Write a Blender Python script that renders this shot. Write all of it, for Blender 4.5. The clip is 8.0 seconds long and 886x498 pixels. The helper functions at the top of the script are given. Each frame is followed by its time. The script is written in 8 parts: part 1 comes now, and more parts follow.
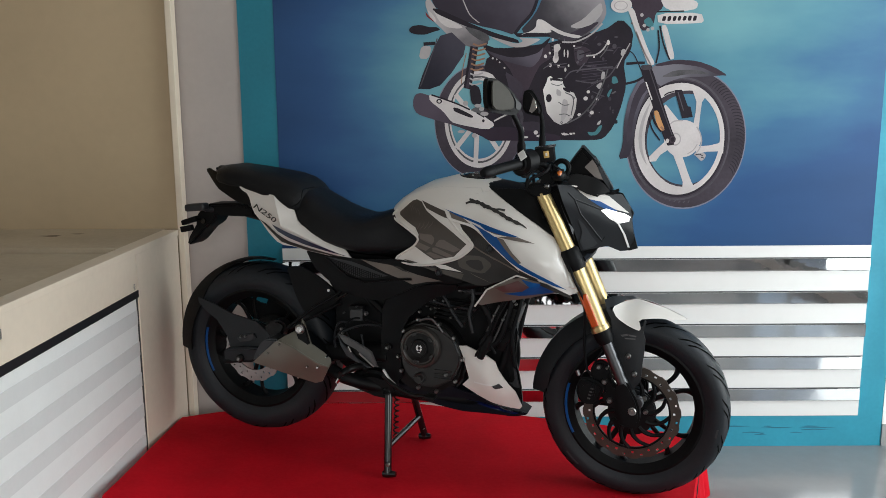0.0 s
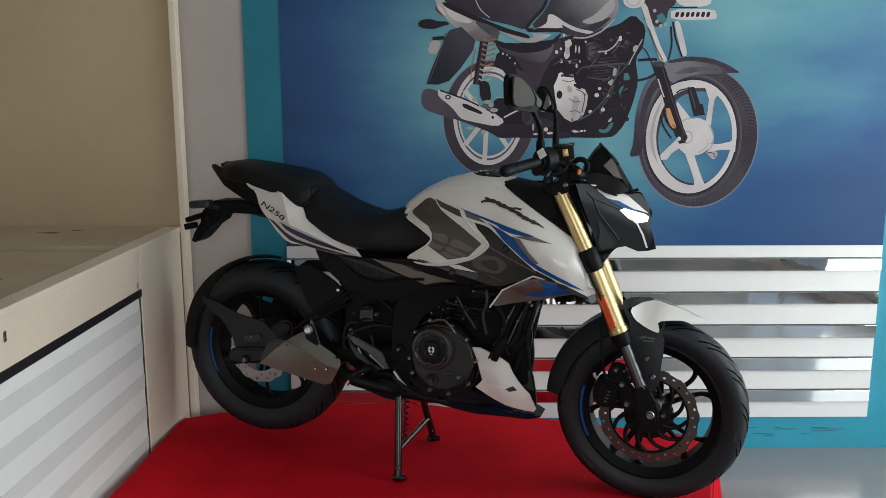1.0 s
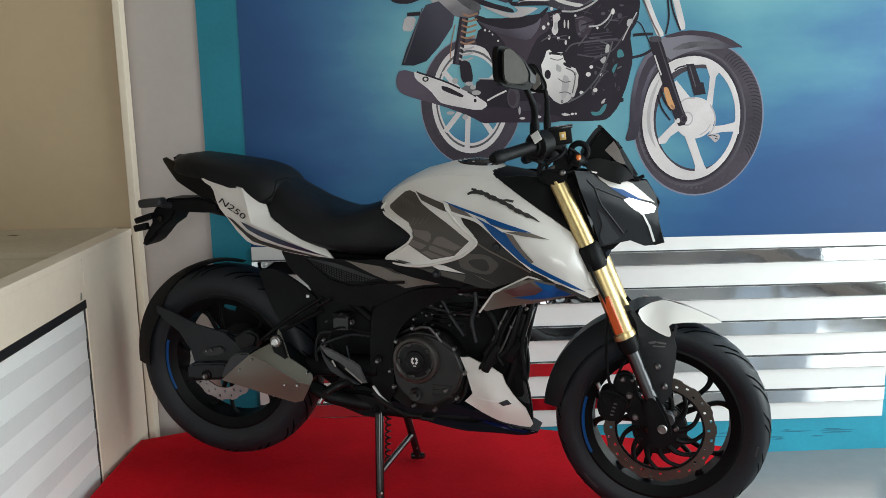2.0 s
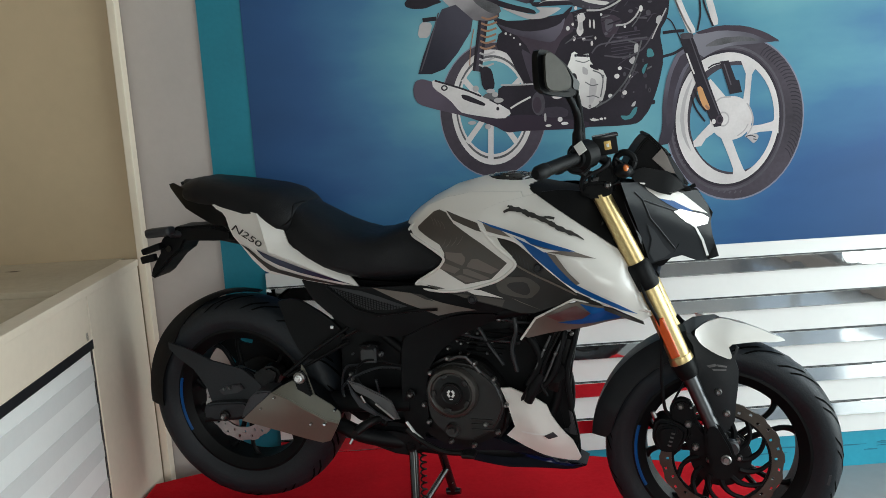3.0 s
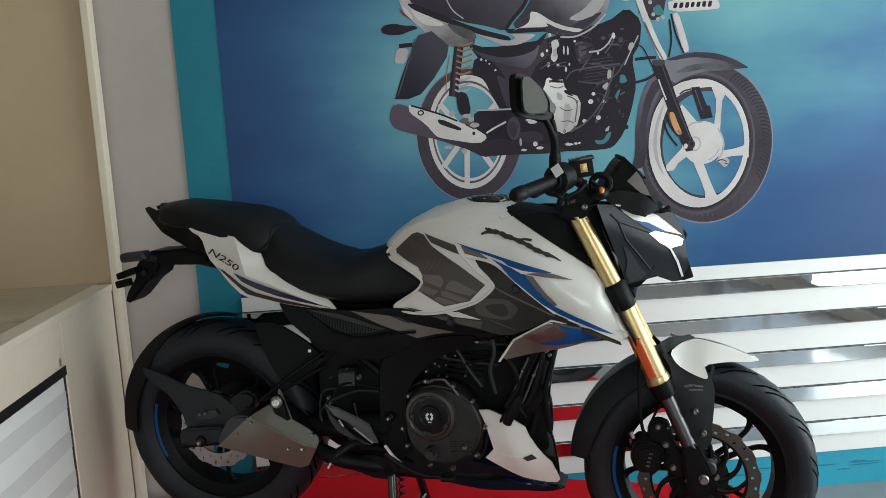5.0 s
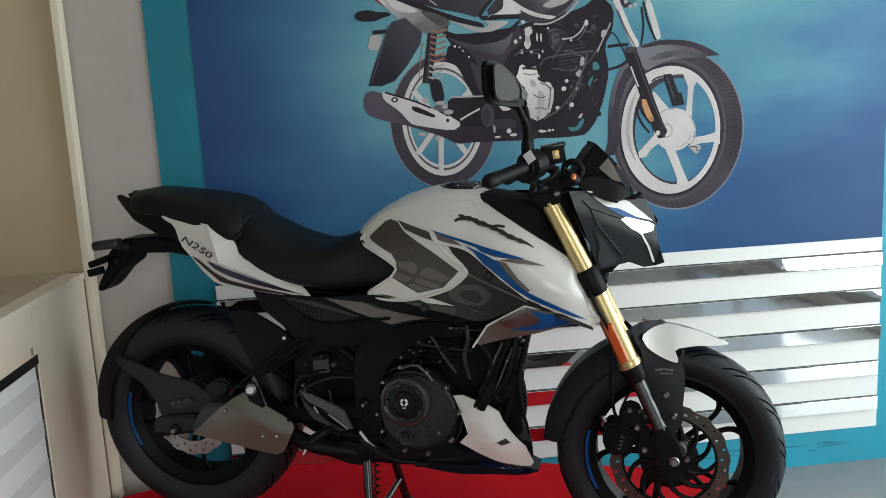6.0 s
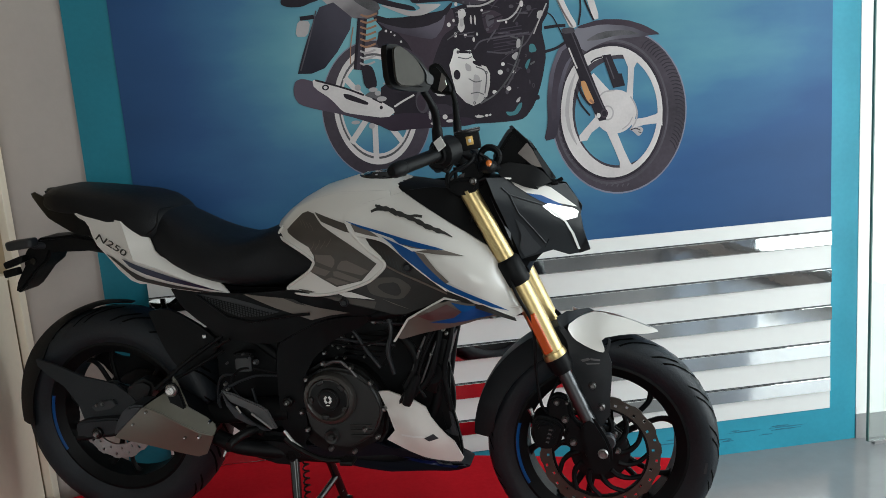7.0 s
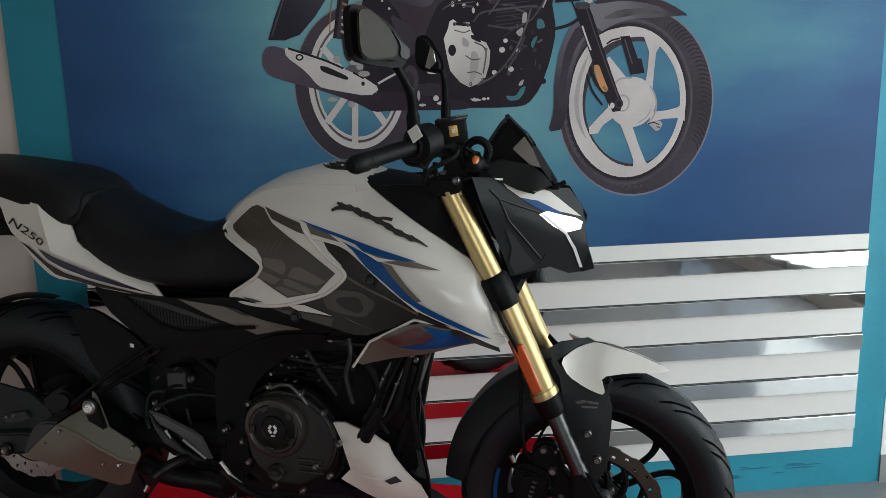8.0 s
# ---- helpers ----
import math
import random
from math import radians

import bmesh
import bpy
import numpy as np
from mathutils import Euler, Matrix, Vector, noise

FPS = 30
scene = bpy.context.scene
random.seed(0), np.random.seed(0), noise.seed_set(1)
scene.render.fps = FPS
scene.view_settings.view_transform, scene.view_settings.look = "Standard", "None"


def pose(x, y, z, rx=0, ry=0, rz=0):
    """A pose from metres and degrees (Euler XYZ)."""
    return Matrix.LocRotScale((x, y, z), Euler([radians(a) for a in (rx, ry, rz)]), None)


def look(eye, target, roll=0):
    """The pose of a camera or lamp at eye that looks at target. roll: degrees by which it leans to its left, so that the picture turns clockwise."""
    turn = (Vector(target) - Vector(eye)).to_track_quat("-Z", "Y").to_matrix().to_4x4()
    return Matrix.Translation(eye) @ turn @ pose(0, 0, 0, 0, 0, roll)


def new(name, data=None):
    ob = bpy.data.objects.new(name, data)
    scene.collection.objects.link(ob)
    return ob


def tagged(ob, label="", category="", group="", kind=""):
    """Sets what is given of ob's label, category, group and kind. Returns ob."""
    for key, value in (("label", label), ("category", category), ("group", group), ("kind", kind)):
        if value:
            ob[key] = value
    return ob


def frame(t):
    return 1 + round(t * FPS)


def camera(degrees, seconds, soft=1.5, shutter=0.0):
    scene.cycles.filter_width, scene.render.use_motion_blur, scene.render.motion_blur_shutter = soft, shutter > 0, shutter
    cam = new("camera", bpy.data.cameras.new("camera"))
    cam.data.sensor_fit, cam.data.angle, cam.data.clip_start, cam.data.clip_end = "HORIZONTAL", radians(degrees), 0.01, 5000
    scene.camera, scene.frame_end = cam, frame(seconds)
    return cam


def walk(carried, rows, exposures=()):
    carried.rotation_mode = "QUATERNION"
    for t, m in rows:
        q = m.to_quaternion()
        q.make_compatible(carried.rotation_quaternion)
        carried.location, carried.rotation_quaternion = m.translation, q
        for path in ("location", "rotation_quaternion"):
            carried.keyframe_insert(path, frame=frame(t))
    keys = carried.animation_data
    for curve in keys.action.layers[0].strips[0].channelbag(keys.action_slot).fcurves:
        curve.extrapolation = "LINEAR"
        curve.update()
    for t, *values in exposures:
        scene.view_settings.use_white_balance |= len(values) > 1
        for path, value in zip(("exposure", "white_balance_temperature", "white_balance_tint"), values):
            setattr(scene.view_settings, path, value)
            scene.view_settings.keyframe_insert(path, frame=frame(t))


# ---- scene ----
cam = camera(55.18, 8.0, soft=0.6)
PATH = [
    (0, (-0.078, 0.111, 1.429), (-0.090, 2.080, 1.081), -0.4),
    (0.5, (-0.088, 0.125, 1.440), (-0.160, 2.092, 1.085), -0.9),
    (1, (-0.163, 0.171, 1.433), (-0.142, 2.138, 1.073), -0.0),
    (1.2, (-0.177, 0.212, 1.440), (-0.117, 2.177, 1.074), 0.1),
    (2.3, (-0.180, 0.552, 1.388), (-0.115, 2.512, 0.996), -1.4),
    (2.5, (-0.195, 0.601, 1.394), (-0.212, 2.555, 0.969), -2.6),
    (3, (-0.255, 0.647, 1.412), (-0.176, 2.611, 1.046), -3.2),
    (3.5, (-0.283, 0.655, 1.413), (-0.151, 2.625, 1.096), -3.2),
    (4, (-0.287, 0.650, 1.409), (-0.153, 2.624, 1.119), -3.2),
    (4.5, (-0.275, 0.644, 1.403), (-0.140, 2.618, 1.111), -3.3),
    (6, (-0.261, 0.627, 1.401), (-0.063, 2.588, 1.063), -3.1),
    (6.5, (-0.177, 0.631, 1.397), (0.045, 2.590, 1.059), -4.0),
    (7, (-0.080, 0.675, 1.387), (0.136, 2.629, 1.018), -4.4),
    (7.5, (-0.033, 0.820, 1.374), (0.180, 2.765, 0.960), -3.7),
    (8, (0.019, 1.018, 1.384), (0.224, 2.963, 0.965), -1.5),
]
WHITE = [(0.0, 0.06, 6480, 9), (0.5, 0.06, 6480, 9), (1.0, -0.14, 6440, 8), (1.2, -0.07, 6420, 7), (2.5, 0.32, 6330, 4), (3.0, 0.18, 6320, 3), (3.5, -0.12, 6310, 3), (4.0, 0.05, 6310, 3),
         (4.5, 0.10, 6310, 3), (6.0, 0.08, 6320, 3), (6.5, -0.07, 6330, 4), (7.0, -0.09, 6350, 5), (7.5, -0.43, 6400, 6), (8.0, -0.42, 6450, 7)]  # seconds, stops, kelvin, tint
walk(cam, [(t, look(eye, target, roll)) for t, eye, target, roll in PATH], WHITE)

# ---------------------------------------------------------------- light
WALL = 3.452
world = bpy.data.worlds.new("daylight")
scene.world = world
world.use_nodes = True
wn = world.node_tree.nodes
sky = wn.new("ShaderNodeTexSky")
sky.sky_type, sky.sun_disc = "NISHITA", False
sky.sun_elevation, sky.sun_rotation = radians(48), radians(120)
world.node_tree.links.new(sky.outputs[0], wn["Background"].inputs[0])
wn["Background"].inputs[1].default_value = 0.12
sun = new("sun", bpy.data.lights.new("sun", "SUN"))
sun.data.energy, sun.data.angle, sun.data.color = 3.0, radians(0.6), (1.0, 0.95, 0.88)
sun.matrix_world = look((6, -3, 8), (6.9, -3.5, 7.0))


def window_light(name, eye, target, w, h, power, color):
    """Skylight that comes in through a window's opening."""
    ob = new(name, bpy.data.lights.new(name, "AREA"))
    ob.data.shape, ob.data.size, ob.data.size_y = "RECTANGLE", w, h
    ob.data.energy, ob.data.color = power, color
    ob.matrix_world = look(eye, target)
    return ob


window_light("skylight_side", (2.60, 1.98, 1.35), (-0.6, 2.3, 1.1), 2.1, 2.3, 73, (0.95, 1.0, 1.0))
window_light("skylight_front", (0.35, -3.35, 1.7), (0.2, 3.0, 1.0), 2.4, 2.0, 66, (1.0, 0.98, 0.95))

# ---------------------------------------------------------------- materials


def mat(name, color, rough=0.5, metal=0.0, vary=0.12, scale=6.0, bump=0.0, bump_scale=120.0, coat=0.0, spec=0.5, second=None):
    """Plain surface with variation at two scales in colour and roughness, and fine relief."""
    m = bpy.data.materials.new(name)
    m.use_nodes = True
    nt = m.node_tree
    n, l = nt.nodes, nt.links
    b = n["Principled BSDF"]
    b.inputs["Metallic"].default_value = metal
    b.inputs["Coat Weight"].default_value = coat
    b.inputs["Coat Roughness"].default_value = 0.06
    b.inputs["Specular IOR Level"].default_value = spec
    tc = n.new("ShaderNodeTexCoord")
    big, small = n.new("ShaderNodeTexNoise"), n.new("ShaderNodeTexNoise")
    big.inputs["Scale"].default_value, big.inputs["Detail"].default_value = scale, 4
    small.inputs["Scale"].default_value, small.inputs["Detail"].default_value = scale * 14, 5
    add = n.new("ShaderNodeMath")
    add.operation = "MULTIPLY_ADD"
    add.inputs[1].default_value = 0.35
    ramp = n.new("ShaderNodeMapRange")
    ramp.inputs["From Min"].default_value, ramp.inputs["From Max"].default_value = 0.35, 1.0
    mix = n.new("ShaderNodeMix")
    mix.data_type = "RGBA"
    c2 = second or tuple(c * (1 - 2 * vary) for c in color)
    mix.inputs["A"].default_value = (*[min(1, c * (1 + vary * 0.5)) for c in color], 1)
    mix.inputs["B"].default_value = (*c2, 1)
    for t in (big, small):
        l.new(tc.outputs["Object"], t.inputs["Vector"])
    l.new(small.outputs["Fac"], add.inputs[0])
    l.new(big.outputs["Fac"], add.inputs[2])
    l.new(add.outputs[0], ramp.inputs["Value"])
    l.new(ramp.outputs[0], mix.inputs["Factor"])
    l.new(mix.outputs["Result"], b.inputs["Base Color"])
    rr = n.new("ShaderNodeMapRange")
    rr.inputs["To Min"].default_value, rr.inputs["To Max"].default_value = max(0.02, rough * 0.82), min(1, rough * 1.2)
    l.new(small.outputs["Fac"], rr.inputs["Value"])
    l.new(rr.outputs[0], b.inputs["Roughness"])
    if bump:
        fine = n.new("ShaderNodeTexNoise")
        fine.inputs["Scale"].default_value, fine.inputs["Detail"].default_value = bump_scale, 3
        l.new(tc.outputs["Object"], fine.inputs["Vector"])
        bp_ = n.new("ShaderNodeBump")
        bp_.inputs["Strength"].default_value, bp_.inputs["Distance"].default_value = bump, 0.002
        l.new(fine.outputs["Fac"], bp_.inputs["Height"])
        l.new(bp_.outputs[0], b.inputs["Normal"])
    return m


M = {}
M["wall"] = mat("grey_wall_paint", (0.46, 0.412, 0.388), 0.7, vary=0.05, scale=2.5, bump=0.15, bump_scale=60)
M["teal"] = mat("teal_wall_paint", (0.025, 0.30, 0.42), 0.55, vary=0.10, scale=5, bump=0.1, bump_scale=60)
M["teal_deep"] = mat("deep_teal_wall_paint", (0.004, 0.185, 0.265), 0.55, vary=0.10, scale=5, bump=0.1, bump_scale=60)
M["pavement"] = mat("pale_concrete", (0.42, 0.43, 0.41), 0.8, vary=0.15, scale=1.2, bump=0.2, bump_scale=30)
M["scuff"] = mat("dirty_teal_scuff", (0.018, 0.17, 0.25), 0.6, vary=0.2, scale=30)
M["white_board"] = mat("white_laminate", (0.78, 0.78, 0.76), 0.4, vary=0.03, scale=3, bump=0.05)
M["steel_mirror"] = mat("mirror_steel", (0.80, 0.81, 0.80), 0.035, 1.0, vary=0.05, scale=4, bump=0.35, bump_scale=7)
M["cream"] = mat("cream_laminate", (0.80, 0.70, 0.565), 0.45, vary=0.06, scale=3, bump=0.06)
M["tan"] = mat("tan_panel_paint", (0.54, 0.42, 0.27), 0.55, vary=0.07, scale=1.6, bump=0.1, bump_scale=40)
M["desk"] = mat("desk_top_laminate", (0.54, 0.465, 0.345), 0.45, vary=0.10, scale=4, second=(0.44, 0.37, 0.27))
M["chip"] = mat("chipped_laminate", (0.16, 0.12, 0.08), 0.7, vary=0.25, scale=40)
M["slot"] = mat("black_slot_plastic", (0.012, 0.013, 0.016), 0.4)
M["frost_a"] = mat("frosted_panel_light", (0.86, 0.88, 0.86), 0.35, vary=0.03)
M["frost_b"] = mat("frosted_panel_grey", (0.73, 0.745, 0.73), 0.35, vary=0.04)
M["floor"] = mat("grey_polished_floor", (0.24, 0.245, 0.25), 0.16, vary=0.10, scale=1.5, bump=0.03)
M["ceiling"] = mat("ceiling_paint", (0.75, 0.74, 0.72), 0.8, vary=0.03)
M["skirt"] = mat("grey_skirting", (0.28, 0.28, 0.28), 0.4, vary=0.08)
M["cloth"] = mat("red_display_cloth", (0.54, 0.0045, 0.014), 0.8, vary=0.14, scale=5, bump=0.3, bump_scale=500, spec=0.08)
M["pearl"] = mat("pearl_white_paint", (0.68, 0.65, 0.61), 0.32, vary=0.006, scale=2, coat=0.5)
M["graphite"] = mat("bronze_grey_paint", (0.024, 0.0205, 0.0185), 0.34, 0.1, vary=0.08, scale=12, coat=0.15, spec=0.3)
M["taupe"] = mat("taupe_graphic", (0.135, 0.112, 0.096), 0.36, 0.1, vary=0.06, scale=10, coat=0.2, spec=0.35)
M["maroon"] = mat("maroon_graphic", (0.10, 0.034, 0.034), 0.35, vary=0.1, coat=0.3)
M["navy"] = mat("navy_graphic", (0.006, 0.016, 0.05), 0.35, vary=0.1, coat=0.3)
M["edge_blue"] = mat("deep_blue_edge", (0.002, 0.009, 0.075), 0.3, vary=0.2, scale=20, coat=0.3)
M["knee_grey"] = mat("dark_taupe_graphic", (0.064, 0.054, 0.046), 0.34, 0.1, vary=0.07, scale=10, coat=0.2, spec=0.35)
M["blue"] = mat("metallic_blue_graphic", (0.001, 0.066, 0.24), 0.35, 0.0, vary=0.06, scale=10, coat=0.1, spec=0.25)
M["gloss"] = mat("gloss_black_paint", (0.006, 0.006, 0.0065), 0.18, vary=0.15, coat=0.25, spec=0.4)
M["plastic"] = mat("matte_black_plastic", (0.0050, 0.0053, 0.0060), 0.46, vary=0.2, scale=14, bump=0.07, bump_scale=500, spec=0.13)
M["cheek"] = mat("slate_plastic", (0.022, 0.024, 0.028), 0.45, vary=0.1, scale=12)
M["satin"] = mat("satin_black_paint", (0.019, 0.021, 0.024), 0.36, vary=0.12, scale=10, spec=0.28)
M["rubber"] = mat("tyre_rubber", (0.0125, 0.0158, 0.0205), 0.5, vary=0.25, scale=9, bump=0.3, bump_scale=260, spec=0.3)
M["groove"] = mat("tyre_groove", (0.0025, 0.0025, 0.0025), 0.95, spec=0.05)
M["vinyl"] = mat("seat_vinyl", (0.0085, 0.009, 0.0105), 0.5, vary=0.18, scale=8, bump=0.4, bump_scale=330, spec=0.2)
M["iron"] = mat("black_engine_casting", (0.005, 0.0048, 0.0048), 0.36, 0.05, vary=0.25, scale=15, bump=0.3, bump_scale=200, spec=0.25)
M["cover"] = mat("bronze_black_cover", (0.030, 0.028, 0.027), 0.30, 0.4, vary=0.12, scale=14, bump=0.15, bump_scale=260)
M["gold"] = mat("gold_anodised", (0.60, 0.46, 0.22), 0.36, 0.9, vary=0.06, scale=8)
M["chrome"] = mat("bright_steel", (0.62, 0.62, 0.61), 0.18, 1.0, vary=0.08, scale=10)
M["keel"] = mat("blue_black_keel", (0.0028, 0.0032, 0.008), 0.34, vary=0.12, scale=10, spec=0.2)
M["guard"] = mat("grey_black_plastic", (0.017, 0.019, 0.022), 0.5, vary=0.15, scale=12, bump=0.05, bump_scale=500, spec=0.25)
M["slider"] = mat("dark_polished_steel", (0.115, 0.117, 0.122), 0.36, 1.0, vary=0.08, scale=10)
M["dull"] = mat("brushed_steel", (0.36, 0.35, 0.34), 0.36, 1.0, vary=0.15, scale=16)
M["disc"] = mat("dark_disc_steel", (0.088, 0.078, 0.066), 0.42, 0.75, vary=0.12, scale=20)
M["dull_grey"] = mat("grey_alloy", (0.11, 0.108, 0.11), 0.42, 0.6, vary=0.15, scale=20)
M["bronze"] = mat("bronze_grey_casting", (0.058, 0.052, 0.047), 0.30, 0.5, vary=0.12, scale=14, bump=0.12, bump_scale=260)
M["tank_plastic"] = mat("smoky_translucent_plastic", (0.022, 0.0215, 0.022), 0.35, vary=0.2, scale=20)
M["champagne"] = mat("champagne_heat_shield", (0.165, 0.158, 0.130), 0.32, 0.4, vary=0.05, scale=5)
M["orange"] = mat("orange_reflector", (0.62, 0.085, 0.010), 0.2, vary=0.1, coat=0.5)
M["amber_lens"] = mat("amber_lens_plastic", (0.55, 0.13, 0.012), 0.12, vary=0.1, coat=0.5)
M["letter"] = mat("dark_lettering", (0.02, 0.018, 0.016), 0.4)
M["white_mark"] = mat("white_marking", (0.75, 0.75, 0.73), 0.4, vary=0.05)
M["badge"] = mat("amber_badge", (0.65, 0.42, 0.12), 0.35, 0.3)
M["redsw"] = mat("red_switch", (0.07, 0.008, 0.01), 0.4)
M["screen"] = mat("smoked_screen", (0.03, 0.033, 0.036), 0.3, vary=0.1, spec=0.3)
M["facet"] = mat("smoked_side_plastic", (0.19, 0.165, 0.15), 0.4, vary=0.08)
M["mirror_glass"] = mat("mirror_glass", (0.72, 0.74, 0.74), 0.03, 1.0, vary=0.02)
M["mirror_back"] = mat("mirror_shell_satin", (0.040, 0.036, 0.028), 0.5, vary=0.08, spec=0.25)
M["helmet"] = mat("dark_helmet_shell", (0.010, 0.016, 0.019), 0.16, coat=0.4)
M["ink_dark"] = mat("print_dark_violet", (0.050, 0.035, 0.050), 0.5, vary=0.2, scale=9, spec=0.15)
M["ink_tyre"] = mat("print_tyre_violet", (0.062, 0.050, 0.066), 0.5, vary=0.3, scale=5, spec=0.15)
M["ink_sipe"] = mat("print_sipe_violet", (0.030, 0.023, 0.034), 0.5, vary=0.3, scale=12, spec=0.15)
M["ink_black"] = mat("print_black", (0.020, 0.015, 0.023), 0.5, vary=0.2, scale=9, spec=0.15)
M["ink_mid"] = mat("print_slate", (0.092, 0.080, 0.098), 0.5, vary=0.3, scale=6, spec=0.15)
M["ink_grey"] = mat("print_grey", (0.12, 0.115, 0.125), 0.5, vary=0.3, scale=14, spec=0.15)
M["ink_white"] = mat("print_white", (0.60, 0.555, 0.555), 0.5, vary=0.12, scale=9, spec=0.15)
M["ink_seat"] = mat("print_seat_violet", (0.052, 0.041, 0.058), 0.5, vary=0.2, scale=6, spec=0.15)
M["ink_teal"] = mat("print_teal", (0.06, 0.19, 0.22), 0.5, vary=0.1, spec=0.15)
M["ink_red"] = mat("print_red", (0.20, 0.03, 0.03), 0.5, spec=0.15)
M["ink_pale"] = mat("print_pale_grey", (0.40, 0.372, 0.378), 0.5, vary=0.1, spec=0.15)
M["ink_halo"] = mat("print_pale_outline", (0.20, 0.20, 0.26), 0.5, vary=0.1, spec=0.15)
M["ink_copper"] = mat("print_copper", (0.30, 0.16, 0.10), 0.5, spec=0.15)
M["ink_orange"] = mat("print_orange", (0.55, 0.28, 0.12), 0.5, spec=0.15)


def glow(name, color, strength):
    m = bpy.data.materials.new(name)
    m.use_nodes = True
    b = m.node_tree.nodes["Principled BSDF"]
    b.inputs["Base Color"].default_value = (0.8, 0.8, 0.8, 1)
    b.inputs["Emission Color"].default_value = (*color, 1)
    b.inputs["Emission Strength"].default_value = strength
    b.inputs["Roughness"].default_value = 0.1
    return m


M["lamp"] = glow("lit_led_lens", (1.0, 1.0, 0.97), 1.6)


def glass(name):
    m = bpy.data.materials.new(name)
    m.use_nodes = True
    b = m.node_tree.nodes["Principled BSDF"]
    b.inputs["Base Color"].default_value = (0.93, 0.98, 0.96, 1)
    b.inputs["Transmission Weight"].default_value = 1.0
    b.inputs["Roughness"].default_value = 0.02
    b.inputs["IOR"].default_value = 1.45
    return m


M["glass"] = glass("clear_glass")


def ink_fade(name, c0, c1, p0, p1):
    """Printing ink that fades from one tone at p0 to another at p1 (x, z on the poster)."""
    m = bpy.data.materials.new(name)
    m.use_nodes = True
    n, l = m.node_tree.nodes, m.node_tree.links
    b = n["Principled BSDF"]
    b.inputs["Roughness"].default_value, b.inputs["Specular IOR Level"].default_value = 0.5, 0.15
    tc, sep = n.new("ShaderNodeTexCoord"), n.new("ShaderNodeVectorMath")
    sep.operation = "DOT_PRODUCT"
    d = Vector((p1[0] - p0[0], 0, p1[1] - p0[1]))
    d /= d.length_squared
    sep.inputs[1].default_value = d
    l.new(tc.outputs["Object"], sep.inputs[0])
    nz = n.new("ShaderNodeTexNoise")
    nz.inputs["Scale"].default_value, nz.inputs["Detail"].default_value = 14, 5
    l.new(tc.outputs["Object"], nz.inputs["Vector"])
    off, wob = n.new("ShaderNodeMath"), n.new("ShaderNodeMath")
    off.operation, off.inputs[1].default_value = "SUBTRACT", d.x * p0[0] + d.z * p0[1]
    wob.operation, wob.inputs[1].default_value = "MULTIPLY_ADD", 0.5
    l.new(sep.outputs["Value"], off.inputs[0])
    l.new(nz.outputs["Fac"], wob.inputs[0])
    l.new(off.outputs[0], wob.inputs[2])
    mr = n.new("ShaderNodeMapRange")
    mr.interpolation_type = "SMOOTHSTEP"
    mr.inputs["From Min"].default_value, mr.inputs["From Max"].default_value = 0.25, 1.25
    l.new(wob.outputs[0], mr.inputs["Value"])
    mix = n.new("ShaderNodeMix")
    mix.data_type = "RGBA"
    mix.inputs["A"].default_value, mix.inputs["B"].default_value = (*c0, 1), (*c1, 1)
    l.new(mr.outputs[0], mix.inputs["Factor"])
    l.new(mix.outputs["Result"], b.inputs["Base Color"])
    return m


M["fade_seat"] = ink_fade("print_seat_fade", (0.030, 0.024, 0.036), (0.085, 0.073, 0.098), (0.10, 1.62), (0.28, 1.86))
M["fade_tank"] = ink_fade("print_tank_fade", (0.040, 0.036, 0.046), (0.27, 0.25, 0.27), (0.36, 1.66), (0.52, 1.80))
M["fade_cowl"] = ink_fade("print_cowl_fade", (0.035, 0.028, 0.040), (0.40, 0.37, 0.38), (0.12, 1.62), (-0.10, 1.80))
M["fade_side"] = ink_fade("print_side_fade", (0.028, 0.022, 0.034), (0.115, 0.100, 0.130), (0.16, 1.52), (0.22, 1.64))
M["fade_flap"] = ink_fade("print_flap_fade", (0.016, 0.015, 0.026), (0.055, 0.050, 0.070), (-0.18, 1.50), (0.0, 1.68))
M["fade_pipe"] = ink_fade("print_pipe_fade", (0.028, 0.018, 0.030), (0.085, 0.066, 0.092), (0.10, 1.28), (-0.12, 1.46))
M["fade_fender"] = ink_fade("print_fender_fade", (0.040, 0.034, 0.048), (0.175, 0.165, 0.195), (1.00, 1.50), (0.74, 1.58))
M["fade_fender_back"] = ink_fade("print_fender_back_fade", (0.030, 0.024, 0.036), (0.120, 0.108, 0.140), (0.60, 1.20), (0.69, 1.52))
M["fade_white"] = ink_fade("print_white_fade", (0.36, 0.33, 0.335), (0.66, 0.62, 0.61), (0.20, 1.60), (0.40, 1.75))
M["fade_case"] = ink_fade("print_case_fade", (0.40, 0.37, 0.37), (0.70, 0.665, 0.65), (0.42, 1.34), (0.32, 1.50))


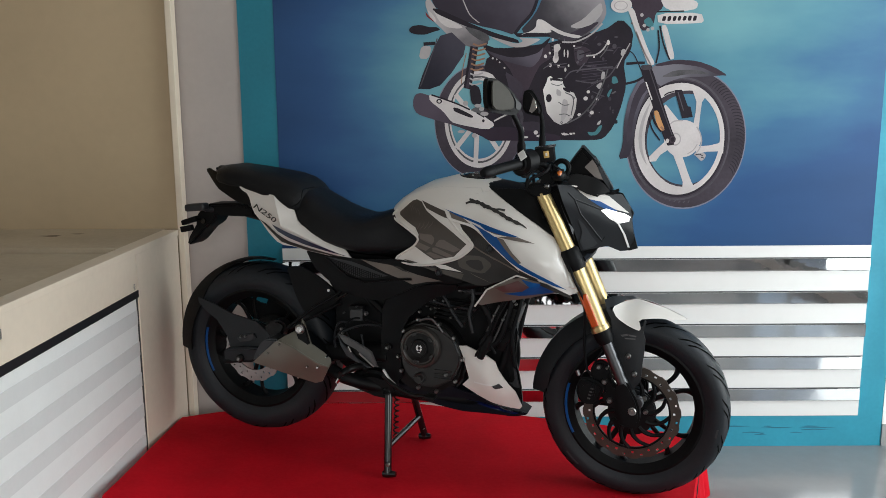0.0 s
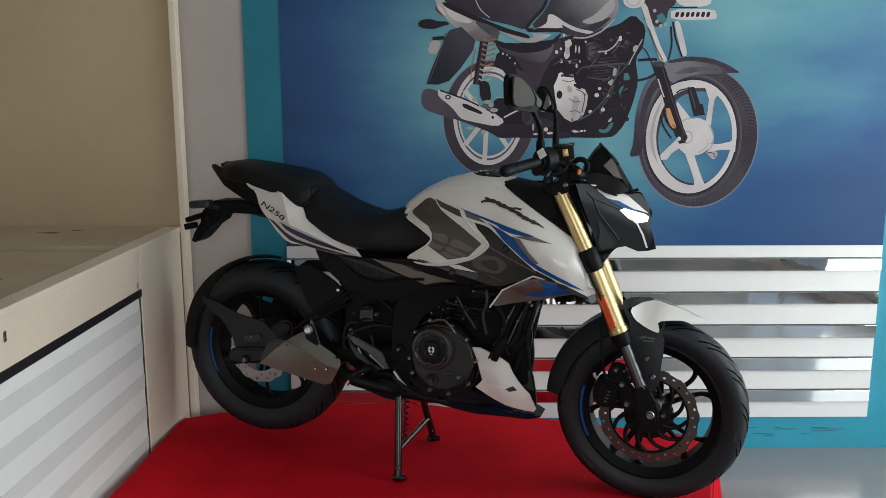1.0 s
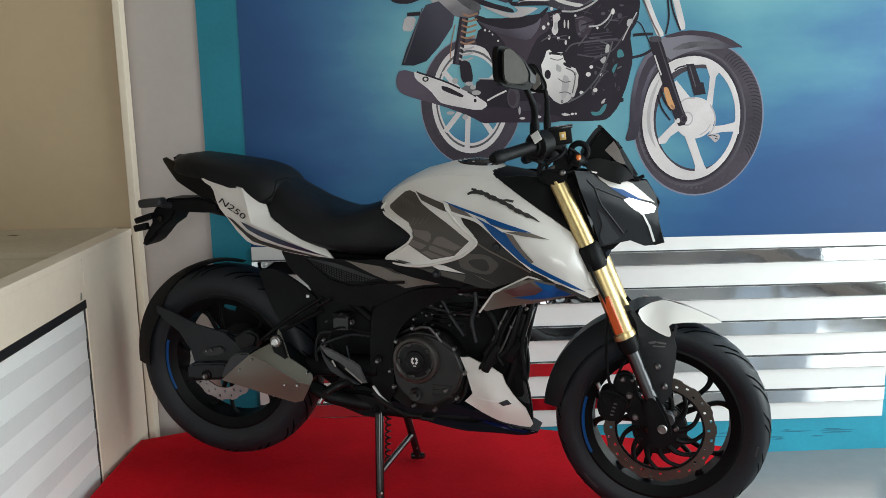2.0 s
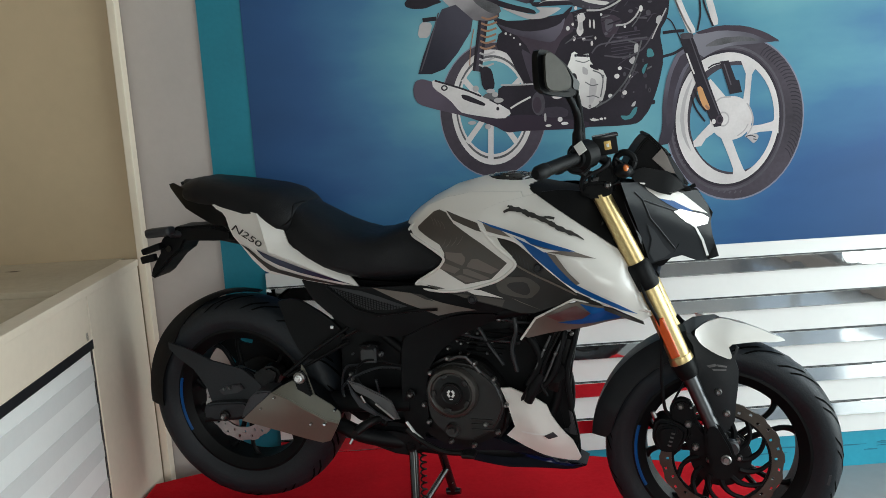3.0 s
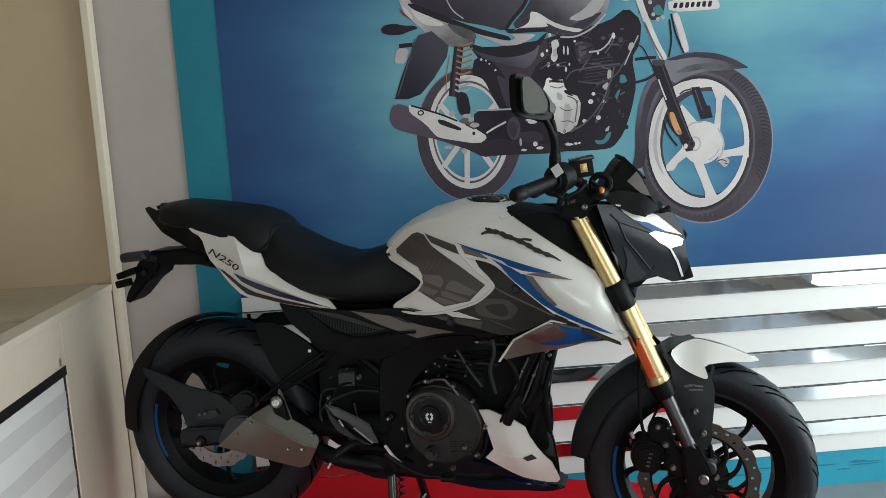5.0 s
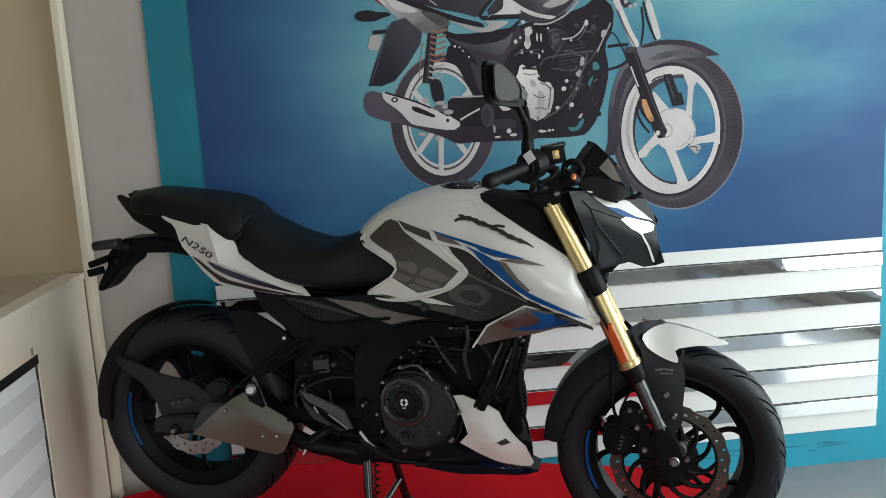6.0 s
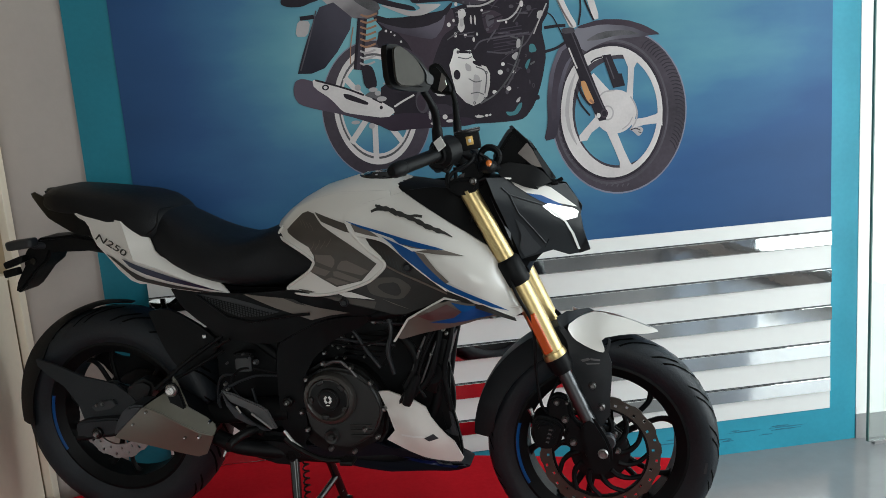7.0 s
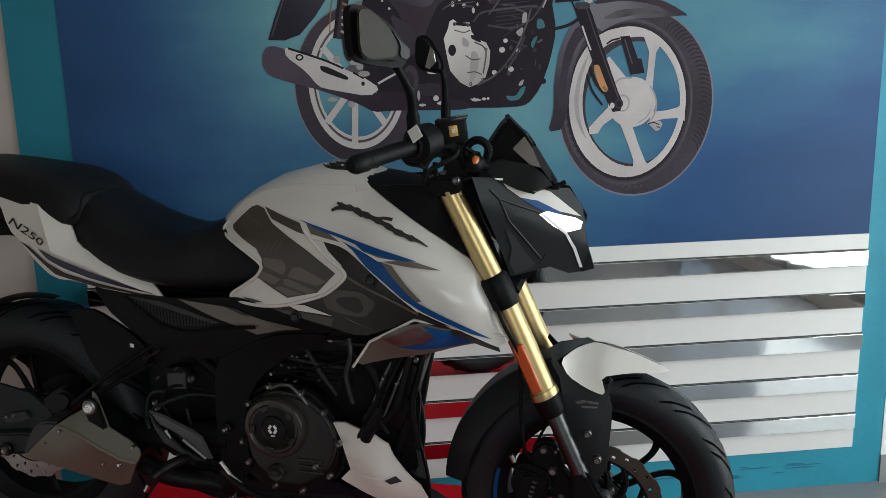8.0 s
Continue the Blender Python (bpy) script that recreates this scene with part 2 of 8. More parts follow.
def poster_print():
    """Cloudy teal-and-navy backdrop of the printed poster."""
    m = bpy.data.materials.new("poster_print")
    m.use_nodes = True
    n, l = m.node_tree.nodes, m.node_tree.links
    b = n["Principled BSDF"]
    b.inputs["Roughness"].default_value = 0.42
    b.inputs["Specular IOR Level"].default_value = 0.2
    tc = n.new("ShaderNodeTexCoord")
    dist = []
    for where, size in (((-0.02, 0, 1.52), (1.15, 0, 0.95)), ((0.50, 0, 1.38), (0.95, 0, 1.05)), ((0.96, 0, 1.70), (0.80, 0, 1.00))):
        sub, mul, ln = n.new("ShaderNodeVectorMath"), n.new("ShaderNodeVectorMath"), n.new("ShaderNodeVectorMath")
        sub.operation, mul.operation, ln.operation = "SUBTRACT", "MULTIPLY", "LENGTH"
        sub.inputs[1].default_value, mul.inputs[1].default_value = where, size
        l.new(tc.outputs["Object"], sub.inputs[0])
        l.new(sub.outputs[0], mul.inputs[0])
        l.new(mul.outputs[0], ln.inputs[0])
        dist.append(ln.outputs["Value"])
    near = dist[0]
    for other in dist[1:]:
        sm = n.new("ShaderNodeMath")
        sm.operation, sm.inputs[2].default_value = "SMOOTH_MIN", 0.35
        l.new(near, sm.inputs[0])
        l.new(other, sm.inputs[1])
        near = sm.outputs[0]
    nz = n.new("ShaderNodeTexNoise")
    nz.inputs["Scale"].default_value, nz.inputs["Detail"].default_value = 2.2, 5
    mp2 = n.new("ShaderNodeMapping")
    mp2.inputs["Scale"].default_value = (0.7, 1, 1.8)
    l.new(tc.outputs["Object"], mp2.inputs["Vector"])
    l.new(mp2.outputs[0], nz.inputs["Vector"])
    ad = n.new("ShaderNodeMath")
    ad.operation = "MULTIPLY_ADD"
    ad.inputs[1].default_value = 0.75
    l.new(nz.outputs["Fac"], ad.inputs[0])
    l.new(near, ad.inputs[2])
    cr = n.new("ShaderNodeValToRGB")
    e = cr.color_ramp.elements
    e[0].position, e[0].color = 0.22, (0.150, 0.345, 0.395, 1)
    e[1].position, e[1].color = 1.0, (0.013, 0.040, 0.115, 1)
    for p_, c_ in ((0.37, (0.088, 0.245, 0.325, 1)), (0.50, (0.044, 0.140, 0.265, 1)), (0.65, (0.023, 0.078, 0.205, 1))):
        k = e.new(p_)
        k.color = c_
    mr = n.new("ShaderNodeMapRange")
    mr.inputs["From Max"].default_value = 1.6
    l.new(ad.outputs[0], mr.inputs["Value"])
    l.new(mr.outputs[0], cr.inputs["Fac"])
    l.new(cr.outputs[0], b.inputs["Base Color"])
    return m


M["poster"] = poster_print()
M["glass_edge"] = mat("green_glass_edge", (0.12, 0.20, 0.17), 0.15, vary=0.1)

# ---------------------------------------------------------------- mesh helpers


def link(name, bm, material, parent=None, label="", smooth=True):
    me = bpy.data.meshes.new(name)
    bmesh.ops.recalc_face_normals(bm, faces=bm.faces[:])
    bm.to_mesh(me)
    bm.free()
    me.materials.append(M[material])
    if smooth:
        for p_ in me.polygons:
            p_.use_smooth = True
        me.set_sharp_from_angle(angle=radians(38))
    ob = new(name, me)
    if parent is not None:
        ob.parent = parent
    if label:
        tagged(ob, label)
    return ob


def part(name, bm, material, parent, label="", smooth=True):
    return link(name, bm, material, parent, label, smooth)


def join(*bms):
    out = bmesh.new()
    for b in bms:
        vs = [out.verts.new(v.co) for v in b.verts]
        b.verts.index_update()
        for f in b.faces:
            try:
                out.faces.new([vs[v.index] for v in f.verts])
            except ValueError:
                pass
        b.free()
    return out


def box(x0, x1, y0, y1, z0, z1, bevel=0.0, segs=2):
    bm = bmesh.new()
    bmesh.ops.create_cube(bm, size=1)
    for v in bm.verts:
        v.co = Vector(((x0 + x1) / 2 + v.co.x * (x1 - x0), (y0 + y1) / 2 + v.co.y * (y1 - y0), (z0 + z1) / 2 + v.co.z * (z1 - z0)))
    if bevel:
        bmesh.ops.bevel(bm, geom=bm.edges[:], offset=bevel, segments=segs, affect="EDGES", profile=0.6)
    return bm


def thicken(bm, t, side=None):
    """Gives a sheet thickness: a second skin behind it, closed round the edge."""
    bm.normal_update()
    bm.verts.index_update()
    border = [e for e in bm.edges if len(e.link_faces) == 1]
    if side:
        back = [bm.verts.new((v.co.x, v.co.y + t, v.co.z)) for v in bm.verts[:]]
    else:
        back = [bm.verts.new(v.co - v.normal * t) for v in bm.verts[:]]
    for f in bm.faces[:]:
        bm.faces.new([back[v.index] for v in reversed(f.verts)])
    for e in border:
        a, b = e.verts
        bm.faces.new((a, b, back[b.index], back[a.index]))
    return bm


def turned(bm, m):
    bm.transform(m)
    return bm


def flipped(bm):
    """The same piece for the other side of the machine."""
    out = bmesh.new()
    bm.verts.index_update()
    vs = [out.verts.new((v.co.x, -v.co.y, v.co.z)) for v in bm.verts]
    for f in bm.faces:
        out.faces.new([vs[v.index] for v in reversed(f.verts)])
    return out


def soft(pts, n=1):
    """Rounds the corners of a closed outline."""
    for _ in range(n):
        out = []
        for a, b in zip(pts, pts[1:] + pts[:1]):
            out.append(tuple(0.8 * p + 0.2 * q for p, q in zip(a, b)))
            out.append(tuple(0.2 * p + 0.8 * q for p, q in zip(a, b)))
        pts = out
    return pts


def field(controls, smooth=0.004):
    """Sideways place as a smooth function of (x, z): a thin plate bent through a few control points (x, z, y)."""
    c = np.array(controls, float)
    n = len(c)

    def kern(d2):
        return 0.5 * d2 * np.log(d2 + 1e-12)

    d2 = ((c[:, None, :2] - c[None, :, :2]) ** 2).sum(-1)
    a = np.zeros((n + 3, n + 3))
    a[:n, :n] = kern(d2) + smooth * np.eye(n) * 0.1
    a[:n, n], a[:n, n + 1:] = 1, c[:, :2]
    a[n, :n], a[n + 1:, :n] = 1, c[:, :2].T
    w = np.linalg.solve(a, np.concatenate([c[:, 2], np.zeros(3)]))

    def f(x, z):
        r2 = (c[:, 0] - x) ** 2 + (c[:, 1] - z) ** 2
        return float(w[:n] @ kern(r2) + w[n] + w[n + 1] * x + w[n + 2] * z)
    return f


def plane(a, b, c):
    """Sideways place on the plane through three points (x, z, y)."""
    m = np.linalg.solve(np.array([[p[0], p[1], 1.0] for p in (a, b, c)]), np.array([p[2] for p in (a, b, c)]))
    return lambda x, z: float(m[0] * x + m[1] * z + m[2])


def cut_sheet(outline, cell):
    bm = bmesh.new()
    bm.faces.new([bm.verts.new((x, 0, z)) for x, z in outline])
    bm.normal_update()
    bmesh.ops.triangulate(bm, faces=bm.faces[:], ngon_method="EAR_CLIP")
    xs, zs = [p[0] for p in outline], [p[1] for p in outline]
    for lo, hi, axis in ((min(xs), max(xs), 0), (min(zs), max(zs), 2)):
        k = math.ceil(lo / cell + 0.01)
        while k * cell < hi - 1e-4:
            co, no = [0, 0, 0], [0, 0, 0]
            co[axis], no[axis] = k * cell, 1
            bmesh.ops.bisect_plane(bm, geom=bm.verts[:] + bm.edges[:] + bm.faces[:], plane_co=co, plane_no=no, dist=1e-5)
            k += 1
    bmesh.ops.remove_doubles(bm, verts=bm.verts[:], dist=2e-5)
    return bm


def shell(outline, side, thick=0.005, cell=0.025, rounds=1):
    """A moulded panel: the outline in side view, set out sideways by side(x, z), with thickness."""
    bm = cut_sheet(soft(outline, rounds), cell)
    for v in bm.verts:
        v.co.y = side(v.co.x, v.co.z)
    bm.normal_update()
    for f in bm.faces:
        if f.normal.y > 0:
            f.normal_flip()
    bm.normal_update()
    thicken(bm, thick, side)
    return bm


def panel3(pts, extra=(), thick=0.005, cell=0.025, rounds=1):
    """A moulded panel from an outline of (x, z, y) and further inner control points."""
    return shell([(p[0], p[1]) for p in pts], field(list(pts) + list(extra)), thick, cell, rounds)


def on_skin(outline, skins, lift=0.0015, cell=0.02, rounds=1, away=-1.0):
    """A thin sticker laid on the outer side of the given meshes."""
    bm = cut_sheet(soft(outline, rounds) if rounds else outline, cell)
    for v in bm.verts:
        best = None
        for tree in skins:
            hit = tree.ray_cast(Vector((v.co.x, away, v.co.z)), Vector((0, 1, 0)))
            if hit[0] is not None and (best is None or hit[0].y < best):
                best = hit[0].y
        if best is None:
            best = min(tree.find_nearest(Vector((v.co.x, -0.2, v.co.z)))[0].y for tree in skins)
        v.co.y = best - lift
    return bm


def prism(outline, y0, y1, bevel=0.004, rounds=0, segs=2):
    """A solid with the outline (x, z), from y0 to y1, with rounded edges."""
    pts = soft(outline, rounds) if rounds else outline
    bm = bmesh.new()
    f = bm.faces.new([bm.verts.new((x, y0, z)) for x, z in pts])
    r = bmesh.ops.extrude_face_region(bm, geom=[f])
    for v in r["geom"]:
        if isinstance(v, bmesh.types.BMVert):
            v.co.y = y1
    bmesh.ops.recalc_face_normals(bm, faces=bm.faces[:])
    if bevel:
        es = [e for e in bm.edges if abs(e.verts[0].co.y - e.verts[1].co.y) < 1e-6]
        bmesh.ops.bevel(bm, geom=es, offset=bevel, segments=segs, affect="EDGES", clamp_overlap=True)
    return bm


def tube(path, radius, segs=14, caps=True, squash=1.0):
    """A round bar along a path; radius is one number or one for each point."""
    pts = [Vector(p) for p in path]
    rad = radius if isinstance(radius, (list, tuple)) else [radius] * len(pts)
    bm = bmesh.new()
    rings = []
    ref = None
    for i, p in enumerate(pts):
        d = (pts[min(i + 1, len(pts) - 1)] - pts[max(i - 1, 0)]).normalized()
        if ref is None:
            ref = d.orthogonal().normalized()
        ref = (ref - d * ref.dot(d)).normalized()
        o = d.cross(ref)
        rings.append([bm.verts.new(p + (ref * math.cos(a) + o * math.sin(a) * squash) * rad[i]) for a in (2 * math.pi * k / segs for k in range(segs))])
    for a, b in zip(rings, rings[1:]):
        for k in range(segs):
            bm.faces.new((a[k], a[(k + 1) % segs], b[(k + 1) % segs], b[k]))
    if caps:
        bm.faces.new(rings[0])
        bm.faces.new(rings[-1])
    return bm


def spline(pts, n=6):
    """Catmull-Rom through the points."""
    p = [Vector(q) for q in pts]
    p = [p[0] * 2 - p[1]] + p + [p[-1] * 2 - p[-2]]
    out = []
    for i in range(1, len(p) - 2):
        for k in range(n):
            t = k / n
            a, b, c, d = p[i - 1], p[i], p[i + 1], p[i + 2]
            out.append(0.5 * ((2 * b) + (c - a) * t + (2 * a - 5 * b + 4 * c - d) * t * t + (3 * b - a - 3 * c + d) * t ** 3))
    out.append(p[-2])
    return out


def revolve(profile, centre, segs=64, closed=False):
    """Turns a profile of (radius, y) round the sideways axis through centre."""
    bm = bmesh.new()
    cx, cy, cz = centre
    rings = []
    for k in range(segs):
        a = 2 * math.pi * k / segs
        rings.append([bm.verts.new((cx + r * math.cos(a), cy + y, cz + r * math.sin(a))) for r, y in profile])
    m = len(profile)
    for k in range(segs):
        a, b = rings[k], rings[(k + 1) % segs]
        for i in range(m if closed else m - 1):
            bm.faces.new((a[i], a[(i + 1) % m], b[(i + 1) % m], b[i]))
    return bm


def loft(sections, segs=28, power=2.3):
    """Body from sections (x, z_low, z_high, half_width, z_of_width): rounded rings joined along x."""
    bm = bmesh.new()
    rings = []
    for x, z0, z1, w, zw in sections:
        ring = []
        for k in range(segs):
            a = 2 * math.pi * k / segs
            c, s_ = math.cos(a), math.sin(a)
            y = w * math.copysign(abs(c) ** (2 / power), c)
            h = math.copysign(abs(s_) ** (2 / power), s_)
            ring.append(bm.verts.new((x, y, zw + h * ((z1 - zw) if s_ > 0 else (zw - z0)))))
        rings.append(ring)
    for a, b in zip(rings, rings[1:]):
        for k in range(segs):
            bm.faces.new((a[k], a[(k + 1) % segs], b[(k + 1) % segs], b[k]))
    bm.faces.new(rings[0])
    bm.faces.new(rings[-1])
    return bm


def skin_of(*bms):
    from mathutils.bvhtree import BVHTree
    return [BVHTree.FromBMesh(b) for b in bms]


# ---------------------------------------------------------------- room
def structure(name, bm, material, label, parent=None, category=""):
    ob = link(name, bm, material, parent, "", smooth=False)
    if parent is None:
        tagged(ob, label, category or name.split("_")[0], kind="structure")
    elif label:
        tagged(ob, label)
    return ob


X0, X1, Y0, Y1, TOP = -3.6, 2.65, -3.5, WALL, 3.0
structure("floor", box(X0 - 0.2, X1 + 0.2, Y0 - 0.2, Y1 + 0.2, -0.12, 0), "floor", "polished grey showroom floor", category="floor")
structure("ceiling", box(X0 - 0.2, X1 + 0.2, Y0 - 0.2, Y1 + 0.2, TOP, TOP + 0.12), "ceiling", "plain off-white painted ceiling", category="ceiling")
structure("wall_north", box(X0, X1, Y1, Y1 + 0.18, 0, TOP), "wall", "plain grey painted back wall", category="wall")
structure("wall_west", box(X0 - 0.18, X0, Y0, Y1, 0, TOP), "wall", "plain grey painted side wall", category="wall")
# east wall: a glazed shop front down to the floor
EA, EB = -1.1, 3.1
structure("wall_east", join(box(X1, X1 + 0.18, Y0, EA, 0, TOP), box(X1, X1 + 0.18, EB, Y1, 0, TOP), box(X1, X1 + 0.18, EA, EB, 2.6, TOP), box(X1, X1 + 0.18, EA, EB, 0, 0.1)),
          "wall", "painted side wall with a glazed shop front", category="wall")
structure("wall_south", join(box(X0, -1.0, Y0 - 0.18, Y0, 0, TOP), box(1.7, X1, Y0 - 0.18, Y0, 0, TOP), box(-1.0, 1.7, Y0 - 0.18, Y0, 2.7, TOP), box(-1.0, 1.7, Y0 - 0.18, Y0, 0, 0.5)),
          "wall", "painted front wall with a wide shop window", category="wall")
structure("ground", box(X1 + 0.18, X1 + 60, -40, 40, -0.16, -0.06), "pavement", "pale concrete forecourt outside the glazing", category="ground")
for nm, pieces in (("window_1", [box(X1 + 0.05, X1 + 0.11, y_ - 0.03, y_ + 0.03, 0.1, 2.6, 0.004) for y_ in (EA + 0.03, -0.1, 0.88, EB - 0.03)] + [box(X1 + 0.05, X1 + 0.11, EA, EB, z_ - 0.03, z_ + 0.03, 0.004) for z_ in (0.13, 2.57)]),
                   ("window_2", [box(x_ - 0.03, x_ + 0.03, Y0 - 0.11, Y0 - 0.05, 0.5, 2.7, 0.004) for x_ in (-0.97, 0.35, 1.67)] + [box(-1.0, 1.7, Y0 - 0.11, Y0 - 0.05, z_ - 0.03, z_ + 0.03, 0.004) for z_ in (0.53, 2.67)])):
    wf = new(nm)
    tagged(wf, "wide shop window in a dark metal frame", "window", kind="structure")
    for piece in pieces:
        part("window_frame", piece, "skirt", wf, smooth=False)
# painted teal border round the poster and the striped panel
PL, PR = -0.740, 1.606
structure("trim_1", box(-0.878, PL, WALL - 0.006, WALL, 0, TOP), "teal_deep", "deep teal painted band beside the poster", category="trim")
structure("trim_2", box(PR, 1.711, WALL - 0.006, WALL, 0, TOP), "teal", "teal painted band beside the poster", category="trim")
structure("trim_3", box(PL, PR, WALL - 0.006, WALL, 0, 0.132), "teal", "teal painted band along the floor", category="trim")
band = bpy.data.objects["trim_3"]
scuff_rnd = random.Random(5)
for k in range(14):
    x_, z_, w_ = scuff_rnd.uniform(0.9, 1.40), scuff_rnd.uniform(0.050, 0.090), scuff_rnd.uniform(0.02, 0.16)
    structure("scuff", prism([(x_, z_), (x_ + w_ * 0.4, z_ + 0.003), (x_ + w_, z_ + 0.001), (x_ + w_ * 0.6, z_ - 0.002)], WALL - 0.0068 - 0.0001 * k, WALL - 0.005, 0.0), "scuff", "", band)
structure("baseboard", box(1.711, X1, WALL - 0.012, WALL, 0, 0.095), "skirt", "low grey skirting along the white wall", category="baseboard")
structure("wall_white", box(1.711, X1, WALL - 0.008, WALL, 0.095, TOP), "white_board", "white painted wall behind the glass panel", category="wall")

# frameless glass panel in front of the white wall
door = new("glass_panel")
door.location = (1.722, 3.385, 0)
tagged(door, "clear frameless glass panel standing on the floor", "glass panel")
part("pane", box(0, 0.78, -0.006, 0.006, 0.012, 2.4, 0.001), "glass", door, smooth=False).visible_shadow = False
part("edge", box(-0.004, -0.0005, -0.006, 0.006, 0.012, 2.4), "glass_edge", door, "green polished edge", smooth=False)
part("shoe", box(0.02, 0.76, -0.010, 0.010, 0.0, 0.011), "skirt", door, "thin floor channel", smooth=False)

# white striped wall panel
wp = new("wall_panel")
wp.location = (0, WALL, 0)
tagged(wp, "white laminate wall panel with five mirror-steel strips", "wall panel", kind="structure")
part("board", box(PL, PR, -0.012, -0.001, 0.134, 0.846, 0.001), "white_board", wp, smooth=False)
strip_rnd = random.Random(3)
for z0, z1 in ((0.747, 0.795), (0.612, 0.658), (0.473, 0.523), (0.336, 0.387), (0.203, 0.252)):
    end = PR + strip_rnd.uniform(-0.006, 0.002)
    strip = box(PL, end, -0.005, 0.005, (z0 - z1) / 2, (z1 - z0) / 2, 0.001, 1)
    part("steel_strip", turned(strip, pose(0, -0.018, (z0 + z1) / 2, strip_rnd.uniform(-0.5, 0.2), 0, 0)), "steel_mirror", wp, "mirror-polished steel strip", smooth=False)
    part("joint", box(PL, PR, -0.0135, -0.012, z1 + 0.0005, z1 + 0.0035), "slot", wp, "dark joint line", smooth=False)
    part("joint", box(PL, PR, -0.0135, -0.012, z0 - 0.0035, z0 - 0.0005), "slot", wp, "dark joint line", smooth=False)

# poster
poster = link("poster", box(PL, PR, WALL - 0.008, WALL - 0.001, 0.846, 2.45), "poster", None, "", smooth=False)
tagged(poster, "blue printed wall poster that pictures a commuter motorcycle", "poster")


ink_count = [0]


def ink_depth(layer):
    """Prints lie over one another by a hair, so that no two share a plane."""
    ink_count[0] += 1
    return WALL - 0.0083 - 0.0002 * layer - 0.00001 * (ink_count[0] % 10)


def print_shape(ink, layer, pts, rounds=1):
    bm = bmesh.new()
    y = ink_depth(layer)
    bm.faces.new([bm.verts.new((x, y, z)) for x, z in (soft(pts, rounds) if rounds else pts)])
    bm.normal_update()
    bmesh.ops.triangulate(bm, faces=bm.faces[:], ngon_method="EAR_CLIP")
    link("printed_shape", bm, ink, poster, "", smooth=False)


def print_ring(ink, layer, x, z, rx, rz, inner=0.0, a0=0, a1=360):
    bm = bmesh.new()
    y = ink_depth(layer)
    n = 48
    ang = [radians(a0 + (a1 - a0) * k / n) for k in range(n + 1)]
    o = [bm.verts.new((x + rx * math.cos(a), y, z + rz * math.sin(a))) for a in ang]
    if inner:
        i_ = [bm.verts.new((x + rx * inner * math.cos(a), y, z + rz * inner * math.sin(a))) for a in ang]
        for k in range(n):
            bm.faces.new((o[k], o[k + 1], i_[k + 1], i_[k]))
    else:
        bm.faces.new(o[:-1])
    link("printed_shape", bm, ink, poster, "", smooth=False)


def print_line(ink, layer, pts, width):
    """A printed stroke of even width along a few points."""
    bm = bmesh.new()
    y = ink_depth(layer)
    p = [Vector((q.x, 0, q.z)) for q in spline([(x, 0, z) for x, z in pts], 5)] if len(pts) > 2 else [Vector((x, 0, z)) for x, z in pts]
    rows = []
    for i, q in enumerate(p):
        d = (p[min(i + 1, len(p) - 1)] - p[max(i - 1, 0)]).normalized()
        o = Vector((-d.z, 0, d.x)) * width / 2
        rows.append([bm.verts.new((r.x, y, r.z)) for r in (q + o, q - o)])
    for a, b in zip(rows, rows[1:]):
        bm.faces.new((a[0], a[1], b[1], b[0]))
    link("printed_shape", bm, ink, poster, "", smooth=False)


FRONT_TYRE = (0.851, 1.267, 0.2300, 0.2665)


